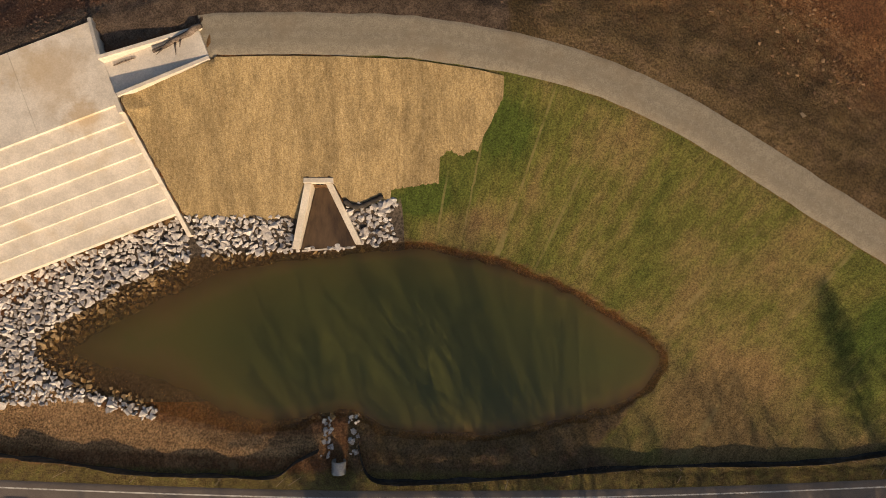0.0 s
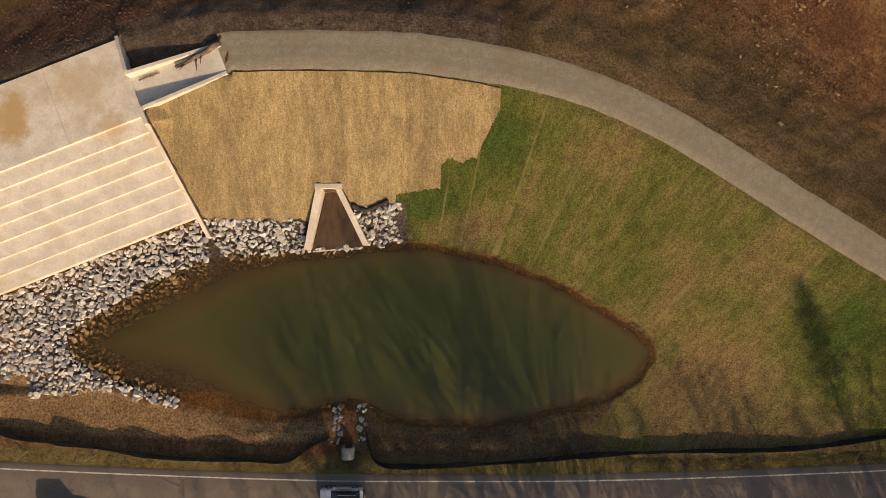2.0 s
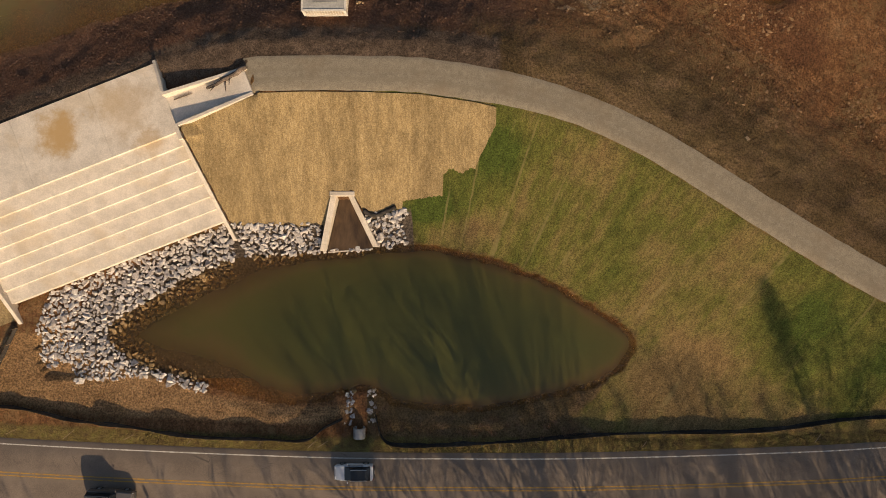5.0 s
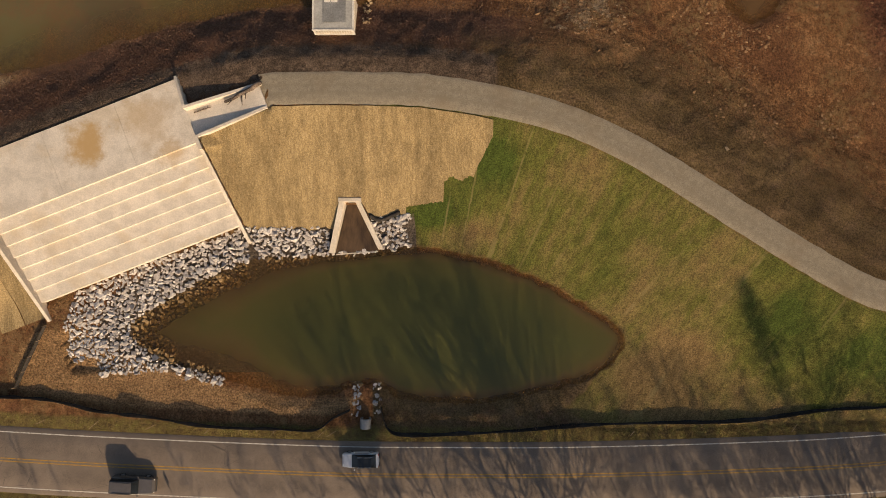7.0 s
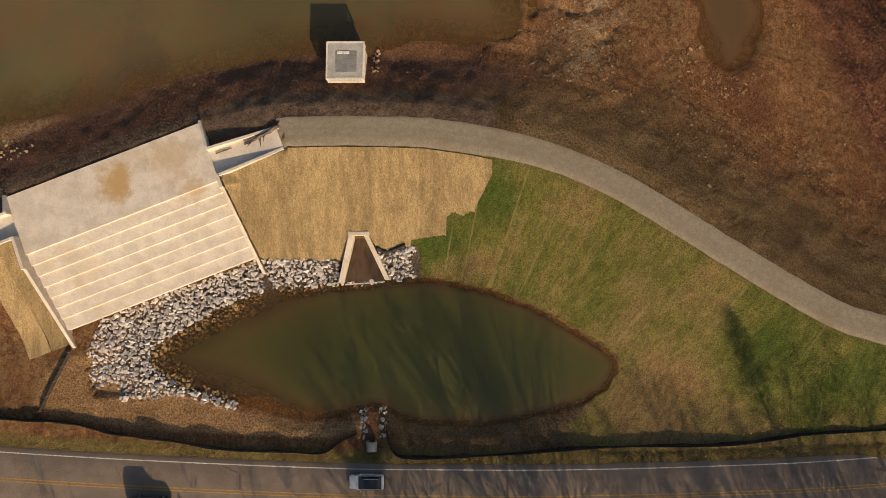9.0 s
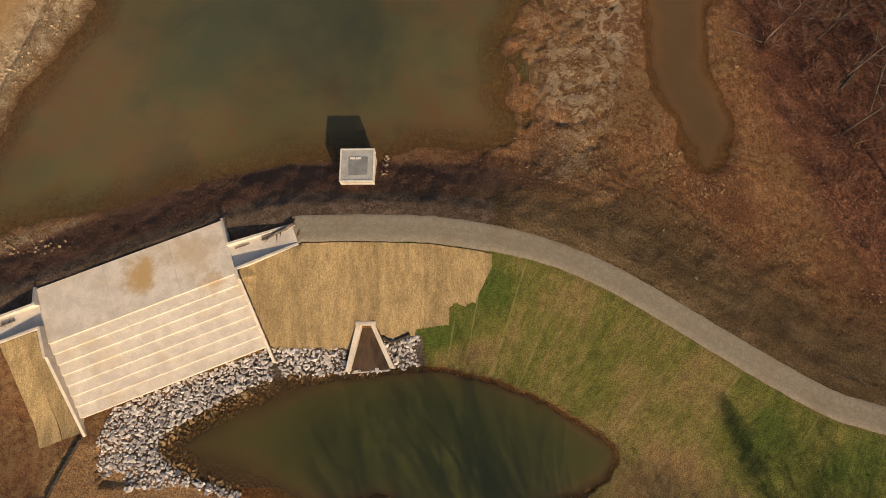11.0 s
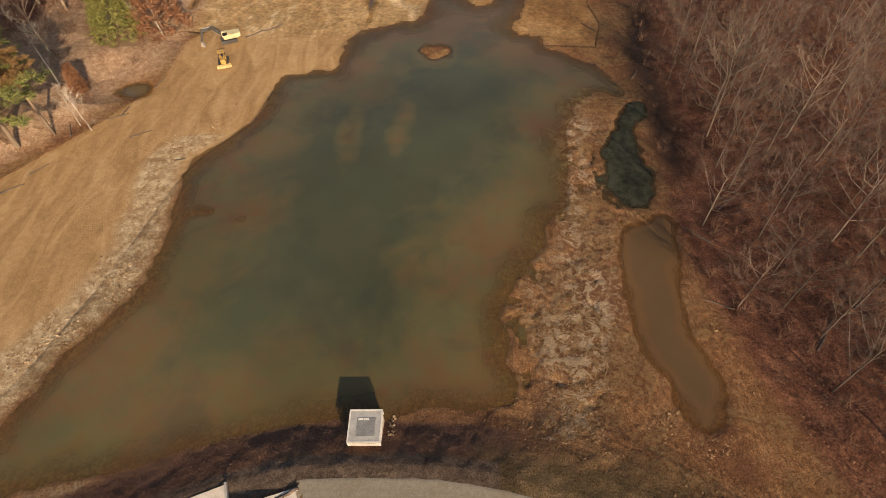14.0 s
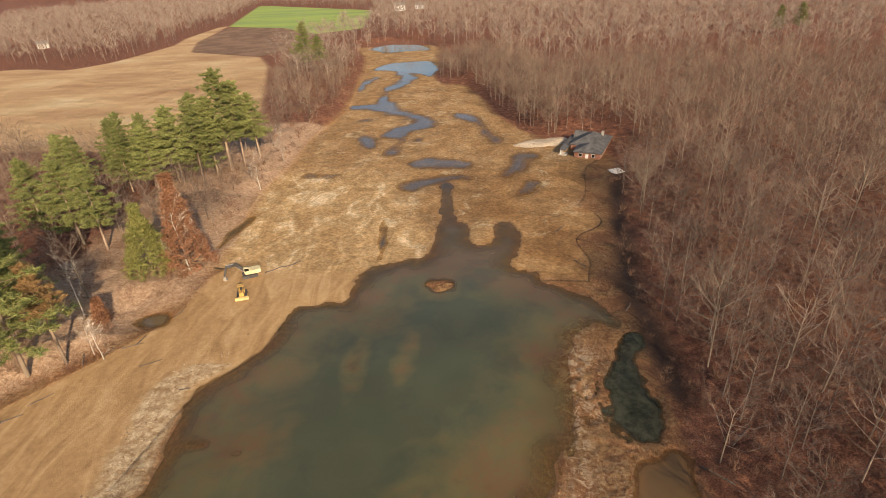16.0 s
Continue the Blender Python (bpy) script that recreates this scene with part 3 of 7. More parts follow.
def land(x, y):
    """Height of the ground, and the zones of its cover."""
    z_mid = grain(x, y, 9, 1) * 0.6 + grain(x, y, 4, 2) * 0.4
    z_rough = grain(x, y, 2.1, 3) * 0.55 + grain(x, y, 0.9, 4) * 0.45
    pond, lake = area_distance(x, y, POND), area_distance(x, y, LAKE)
    pond = pond + grain(x, y, 1.1, 18) * 0.22 + grain(x, y, 0.5, 19) * 0.1
    lake = lake + grain(x, y, 5, 20) * 0.9 + grain(x, y, 1.7, 21) * 0.5
    chan, weedy = area_distance(x, y, CHANNEL), area_distance(x, y, WEEDY)
    chan = chan + grain(x, y, 4, 22) * 1.0 + grain(x, y, 1.2, 23) * 0.25
    weedy = weedy + grain(x, y, 4, 24) * 1.1 + grain(x, y, 1.5, 25) * 0.6
    crest, run = line_distance(x, y, CREST)
    road, _ = line_distance(x, y, ROAD)
    west, _ = line_distance(x, y, WEST_WOOD)
    east, _ = line_distance(x, y, EAST_WOOD)
    east = np.where(y > 652, np.maximum(-east, x - 40), -east)
    west = np.where(y > 665, -60 - x, west)
    su, sv = spill_uv(x, y)
    upstream = (crest > 0) | (y > 45)
    # dip along the foot of the wooded slope, its colour painting in tree shade
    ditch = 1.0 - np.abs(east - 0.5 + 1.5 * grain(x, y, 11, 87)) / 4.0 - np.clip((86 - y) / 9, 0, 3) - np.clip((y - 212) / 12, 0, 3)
    # natural ground
    valley = LAKE_Z + 0.02 + np.clip(lake, 0, 2.5) * 0.055 + np.clip(lake, 0, 60) * 0.022 + z_mid * 0.12 * np.clip(lake / 3, 0, 1)
    valley = valley + np.clip(lake, 0, 1) * z_rough * np.where(y < 90, 0.75, 0.14) * (x > 4) * np.clip((46 - x) / 6, 0, 1)
    valley = np.where(y > 130, LAKE_Z + 0.15 + grain(x, y, 24, 5) * 0.11 + grain(x, y, 9, 6) * 0.08 + np.clip(y - 200, 0, 400) * 0.0006, valley)
    for line, wide in STREAMS:
        sd, _ = line_distance(x, y, line)
        w = wide * (0.85 + 0.9 * grain(x, y, 15, 7) + 0.6 * grain(x, y, 6, 17))
        valley = np.minimum(valley, LAKE_Z - 0.10 + np.clip(np.abs(sd) - w, -4, 6) * 0.06)
    valley = valley + np.clip(east, 0, 400) * 0.17 * np.clip(east / 30, 0, 1) + z_mid * np.clip(east / 12, 0, 0.5)
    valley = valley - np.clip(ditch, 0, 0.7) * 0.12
    bank = np.clip((west + 7) / 12, 0, 1)
    valley = valley + bank * bank * (3 - 2 * bank) * 3.2 + np.clip(west, 0, 200) * 0.012 + z_mid * 0.35 * bank
    for loop in FAR_POOLS + SIDE_POOLS:
        pool = area_distance(x, y, loop) + grain(x, y, 6, 8) * 1.2 + grain(x, y, 25, 82) * 4 * (y > 350)
        valley = np.minimum(valley, LAKE_Z + np.clip(pool, -3, 12) * np.where(pool < 0, 0.16, 0.32))
    bed = LAKE_Z + np.clip(lake, -30, 0) * 0.10 * np.clip((178 - y) / 60, 0.35, 1) + z_mid * 0.25 * np.clip(-lake / 6, 0, 1)
    silt = grain(x, y, 8, 84) * 0.6 + grain(x, y, 2.6, 85) * 0.4
    for bx, by, r, h, ky in ((-5, 129.5, 4.5, -0.1, 0.7), (-23.5, 96, 2.6, 0.15, 0.3), (-12, 100, 3, 0.75, 0.3), (3, 57, 14, 0.62, 0.8), (-50, 72, 13, 0.62, 0.7)):
        bed = np.maximum(bed, LAKE_Z - h - 0.9 * ((x - bx) ** 2 + ((y - by) * ky) ** 2) / r ** 2 + 1.1 * silt)
    up = np.where(lake < 0, np.minimum(bed, LAKE_Z - 0.04 + 1.4 * (np.hypot(x + 5, y - 129.5) < 4.5)), valley)
    up = np.where(chan < 0, LAKE_Z - 0.06 + np.maximum(chan, -3) * 0.3, np.where(chan < 3, np.minimum(up, LAKE_Z + chan * 0.2 + 0.25 * z_rough * np.clip(chan, 0, 1)), up))
    up = np.where(weedy < 0, LAKE_Z + np.maximum(weedy, -3) * 0.3, np.where(weedy < 2, np.minimum(up, LAKE_Z + weedy * 0.3), up))
    toe = np.clip(pond, 0, 30) * 0.075 + 0.02 + z_mid * 0.06 * np.clip(pond / 4, 0, 1)
    toe = np.minimum(toe, 1.5)
    toe = soft_max(toe, (ROAD_Z - 0.1 - np.clip(np.abs(road) - 5.4, 0, 30) * 0.17) * np.clip(pond / 1.2, 0, 1), 0.25)
    toe = np.where(road < -3.9, ROAD_Z - 0.1 + np.clip(-road - 6, 0, 60) * 0.10 + z_mid * 0.2, toe)
    toe = np.minimum(toe, ROAD_Z - 0.12 + np.clip(np.abs(road) - 4.4, 0, 40) * 0.12)
    toe = np.where(pond < 0, POND_Z + np.maximum(pond * (0.15 + 0.33 * np.clip((x + 24) / 14, 0, 1)), -2.2), toe)
    toe = toe + np.clip((x - 52) / 30, 0, 1) * 2.5 * (road > 4)
    # embankment
    top = np.where((su > -0.6) & (su < 26.2), SLAB_Z - 0.05, CREST_Z - 0.05)
    d = np.abs(crest) - 2.0
    ease = np.clip(np.where(su > 12, su - 26, -su) / 9, 0, 1)
    top_up = SLAB_Z - 0.12 + (CREST_Z - SLAB_Z) * ease * ease * (3 - 2 * ease)
    face_up = top_up - 0.04 * np.clip(crest - 2, 0, 1.8) - np.clip(crest - 3.8, 0, 60) * np.clip((top_up - LAKE_Z) / 7.3, 0.3, 0.5) * np.interp(x, (-2, 14), (1.02, 0.52)) + 0.2 * z_rough * np.clip(d / 3, 0, 1)
    face_dn = top - np.clip(d, 0, 60) / 3.05 + 0.05 * z_rough * np.clip(d / 3, 0, 1)
    z = np.where(upstream, soft_max(face_up, up, 0.3), np.where(pond < 0, toe, soft_max(face_dn, toe, 0.35)))
    # backfill level with the top of the side wall
    fill = np.interp(sv, (7.2, 9.0, 9.3, 20.2), (5.1, 5.1, 4.75, 0.85)) - np.clip(su - 26.2, 0, 9) * 0.5
    z = np.where((su > 25.9) & (su < 30) & (sv > 7.55) & (sv < 19.6) & (pond > 0), np.maximum(z, fill), z)
    # cut for the concrete
    steps = SLAB_Z - np.clip(sv - 8.0, 0, 10) * 0.31
    z = np.where((su > -0.25) & (su < 25.8) & (sv > 0.1) & (sv < 18.1), np.minimum(z, steps - 0.8), z)
    toe_apron = np.clip(1.12 - (sv - 17.9) * 0.19, 0.1, 1.15)
    z = np.where((su > -0.3) & (su < 25.9) & (sv >= 18.1) & (sv < 28) & (y > -14.5) & (pond > 0) & (pond < 8), np.minimum(z, toe_apron), z)
    ramp = SLAB_Z + np.where(su > 12, np.clip(su - 25.6, 0, 9), np.clip(-su, 0, 9)) / 9 * 0.9
    in_ramp = ((su > 25.3) & (su < 34.9) & (sv > 3.7) & (sv < 7.5)) | ((su < 0.3) & (su > -9.3) & (sv > 2.1) & (sv < 5.7))
    z = np.where(in_ramp, np.minimum(z, ramp - 0.35), z)
    outlet = (np.abs(x + 11.2 + (y - 3) * 0.06) < 1.0 + (6.2 - y) * 0.38) & (y < 6.0) & (y > 0.0)
    z = np.where(outlet, np.minimum(z, 0.02), z)
    # culvert mouth
    cul = np.hypot((x + 9.6) / 1.7, (y + 18.6) / 2.6)
    z = np.where(cul < 1.4, np.minimum(z, 0.02 + np.clip(cul - 0.8, 0, 1) * 1.6), z)

    zones = {
        "tan": -area_distance(x, y, TAN),
        "crust": np.where((x > 4) & (y > 28) & (y < 112) & (x < 34), 0.75 - np.abs(x - 20 - (y - 40) * 0.11) / 10 + 0.9 * grain(x, y, 7, 83), -1) + (np.clip(1 - np.abs(lake - 5.5) / 6.5, -1, 1) * 1.5) * (x < -30) * (y < 92) + np.where((y > 130) & (lake < 9) & (lake > 0), 0.3, 0),
        "bankside": np.minimum(np.where(west > 0, 38 - west, 4 + west), 300 - y) * 0.8,
        "marsh": np.minimum(np.minimum(y - 138 + (x + 40) * 0.12, -west - 4), -east - 9 * np.clip((260 - y) / 30, 0.15, 1) + 6 * grain(x, y, 14, 86)),
        "pale": np.where(y > 120, np.clip((-12 - x) / 26, -1, 1) * np.clip((235 - y) / 25, 0, 1) + 0.9 * np.exp(-(((x + 17) / 9) ** 2 + ((y - 158) / 13) ** 2)), -1),
        "flake": np.where((x > 6) & (y > 26) & (y < 112) & (x < 36), 1.0 - np.abs(x - 19.0 - (y - 40) * 0.11) / 5.0 + 0.7 * grain(x, y, 6, 83), -2),
        "damp": np.where(y > 130, np.exp(-np.clip(z - LAKE_Z, 0, 3) / 0.17), 0) * np.clip((y - 135) / 30, 0, 1),
        "stony": np.where(upstream, np.minimum(np.minimum(np.minimum(4.3 - z, z - LAKE_Z + 0.8), 11 - np.abs(crest)), (9 - x) * 0.25), -2),
        "shoulder": np.where(upstream, np.minimum(z - 3.75, (x - 3) * 0.4), np.where((x > -9) & (y < -11), 1.5, -2)) + np.where(upstream & (x > 20), 0.5, 0),
        "ledge": np.where(upstream, np.minimum(np.minimum(crest - 1.0, 5.4 - crest), (5.6 - x) * 1.5), -2),
        "off": crest, "run": run, "shore": np.where((x < -40) & (y < 97), np.minimum(lake - 0.8, 10 - lake), -3),
        "worked": np.where(upstream & (x > -2), np.minimum(np.minimum(crest - 6.5, 18 - crest) * 0.6, (x + 2) * 0.5), -3),
        "grass": np.where(upstream, -2, np.minimum(np.minimum(pond + 0.12, np.abs(crest) - 1.3), np.minimum((x + 8.5) * 1.0, road - 5.0))) - np.where((y < -13) & ~upstream, 3.6 * np.clip((19 - x) / 7, 0, 1) * np.clip((-13 - y) / 3, 0, 1), 0),
        "scree": np.where((x < -4) & (y > -14.6) & (su > -1.5) & (sv > 17.8), 3.6 - pond, -2),
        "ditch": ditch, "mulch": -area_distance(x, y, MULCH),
        "verge": np.where(upstream, -3, np.where(road > 0, 5.6 - road, 2 + 0 * x)),
        "litter": np.where(road < -8, 5, np.where(np.abs(road) < 16, -5, np.maximum(np.maximum(east + 1, west + 2), np.where(y > 620, 5, -5)))),
        "wet": np.clip(1 - np.minimum(np.where(pond > -3, np.abs(pond) * 3.2, 9), np.minimum(np.where(lake > -9, np.abs(lake) / 1.3, 9), np.abs(chan))) / 0.55, 0, 1),
        "lush": (0.56 * np.exp(-(((x - 5) / 4.0) ** 2 + ((y - 10.5) / 3.5) ** 2)) + 0.9 * np.exp(-(((x + 2) / 3.5) ** 2 + ((y - 4.4) / 1.7) ** 2))
                 + 0.42 * np.exp(-(((x - 48) / 9) ** 2 + ((y + 11) / 5) ** 2)) + 0.5 * np.exp(-(((x - 37) / 4) ** 2 + ((y + 7) / 4) ** 2))
                 - 0.55 * np.exp(-(((x - 27) / 6) ** 2 + ((y + 13) / 6) ** 2)) - 0.4 * np.exp(-(((x - 1) / 4) ** 2 + ((y - 3) / 1.6) ** 2)) - 0.25 * np.clip((-y - 14) / 5, 0, 1)),
    }
    for k, loop in FIELDS.items():
        zones[k] = -area_distance(x, y, loop)
    return z, zones


def standing(x, y):
    """Ground height read off the finished ground mesh."""
    x, y = np.asarray(x, float), np.asarray(y, float)
    i = np.clip(np.searchsorted(gx, x) - 1, 0, len(gx) - 2)
    j = np.clip(np.searchsorted(gy, y) - 1, 0, len(gy) - 2)
    f, g = (x - gx[i]) / (gx[i + 1] - gx[i]), (y - gy[j]) / (gy[j + 1] - gy[j])
    return (GZ[j, i] * (1 - f) + GZ[j, i + 1] * f) * (1 - g) + (GZ[j + 1, i] * (1 - f) + GZ[j + 1, i + 1] * f) * g


def height(x, y):
    return float(standing(x, y))


def mesh_of(name, verts, faces, material=None, smooth=False):
    me = bpy.data.meshes.new(name)
    me.from_pydata([tuple(v) for v in verts], [], faces)
    if smooth:
        me.polygons.foreach_set("use_smooth", [True] * len(me.polygons))
    if material:
        me.materials.append(material)
    me.update()
    return me


def sheet(name, x, y, z, keep=None, material=None, **attributes):
    """A grid mesh over arrays of plan places, with point attributes."""
    ny, nx = x.shape
    idx = np.arange(nx * ny).reshape(ny, nx)
    quads = np.stack([idx[:-1, :-1], idx[:-1, 1:], idx[1:, 1:], idx[1:, :-1]], -1).reshape(-1, 4)
    if keep is not None:
        k = keep.ravel()
        quads = quads[k[quads].any(1)]
    used = np.unique(quads)
    remap = np.zeros(nx * ny, int)
    remap[used] = np.arange(len(used))
    quads = remap[quads]
    me = bpy.data.meshes.new(name)
    co = np.stack([x.ravel(), y.ravel(), z.ravel()], 1)[used]
    me.vertices.add(len(co))
    me.vertices.foreach_set("co", co.astype(np.float32).ravel())
    me.loops.add(quads.size)
    me.loops.foreach_set("vertex_index", quads.ravel().astype(np.int32))
    me.polygons.add(len(quads))
    me.polygons.foreach_set("loop_start", np.arange(0, quads.size, 4, dtype=np.int32))
    me.polygons.foreach_set("use_smooth", np.ones(len(quads), bool))
    for k, v in attributes.items():
        a = me.attributes.new(k, "FLOAT", "POINT")
        a.data.foreach_set("value", v.ravel()[used].astype(np.float32))
    me.materials.append(material)
    me.update()
    me.validate()
    return new(name, me)


def growing(start, step, end, rate):
    out, s = [start], step
    while abs(out[-1]) < abs(end):
        s *= rate
        out.append(out[-1] + s)
    return out


gx = np.array(growing(-62, -0.4, -2600, 1.055)[:0:-1] + list(np.arange(-62, 56, 0.4)) + growing(56, 0.4, 2600, 1.055))
gy = np.array(growing(-31, -0.4, -900, 1.08)[:0:-1] + list(np.arange(-31, 36, 0.4)) + list(np.arange(36, 92, 0.55)) + list(np.arange(92, 150, 0.9)) + growing(150, 0.9, 3400, 1.018))
GX, GY = np.meshgrid(gx, gy)
GZ, ZONES = land(GX, GY)
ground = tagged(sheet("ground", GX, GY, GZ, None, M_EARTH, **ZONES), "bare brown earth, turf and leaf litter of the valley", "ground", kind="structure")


def water(name, loop, z, step, material, label, margin=1.6, keep_all=False):
    lo, hi = loop.min(0) - margin, loop.max(0) + margin
    x, y = np.meshgrid(np.arange(lo[0], hi[0] + step, step), np.arange(lo[1], hi[1] + step, step))
    keep = np.ones(x.shape, bool) if keep_all else area_distance(x, y, loop) < margin
    depth = z - land(x, y)[0]
    return tagged(sheet(name, x, y, np.full(x.shape, z), keep, material, depth=depth), label, "water", kind="structure")


water("pond", POND, POND_Z, 0.5, M_POND, "murky olive green water of the plunge pool")
water("lake", LAKE, LAKE_Z, 0.9, M_LAKE, "murky grey-green water of the half-drained lake", 2.5)
water("channel", CHANNEL, LAKE_Z + 0.02, 0.6, M_CHANNEL, "silty brown water in the side channel", 1.7)
water("weedy_pool", WEEDY, LAKE_Z + 0.04, 0.6, M_WEEDY, "dark weed-covered water of the side pool", 1.7)
water("marsh_water", np.array([(-92.0, 112.0), (70.0, 112.0), (70.0, 650.0), (-92.0, 650.0)]), LAKE_Z - 0.005, 2.0, M_MARSHWATER, "shallow streams and puddles on the drained lake bed", 0.0, True)


def ribbon(name, line, offsets, lift, material, label, category, zs=None, narrow=0.0):
    """A strip along a plan line; offsets to its left, lifted over the ground."""
    tan = np.gradient(line, axis=0)
    tan /= np.linalg.norm(tan, axis=1)[:, None]
    nor = np.stack([-tan[:, 1], tan[:, 0]], 1)
    off = np.array(offsets, float)
    rag = grain(line[:, 0], line[:, 1], 1.4, 90)[:, None] * 0.07 * (np.abs(off)[None] > 1.4) * (zs is None)
    taper = np.clip((line[:, 0] - 2) / 12, 0, 1)[:, None] * narrow
    off2 = off[None] * np.where(off[None] < 0, 1 - taper, 1) + rag
    x = line[:, None, 0] + nor[:, None, 0] * off2
    y = line[:, None, 1] + nor[:, None, 1] * off2
    z = (land(x, y)[0] if zs is None else np.full(x.shape, zs)) + np.array(lift, float)[None]
    ob = sheet(name, x, y, z, None, material, across=np.broadcast_to(off[None], x.shape))
    return tagged(ob, label, category, kind="structure")


def resample(line, step):
    seg = np.linalg.norm(np.diff(line, axis=0), axis=1)
    s = np.r_[0, np.cumsum(seg)]
    t = np.arange(0, s[-1], step)
    return np.stack([np.interp(t, s, line[:, 0]), np.interp(t, s, line[:, 1])], 1)


_crest = resample(CREST, 0.5)
_right = _crest[_crest[:, 0] > -21.2]
ribbon("gravel_path", _right, (-1.85, -1.6, -1.0, -0.4, 0.4, 1.0, 1.6, 1.85, 2.1), (-0.03, 0.035, 0.06, 0.07, 0.07, 0.06, 0.05, 0.035, -0.03), M_GRAVEL,
       "pale crushed gravel track along the dam crest", "path", narrow=0.22)
_left = _crest[_crest[:, 0] < -63.4]
ribbon("gravel_path_west", _left, (-1.8, -1.6, -0.6, 0.6, 1.6, 1.8), (-0.12, 0.05, 0.1, 0.1, 0.05, -0.12), M_GRAVEL, "pale crushed gravel track on the far abutment", "path")
_road = resample(ROAD, 2.0)
ribbon("road", _road, (-4.0, -3.7, -1.7, 0, 1.7, 3.7, 4.0), (-0.15, 0.0, 0.04, 0.06, 0.04, 0.0, -0.15), M_ASPHALT, "worn grey-brown asphalt two-lane road", "road", ROAD_Z)
for _n, _o, _m, _l in (("edge_line", 3.3, M_WHITE_LINE, "worn white edge line painted on asphalt"), ("edge_line", -3.3, M_WHITE_LINE, "worn white edge line painted on asphalt"),
                       ("centre_line", 0.17, M_YELLOW_LINE, "yellow centre line painted on asphalt"), ("centre_line", -0.17, M_YELLOW_LINE, "yellow centre line painted on asphalt")):
    _z = ROAD_Z + 0.06 - abs(_o) * 0.017 + 0.006
    ribbon(_n, _road, (_o - 0.065, _o + 0.065), (0, 0), _m, _l, "road marking", _z)


# ---- building helpers ----
def box_bm(sx, sy, sz, at=(0, 0, 0), turn=0.0, bevel=0.0, bm=None, tilt=None):
    bm = bm or bmesh.new()
    m = Matrix.Translation(at) @ Matrix.Rotation(turn, 4, "Z")
    if tilt:
        m = m @ tilt
    made = bmesh.ops.create_cube(bm, size=1.0, matrix=m @ Matrix.Diagonal((sx, sy, sz, 1)))
    if bevel:
        edges = list({e for v in made["verts"] for e in v.link_edges})
        bmesh.ops.bevel(bm, geom=edges, offset=bevel, segments=1, affect="EDGES")
    return bm


def prism_bm(profile, depth_vec, bm=None):
    """A solid from a flat polygon of 3D corners pushed along a vector."""
    bm = bm or bmesh.new()
    a = [bm.verts.new(p) for p in profile]
    b = [bm.verts.new(Vector(p) + Vector(depth_vec)) for p in profile]
    n = len(a)
    bm.faces.new(a)
    bm.faces.new(b[::-1])
    for i in range(n):
        bm.faces.new((a[i], b[i], b[(i + 1) % n], a[(i + 1) % n]))
    bmesh.ops.recalc_face_normals(bm, faces=bm.faces)
    return bm


def tube_bm(p0, p1, r0, r1=None, sides=8, bm=None, caps=True):
    bm = bm or bmesh.new()
    p0, p1 = Vector(p0), Vector(p1)
    r1 = r0 if r1 is None else r1
    q = (p1 - p0).to_track_quat("Z", "Y")
    rings = []
    for p, r in ((p0, r0), (p1, r1)):
        rings.append([bm.verts.new(p + q @ Vector((r * math.cos(a), r * math.sin(a), 0))) for a in (2 * math.pi * i / sides for i in range(sides))])
    for i in range(sides):
        bm.faces.new((rings[0][i], rings[0][(i + 1) % sides], rings[1][(i + 1) % sides], rings[1][i]))
    if caps:
        bm.faces.new(rings[0][::-1])
        bm.faces.new(rings[1])
    return bm


def part(name, bm, material, parent=None, label="", smooth=False):
    me = bpy.data.meshes.new(name)
    bm.to_mesh(me)
    bm.free()
    if smooth:
        me.polygons.foreach_set("use_smooth", [True] * len(me.polygons))
    me.materials.append(material)
    ob = new(name, me)
    if parent:
        ob.parent = parent
    if label:
        ob["label"] = label
    return ob


def group_at(name, at, label, category, group="", kind="", turn=0.0):
    ob = new(name)
    ob.matrix_world = pose(*at, 0, 0, turn)
    return tagged(ob, label, category, group, kind)

# ---- spillway ----
def wall_bm(plan, tops, bottom, bm=None):
    """A wall from a plan quad (a, b, c, d) with a top height at each corner."""
    bm = bm or bmesh.new()
    lo = [bm.verts.new((p[0], p[1], bottom)) for p in plan]
    hi = [bm.verts.new((p[0], p[1], t)) for p, t in zip(plan, tops)]
    n = len(plan)
    bm.faces.new(hi)
    bm.faces.new(lo[::-1])
    for i in range(n):
        bm.faces.new((lo[i], lo[(i + 1) % n], hi[(i + 1) % n], hi[i]))
    bmesh.ops.recalc_face_normals(bm, faces=bm.faces)
    return bm


def soften(bm, w=0.03):
    bmesh.ops.bevel(bm, geom=list(bm.edges), offset=w, segments=1, affect="EDGES")
    return bm


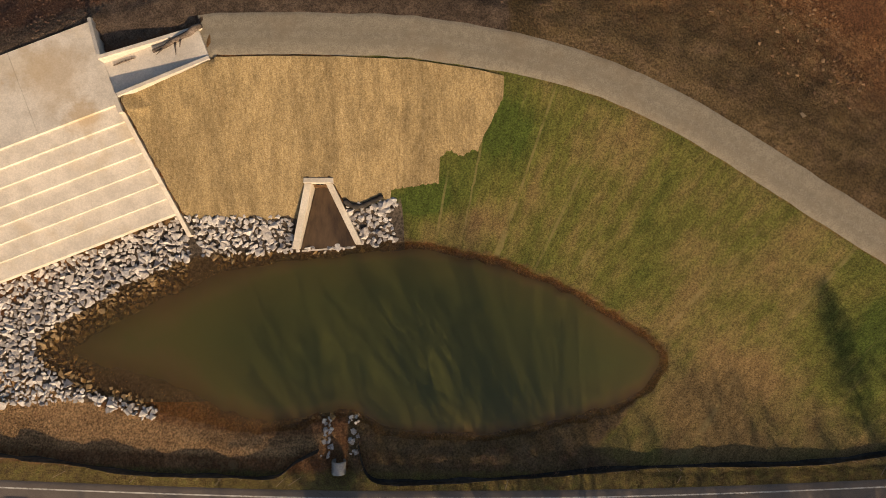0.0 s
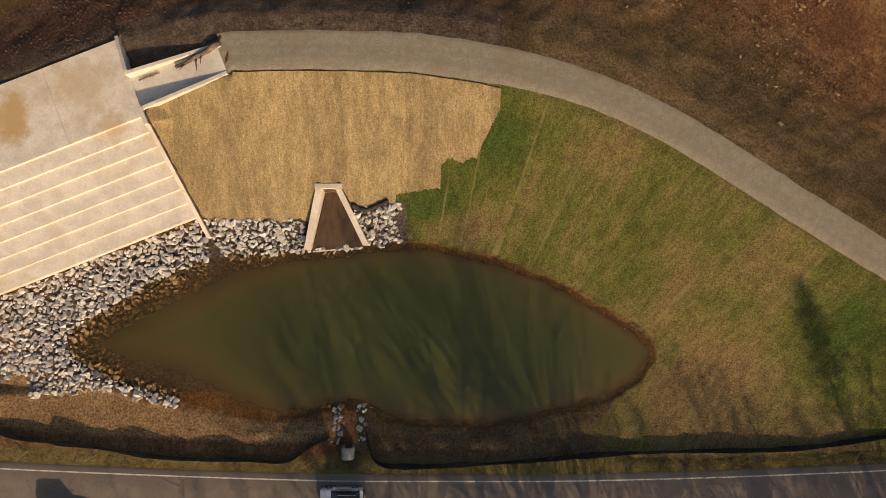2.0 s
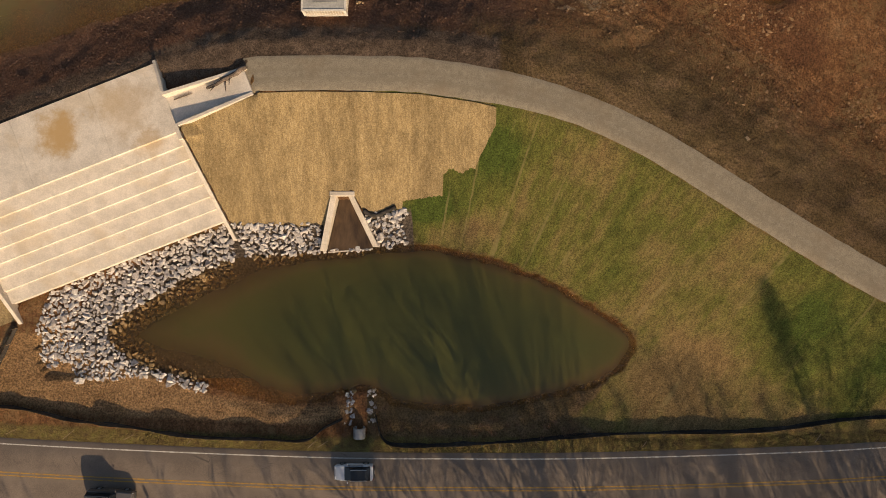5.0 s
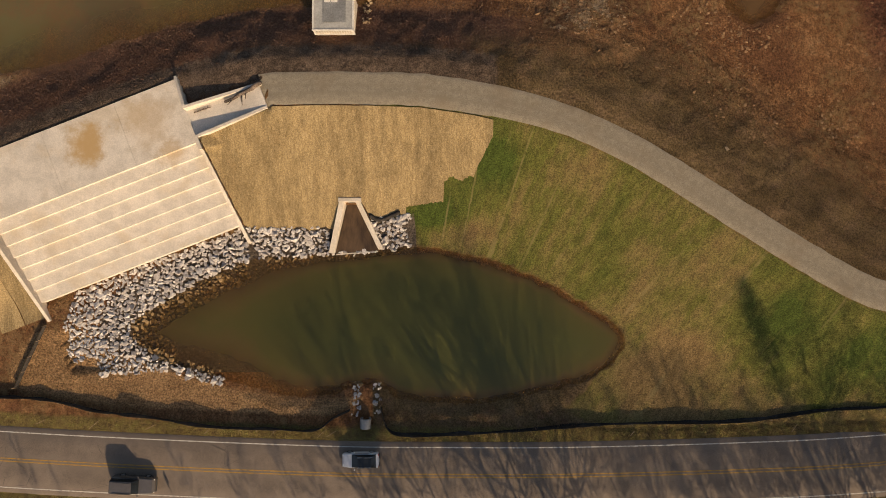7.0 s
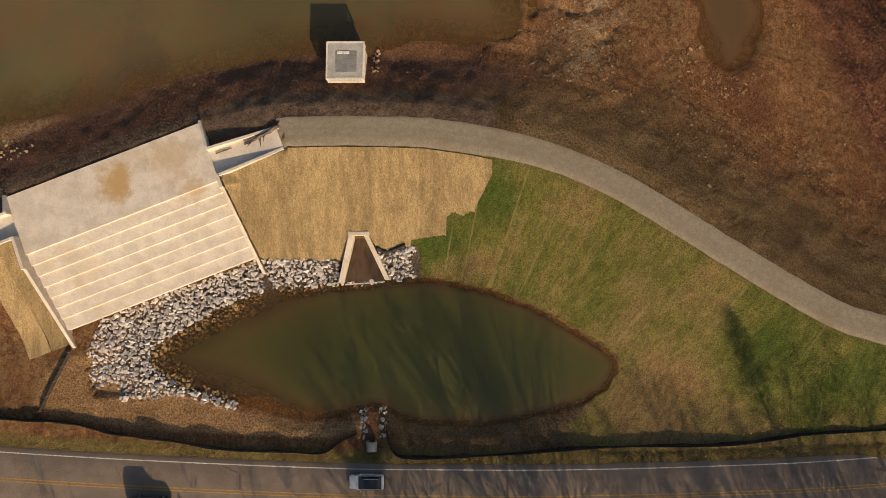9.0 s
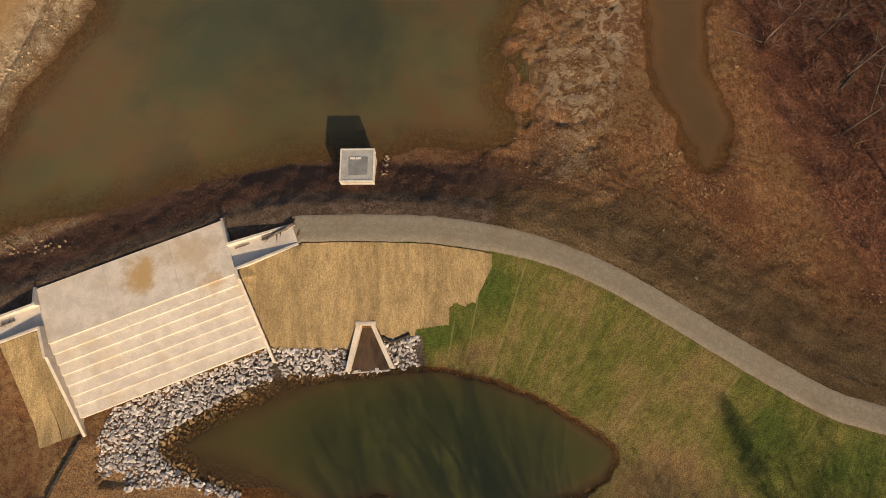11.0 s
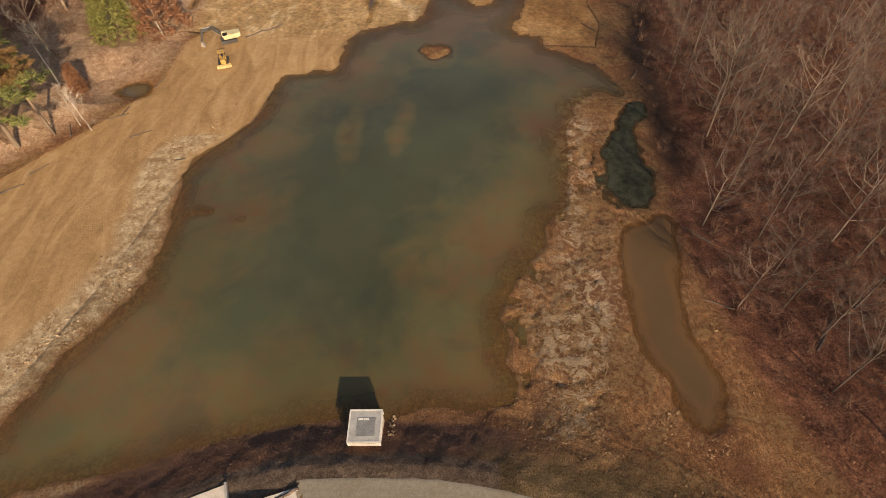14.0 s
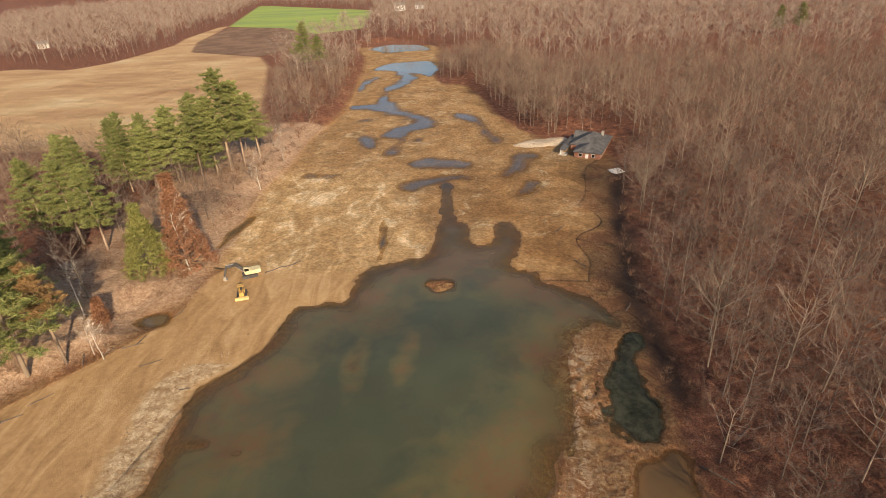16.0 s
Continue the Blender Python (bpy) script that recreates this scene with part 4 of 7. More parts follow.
def build_spillway():
    top = tagged(new("spillway"), "stepped pale concrete spillway across the dam", "spillway")
    for a, b in ((0.0, 8.9), (8.915, 17.9), (17.915, 25.5)):
        part("slab_panel", soften(wall_bm([spill(a, 0), spill(a, 7.76), spill(b, 7.76), spill(b, 0)], [SLAB_Z] * 4, SLAB_Z - 1.2), 0.012), M_CONCRETE, top)
    pitch, rise, batter, tilt = 1.432, 0.42, 0.03, 0.16
    for i in range(7):
        v0, z1 = 7.76 + pitch * i, SLAB_Z - rise * i
        z0, v1 = z1 - rise, v0 + (pitch if i < 6 else 1.5)
        prof = [spill(0, v0, z1 - 0.015), spill(0, v0 + batter, z0 + tilt), spill(0, v1 - 0.001, z0), spill(0, v1 - 0.001, z0 - 0.9), spill(0, v0, z0 - 0.9)]
        part("step", prism_bm(prof, SU.to_3d() * 25.5), M_CONCRETE, top)

    def side(u0, u1, level_from, knee, label):
        """Training wall beside the steps: level, then sloping with them."""
        t = CREST_Z + 0.05
        part("training_wall", soften(wall_bm([spill(u0, level_from), spill(u0, knee), spill(u1, knee), spill(u1, level_from)], [t] * 4, -0.2)), M_CONCRETE_WALL, top, label)
        part("training_wall", soften(wall_bm([spill(u0, knee + 0.01), spill(u0, 20.2), spill(u1, 20.2), spill(u1, knee + 0.01)], [t - 0.35, 0.95, 0.95, t - 0.35], -0.6)), M_CONCRETE_WALL, top, label)

    side(25.52, 25.92, 7.25, 9.0, "sloping concrete side wall")
    side(-0.42, -0.02, 5.55, 9.6, "sloping concrete side wall")
    t = CREST_Z + 0.06
    # return walls at the upstream corners
    part("return_wall", soften(wall_bm([spill(25.52, -0.3), spill(25.52, 3.6), spill(25.85, 3.6), spill(25.85, -0.3)], [4.42, t, t, 4.42], 3.0)), M_CONCRETE_WALL, top)
    part("return_wall", soften(wall_bm([spill(-0.35, -0.3), spill(-0.35, 2.05), spill(-0.02, 2.05), spill(-0.02, -0.3)], [4.42, t, t, 4.42], 3.0)), M_CONCRETE_WALL, top)
    # wing walls and ramps that carry the track down to the slab
    for a, b, w in (((25.5, 3.6), (34.8, 4.3), 0.36), ((25.95, 7.25), (34.5, 7.05), 0.36), ((-9.2, 2.0), (0.0, 2.05), 0.36), ((-9.2, 5.3), (-0.02, 5.3), 0.36)):
        part("wing_wall", soften(wall_bm([spill(*a), spill(a[0], a[1] + w), spill(b[0], b[1] + w), spill(*b)], [t] * 4, 3.2)), M_CONCRETE_WALL, top)
    part("ramp", wall_bm([spill(25.52, 3.97), spill(25.52, 7.24), spill(34.5, 7.04), spill(34.5, 4.66)], [SLAB_Z, SLAB_Z, CREST_Z, CREST_Z], 3.4), M_CONCRETE, top)
    part("ramp", wall_bm([spill(-9.2, 2.37), spill(-9.2, 5.29), spill(-0.03, 5.29), spill(-0.03, 2.42)], [CREST_Z, CREST_Z, SLAB_Z, SLAB_Z], 3.4), M_CONCRETE, top)


build_spillway()


# ---- outlet of the drain pipe ----
def build_outlet():
    top = tagged(new("outlet_headwall"), "pale concrete headwall with flared wing walls and wet apron", "headwall")
    part("headwall", soften(box_bm(2.75, 0.5, 2.5, (-11.55, 6.35, 0.82)), 0.04), M_CONCRETE_WALL, top)
    for s, (x0, x1), (e0, e1) in ((0, (-12.85, -12.2), (-14.3, -13.6)), (1, (-10.9, -10.25), (-8.3, -7.65))):
        part("wing_wall", soften(wall_bm([(x0, 6.09), (e0, 0.05 + 0.45 * s), (e1, 0.05 + 0.45 * s), (x1, 6.09)], [1.95, 0.7, 0.7, 1.95], -0.8)), M_CONCRETE_WALL, top)
    n = Nodes("silty_apron", 0.5, 0.4)
    c = n.ramp(n.noise(1.3, 5, 0.7, (1.0, 0.35, 1.0)), (0.3, (0.045, 0.026, 0.014)), (0.7, (0.13, 0.08, 0.042)))
    m = n.done(c)
    part("apron", wall_bm([(-12.1, 6.08), (-13.55, 0.0), (-8.35, 0.4), (-11.0, 6.08)], [0.32, 0.12, 0.12, 0.32], -0.5), m, top, "apron covered with brown silt and shallow water")
    part("sill", wall_bm([(-13.5, -0.05), (-13.5, -0.2), (-8.4, 0.2), (-8.4, 0.36)], [0.07] * 4, -0.6), M_CONCRETE_WALL, top)
    # solid dark disc in place of the shade inside the drain pipe
    part("pipe_mouth", tube_bm((-11.55, 6.2, 0.85), (-11.55, 6.05, 0.85), 0.5, sides=20), M_DARK, top, "dark round pipe mouth")


build_outlet()


# ---- riser tower in the lake ----
def build_riser():
    x0, x1, y0, y1 = -15.3, -10.62, 25.15, 29.9
    cx, cy, w, d = (x0 + x1) / 2, (y0 + y1) / 2, x1 - x0, y1 - y0
    top = group_at("riser_tower", (cx, cy, 0.3), "square pale concrete intake tower with a barred grey roof", "tower")
    part("tower_wall", soften(box_bm(w - 0.3, d - 0.3, 4.6, (0, 0, 1.6)), 0.04), M_CONCRETE_WALL, top)
    part("floor_slab", box_bm(w + 0.5, d + 0.5, 0.4, (0, 0, 0.9)), M_CONCRETE_WALL, top)
    for sx, sy in ((-1, -1), (1, -1), (-1, 1), (1, 1)):
        part("corner_post", box_bm(0.22, 0.22, 1.25, (sx * (w / 2 - 0.12), sy * (d / 2 - 0.12), 4.35)), M_PALE_STEEL, top)
    for i in range(15):
        o = -w / 2 + 0.3 + i * (w - 0.6) / 14
        for s in (-1, 1):
            part("bar", box_bm(0.07, 0.05, 1.2, (o, s * (d / 2 - 0.06), 4.3)), M_PALE_STEEL, top)
            part("bar", box_bm(0.05, 0.07, 1.2, (s * (w / 2 - 0.06), o * d / w, 4.3)), M_PALE_STEEL, top)
    for s in (-1, 1):
        part("rail", box_bm(w + 0.06, 0.2, 0.1, (0, s * (d / 2 - 0.07), 4.97)), M_PALE_STEEL, top)
        part("rail", box_bm(0.2, d - 0.3, 0.1, (s * (w / 2 - 0.07), 0, 4.97)), M_PALE_STEEL, top)
        part("rail", box_bm(w + 0.02, 0.14, 0.08, (0, s * (d / 2 - 0.07), 3.75)), M_PALE_STEEL, top)
    roof = part("roof", box_bm(w - 0.36, d - 0.36, 0.06, (0, 0, 4.93)), plain("light_grey_plate", (0.40, 0.385, 0.35), 0.6, 0.4, 0.0, 5.0, 0.1), top, "light grey roof plate")
    part("grating", box_bm(w * 0.56, d * 0.56, 0.03, (0.12, -0.15, 4.98)), M_GRATE_GREY, roof, "darker grey grating panel")
    for o in (-0.62, 0.18):
        part("hatch", soften(box_bm(0.72, 0.34, 0.06, (o - 0.05, d * 0.21, 5.0)), 0.02), M_PALE_STEEL, roof, "pale hatch lid")
    for i in range(9):
        part("grating_bar", box_bm(0.05, d * 0.54, 0.04, (0.12 - w * 0.25 + i * w * 0.0625, -0.15, 5.0)), M_GRATE_GREY, roof)
    part("gauge_pipe", tube_bm((0.55, d / 2 + 0.1, 0.6), (0.55, d / 2 + 0.1, 3.8), 0.06), M_GALVANISED, top)
    return top


build_riser()


# ---- stones ----
def rock_mesh(name, seed, flat=0.6):
    rng = random.Random(seed)
    bm = bmesh.new()
    for _ in range(10):
        v = Vector((rng.gauss(0, 1), rng.gauss(0, 1), rng.gauss(0, 1.3))).normalized() * rng.uniform(0.40, 0.60)
        bm.verts.new((v.x * rng.uniform(0.9, 1.25), v.y, v.z * flat))
    bmesh.ops.convex_hull(bm, input=list(bm.verts))
    bmesh.ops.delete(bm, geom=[v for v in bm.verts if not v.link_faces], context="VERTS")
    bmesh.ops.triangulate(bm, faces=bm.faces)
    me = bpy.data.meshes.new(name)
    bm.to_mesh(me)
    bm.free()
    return me


ROCKS = [rock_mesh("stone", i) for i in range(12)]
ROCK_DATA = []
for _m in ROCKS:
    _co = np.empty(len(_m.vertices) * 3)
    _m.vertices.foreach_get("co", _co)
    ROCK_DATA.append((_co.reshape(-1, 3), np.array([list(p.vertices) for p in _m.polygons])))


def joined_rocks(name, spots, material, label, category="stones", parent=None, seed=5):
    """Many stones (x, y, z, size) in one mesh."""
    rng = random.Random(seed)
    vs, fs, base = [], [], 0
    for x, y, z, s in spots:
        co, tri = ROCK_DATA[rng.randrange(len(ROCK_DATA))]
        r = np.array(Euler((rng.uniform(-0.3, 0.3), rng.uniform(-0.3, 0.3), rng.uniform(0, 6.3))).to_matrix())
        vs.append(co @ r.T * s + (x, y, z))
        fs.append(tri + base)
        base += len(co)
    ob = new(name, mesh_of(name, np.vstack(vs), np.vstack(fs).tolist(), material))
    if parent:
        ob.parent = parent
        ob["kind"] = "stuff"
        return ob
    return tagged(ob, label, category, kind="stuff")


def scatter(x0, x1, y0, y1, step, seed):
    rng = np.random.RandomState(seed)
    x, y = np.meshgrid(np.arange(x0, x1, step), np.arange(y0, y1, step))
    return (x + rng.uniform(-0.42, 0.42, x.shape) * step).ravel(), (y + rng.uniform(-0.42, 0.42, x.shape) * step).ravel(), rng


def build_riprap():
    x, y, rng = scatter(-52, -3.5, -15.8, 6, 0.40, 11)
    su, sv = spill_uv(x, y)
    pond = area_distance(x, y, POND)
    rag = grain(x, y, 1.5, 30) * 0.5
    under = (sv > 17.9) & (su > -0.5) & (su < 26.4) & (pond < 40)
    west_end = (x < -33) & (pond < 5.2 + rag) & (sv > 17.9) & (su > -1.5) & (y > -14.3 + np.clip(x + 33, -9, 0) * 0.06)
    skirt = (x < -24) & (pond < 7.5 + rag) & (sv > 17.95) & (sv < 26)
    bank = (x > -26) & (x < -13.9 - (y * 0.23)) & (y < 3.15 + rag * 0.5) & (sv > 17.9) & (su > 25.9)
    bank = bank & (pond < 4)
    east_of = (x > -7.9 - (y - 0.5) * 0.45) & (x < -4.6 + rag * 0.6) & (y < 4.3 + (x + 8) * 0.1 + rag * 0.3) & (y > 0.2)
    thin = (x < -27) & (x > -37) & (y < -9) & (pond < 0.8 + rag * 0.5) & (pond > -1.0)
    front = (y < 0.4) & (y > -0.9) & (x > -15) & (x < -7.6) & (rng.rand(x.size) < 0.5)
    ok = (under & skirt) | west_end | (skirt & (su > -1.2)) | bank | east_of | front | thin
    ok &= (pond > -3.2 - 2.4 * np.clip((-24 - x) / 8, 0, 1) - 1.5 * grain(x, y, 2.0, 31)) & (pond < 11)
    ok &= ~((np.abs(su - 25.72) < 0.35) & (sv < 20.2)) & ~((np.abs(su + 0.2) < 0.35) & (sv < 20.3)) & ~((pond < -0.3) & (x > -16) & (y > -3) & ~front)
    ok &= (pond > -0.4) | (rng.rand(x.size) < 0.75)
    x, y, pond = x[ok], y[ok], pond[ok]
    z = land(x, y)[0]
    size = rng.uniform(0.42, 0.66, x.size) * np.where(rng.rand(x.size) < 0.14, 1.5, 1.0)
    dry = np.where(pond > -0.25)[0]
    order = dry[np.argsort(np.hypot(x[dry] + 26, y[dry] + 1))]
    single = set(order[:300].tolist())
    top = tagged(new("riprap"), "heap of pale broken limestone riprap at the pond edge", "riprap")
    rr = random.Random(3)
    for me in ROCKS:
        me.materials.clear()
        me.materials.append(M_RIPRAP_ONE)
    for i in single:
        ob = new("stone", ROCKS[rr.randrange(len(ROCKS))])
        ob.parent = top
        ob.matrix_world = Matrix.LocRotScale((x[i], y[i], z[i] + size[i] * 0.16), Euler((rr.uniform(-0.3, 0.3), rr.uniform(-0.3, 0.3), rr.uniform(0, 6.3))), (size[i],) * 3)
    rest = [(x[i], y[i], z[i] + size[i] * 0.14, size[i]) for i in dry if i not in single]
    joined_rocks("stone_rubble", rest, M_RIPRAP, "", parent=top)
    joined_rocks("sunken_stones", [(x[i], y[i], min(z[i] + 0.1, -0.04), size[i] * 0.9) for i in range(len(x)) if pond[i] <= -0.25], M_SILTED,
                 "brown silt-covered stones under the pond water")
    # both sides of the culvert mouth
    r2 = random.Random(8)
    spots = []
    for _ in range(46):
        s = r2.choice((-1, 1))
        px, py = -9.7 + s * r2.uniform(0.85, 1.7), r2.uniform(-19.6, -15.6)
        spots.append((px, py, height(px, py) + 0.08, r2.uniform(0.3, 0.65)))
    joined_rocks("culvert_stones", spots, M_RIPRAP, "pale broken stones on both sides of a culvert mouth", seed=9)


M_RIPRAP_ONE = stone_material("limestone_block", (0.33, 0.29, 0.26), (0.64, 0.59, 0.54), "object")
build_riprap()


def build_loose_stones():
    # upstream face of the dam
    x, y, rng = scatter(-78, 16, 2, 34, 0.36, 21)
    crest, _ = line_distance(x, y, CREST)
    z = land(x, y)[0]
    su, sv = spill_uv(x, y)
    keep = (crest > 4.0) & (z > LAKE_Z - 0.15) & (crest < 13) & (rng.rand(x.size) < np.clip(0.95 - np.abs(z - 1.7) * 0.25, 0.1, 0.85) * np.clip((12 - x) / 10, 0.05, 1))
    keep &= ~((su > -1) & (su < 27) & (sv > -0.4)) & ~((np.abs(x + 12.7) < 2.4) & (np.abs(y - 27.7) < 2.4))
    x, y, z = x[keep], y[keep], z[keep]
    s = rng.uniform(0.12, 0.26, x.size)
    joined_rocks("dam_face_stones", list(zip(x, y, z + s * 0.02, s)), M_BROWN_STONE, "small dark brown stones strewn over the upstream face")
    # pale lumps by the tower
    r2 = random.Random(4)
    spots = []
    for _ in range(26):
        px, py = -10.0 + r2.uniform(0, 0.9), r2.uniform(26.8, 30.6)
        spots.append((px, py, max(height(px, py), LAKE_Z) + 0.08, r2.uniform(0.25, 0.5)))
    joined_rocks("tower_stones", spots, M_TAN_STONE, "pale tan stones heaped beside the tower", seed=12)
    # rubble along the haul road shore and the east mud flat
    x, y, rng = scatter(-100, -52, 16, 112, 0.7, 22)
    lake = area_distance(x, y, LAKE)
    keep = (lake > 1.0) & (lake < 9 + 3 * grain(x, y, 6, 33)) & (rng.rand(x.size) < 0.5 + 0.9 * grain(x, y, 4, 39) - 0.03 * lake)
    x, y = x[keep], y[keep]
    s = rng.uniform(0.2, 0.65, x.size)
    joined_rocks("shore_rubble", list(zip(x, y, standing(x, y) + s * 0.12, s)), M_TAN_STONE, "pale tan rubble along the lake shore")
    # lumpy dried silt between the lake and the side channel
    clod = stone_material("dry_clods", (0.17, 0.09, 0.042), (0.36, 0.22, 0.11))
    x, y, rng = scatter(4, 50, 24, 112, 0.5, 23)
    lake, chan, wd = area_distance(x, y, LAKE), area_distance(x, y, CHANNEL), area_distance(x, y, WEEDY)
    n1 = 0.7 * grain(x, y, 6, 34) + 0.5 * grain(x, y, 2, 35)
    keep = (lake > 0.5) & (chan > 0.6) & (wd > 0.6) & (rng.rand(x.size) < np.clip(0.22 + 0.9 * n1, 0.03, 0.8)) & (line_distance(x, y, CREST)[0] > 11) & (x < 44 - (y - 24) * 0.03)
    x, y = x[keep], y[keep]
    s = rng.uniform(0.15, 0.5, x.size) * np.where(rng.rand(x.size) < 0.15, 1.7, 1.0)
    joined_rocks("mud_clods", list(zip(x, y, standing(x, y) - s * 0.08, s)), clod, "dried brown clods on the mud flat")
    x, y, rng = scatter(8, 34, 26, 100, 0.55, 27)
    lake, chan, wd = area_distance(x, y, LAKE), area_distance(x, y, CHANNEL), area_distance(x, y, WEEDY)
    mid = 19.0 + (y - 40) * 0.11
    n1 = 0.7 * grain(x, y, 5, 37) + 0.5 * grain(x, y, 1.8, 38)
    keep = (lake > 1) & (chan > 1) & (wd > 1) & (n1 - np.abs(x - mid) / 7 > -0.25) & (rng.rand(x.size) < 0.35)
    x, y = x[keep], y[keep]
    s = rng.uniform(0.25, 0.6, x.size)
    joined_rocks("silt_flakes", list(zip(x, y, standing(x, y) - s * 0.16, s)), stone_material("pale_silt", (0.27, 0.175, 0.095), (0.44, 0.31, 0.19)), "pale cracked flakes of dried silt", seed=7)
    # clods in the graded earth east of the dam
    x, y, rng = scatter(8, 66, 2, 36, 0.55, 24)
    cr = line_distance(x, y, CREST)[0]
    keep = (cr > 8.5) & (area_distance(x, y, LAKE) > 1) & (area_distance(x, y, CHANNEL) > 0.5) & (rng.rand(x.size) < np.clip(0.12 + 0.8 * grain(x, y, 5, 36) + (cr - 14) * 0.015, 0.03, 0.8))
    x, y = x[keep], y[keep]
    s = rng.uniform(0.14, 0.5, x.size) * 1.0
    joined_rocks("earth_clods", list(zip(x, y, standing(x, y) - s * 0.05, s)), stone_material("earth_clod", (0.13, 0.066, 0.033), (0.32, 0.19, 0.10)), "brown earth clods on the graded ground")
    spot = (31.5, 11.9)
    b = new("pale_boulder", ROCKS[2].copy())
    b.data.materials[0] = M_TAN_STONE
    b.matrix_world = Matrix.LocRotScale((*spot, height(*spot) + 0.1), None, (0.6,) * 3)
    tagged(b, "single pale stone lying in dark turf", "stone")


build_loose_stones()


# ---- straw blankets ----
def build_straw():
    top = tagged(new("straw_blanket"), "golden straw erosion blankets pegged on the dam face", "erosion blanket")
    rng = random.Random(17)

    def upper(x):
        if x < -20.4:
            p = 13.2 + (x + 28.0) * 0.395
            return p
        xs = (-20.4, -14.7, -8.9, -3, 2.8, 7.2)
        return float(np.interp(x, xs, (16.55, 16.7, 16.65, 16.45, 15.6, 14.6)))

    def lower(x):
        if x < -24.1:
            return max(3.0, 12.5 - (x + 27.75) * 2.56)
        if x < -13.6:
            return 3.0 + 0.15 * math.sin(x * 2)
        if x < -12.85:
            return 3.0 + (x + 13.6) * 4.17
        if x < -10.2:
            return 6.64
        if x < -9.3:
            return 6.25 - (x + 10.25) * 2.05
        if x < -5.0:
            return 4.3 + (x + 8.6) * 0.1
        if x < -0.5:
            return 5.6 + (x + 5) * 0.12
        if x < 3.2:
            return 8.7 + 0.25 * math.sin(x * 3)
        return 9.4 + (x - 3.2) * 2.0
    edges = [-27.95]
    while edges[-1] < 5.0:
        edges.append(edges[-1] + rng.uniform(1.7, 2.3))
    edges[-1] = 5.1
    for k, (a, b) in enumerate(zip(edges[:-1], edges[1:])):
        xs = np.linspace(a, b + 0.06, 16)
        t = np.linspace(0, 1, 34)
        lo = np.array([lower(v) + 0.12 * rng.uniform(-1, 1) for v in xs])
        hi = np.array([upper(v) - 0.03 for v in xs])
        fan = (xs[None] + 0.0 * t[:, None])
        yy = lo[None] + (np.maximum(hi, lo + 0.1) - lo)[None] * t[:, None]
        skew = (yy - 10) * (-0.02 + 0.006 * (a + 12) / 16)
        fan = fan + np.where((fan > -26) & (fan < 4.5), skew * 0.5, 0)
        zz = land(fan, yy)[0] + 0.07 + (k % 2) * 0.015 + 0.035 * grain(fan, yy, 0.7, 40 + k)
        zz = zz + np.where((np.abs(fan + 11.55) < 1.6) & (yy < 7.2), 0.06, 0)
        ob = sheet("blanket_strip", fan, yy, zz, None, M_STRAW)
        ob.parent = top
    top2 = tagged(new("straw_blanket_west"), "straw erosion blanket laid beside the far spillway wall", "erosion blanket")
    for k, (a, b) in enumerate(((-2.8, -0.44), (-5.5, -2.75))):
        u, v = np.meshgrid(np.linspace(a, b, 8), np.linspace(5.75, 19.6, 34))
        u = u - np.clip(v - 9, 0, 20) * 0.03 * (1 if k else 0.5)
        x, y = SO.x + SU.x * u + SV.x * v, SO.y + SU.y * u + SV.y * v
        ob = sheet("blanket_strip", x, y, land(x, y)[0] + 0.08 + 0.03 * grain(x, y, 0.7, 60 + k), None, M_STRAW)
        ob.parent = top2


build_straw()


# ---- silt fences and socks ----
def build_fence(line, label, name="silt_fence", high=0.75, step=2.2, flop=0.35):
    top = tagged(new(name), label, "fence")
    pts = resample(line, 0.5)
    wob = grain(pts[:, 0], pts[:, 1], 1.8, 50)
    tear = grain(pts[:, 0], pts[:, 1], 0.8, 51)
    base = land(pts[:, 0], pts[:, 1])[0]
    verts, faces = [], []
    for i, (p, z, w) in enumerate(zip(pts, base, wob)):
        h = high * (0.86 + 0.2 * w + 0.14 * tear[i])
        verts += [(p[0], p[1] + flop + 0.16 * w, z + 0.03), (p[0], p[1] + 0.1 * w, z + 0.12), (p[0], p[1], z + h), (p[0], p[1] - 0.03, z + h), (p[0], p[1] - 0.03, z - 0.05)]
        if i:
            a, b = 5 * (i - 1), 5 * i
            faces += [(a + j, b + j, b + j + 1, a + j + 1) for j in range(4)]
    ob = new("fabric", mesh_of("fabric", verts, faces, M_BLACK_FABRIC))
    ob.parent = top
    stake = box_bm(0.05, 0.05, 1.15)
    first = part("stake", stake, M_WOOD_STAKE, top)
    rng = random.Random(len(pts))
    for n, i in enumerate(range(0, len(pts), int(step / 0.5))):
        s = first if n == 0 else new("stake", first.data)
        s.parent = top
        s.matrix_world = Matrix.LocRotScale((pts[i, 0], pts[i, 1] - 0.07, base[i] + 0.45), Euler((rng.uniform(-0.15, 0.15), rng.uniform(-0.12, 0.12), 0)), None)


build_fence(spline([(-70, -14.8), (-56.4, -16.9), (-49.2, -17.4), (-45.6, -18), (-42, -18.9), (-34.9, -19.7), (-27.7, -20.7), (-20.7, -20.9), (-15.7, -21), (-13.6, -19.7), (-11.3, -18.6)]),
            "black fabric silt fence sagging along the roadside bank", high=0.92, flop=0.05)
build_fence(spline([(-7.9, -18.0), (-7.0, -20.6), (-5.0, -21.4), (0.7, -21.25), (7.5, -20.85), (14.2, -20.3), (20.9, -19.9), (34.1, -19.5), (44.0, -18.1), (51.6, -17.4), (62, -16)]) * 1.01,
            "black fabric silt fence sagging along the roadside bank", high=0.7, flop=0.2)
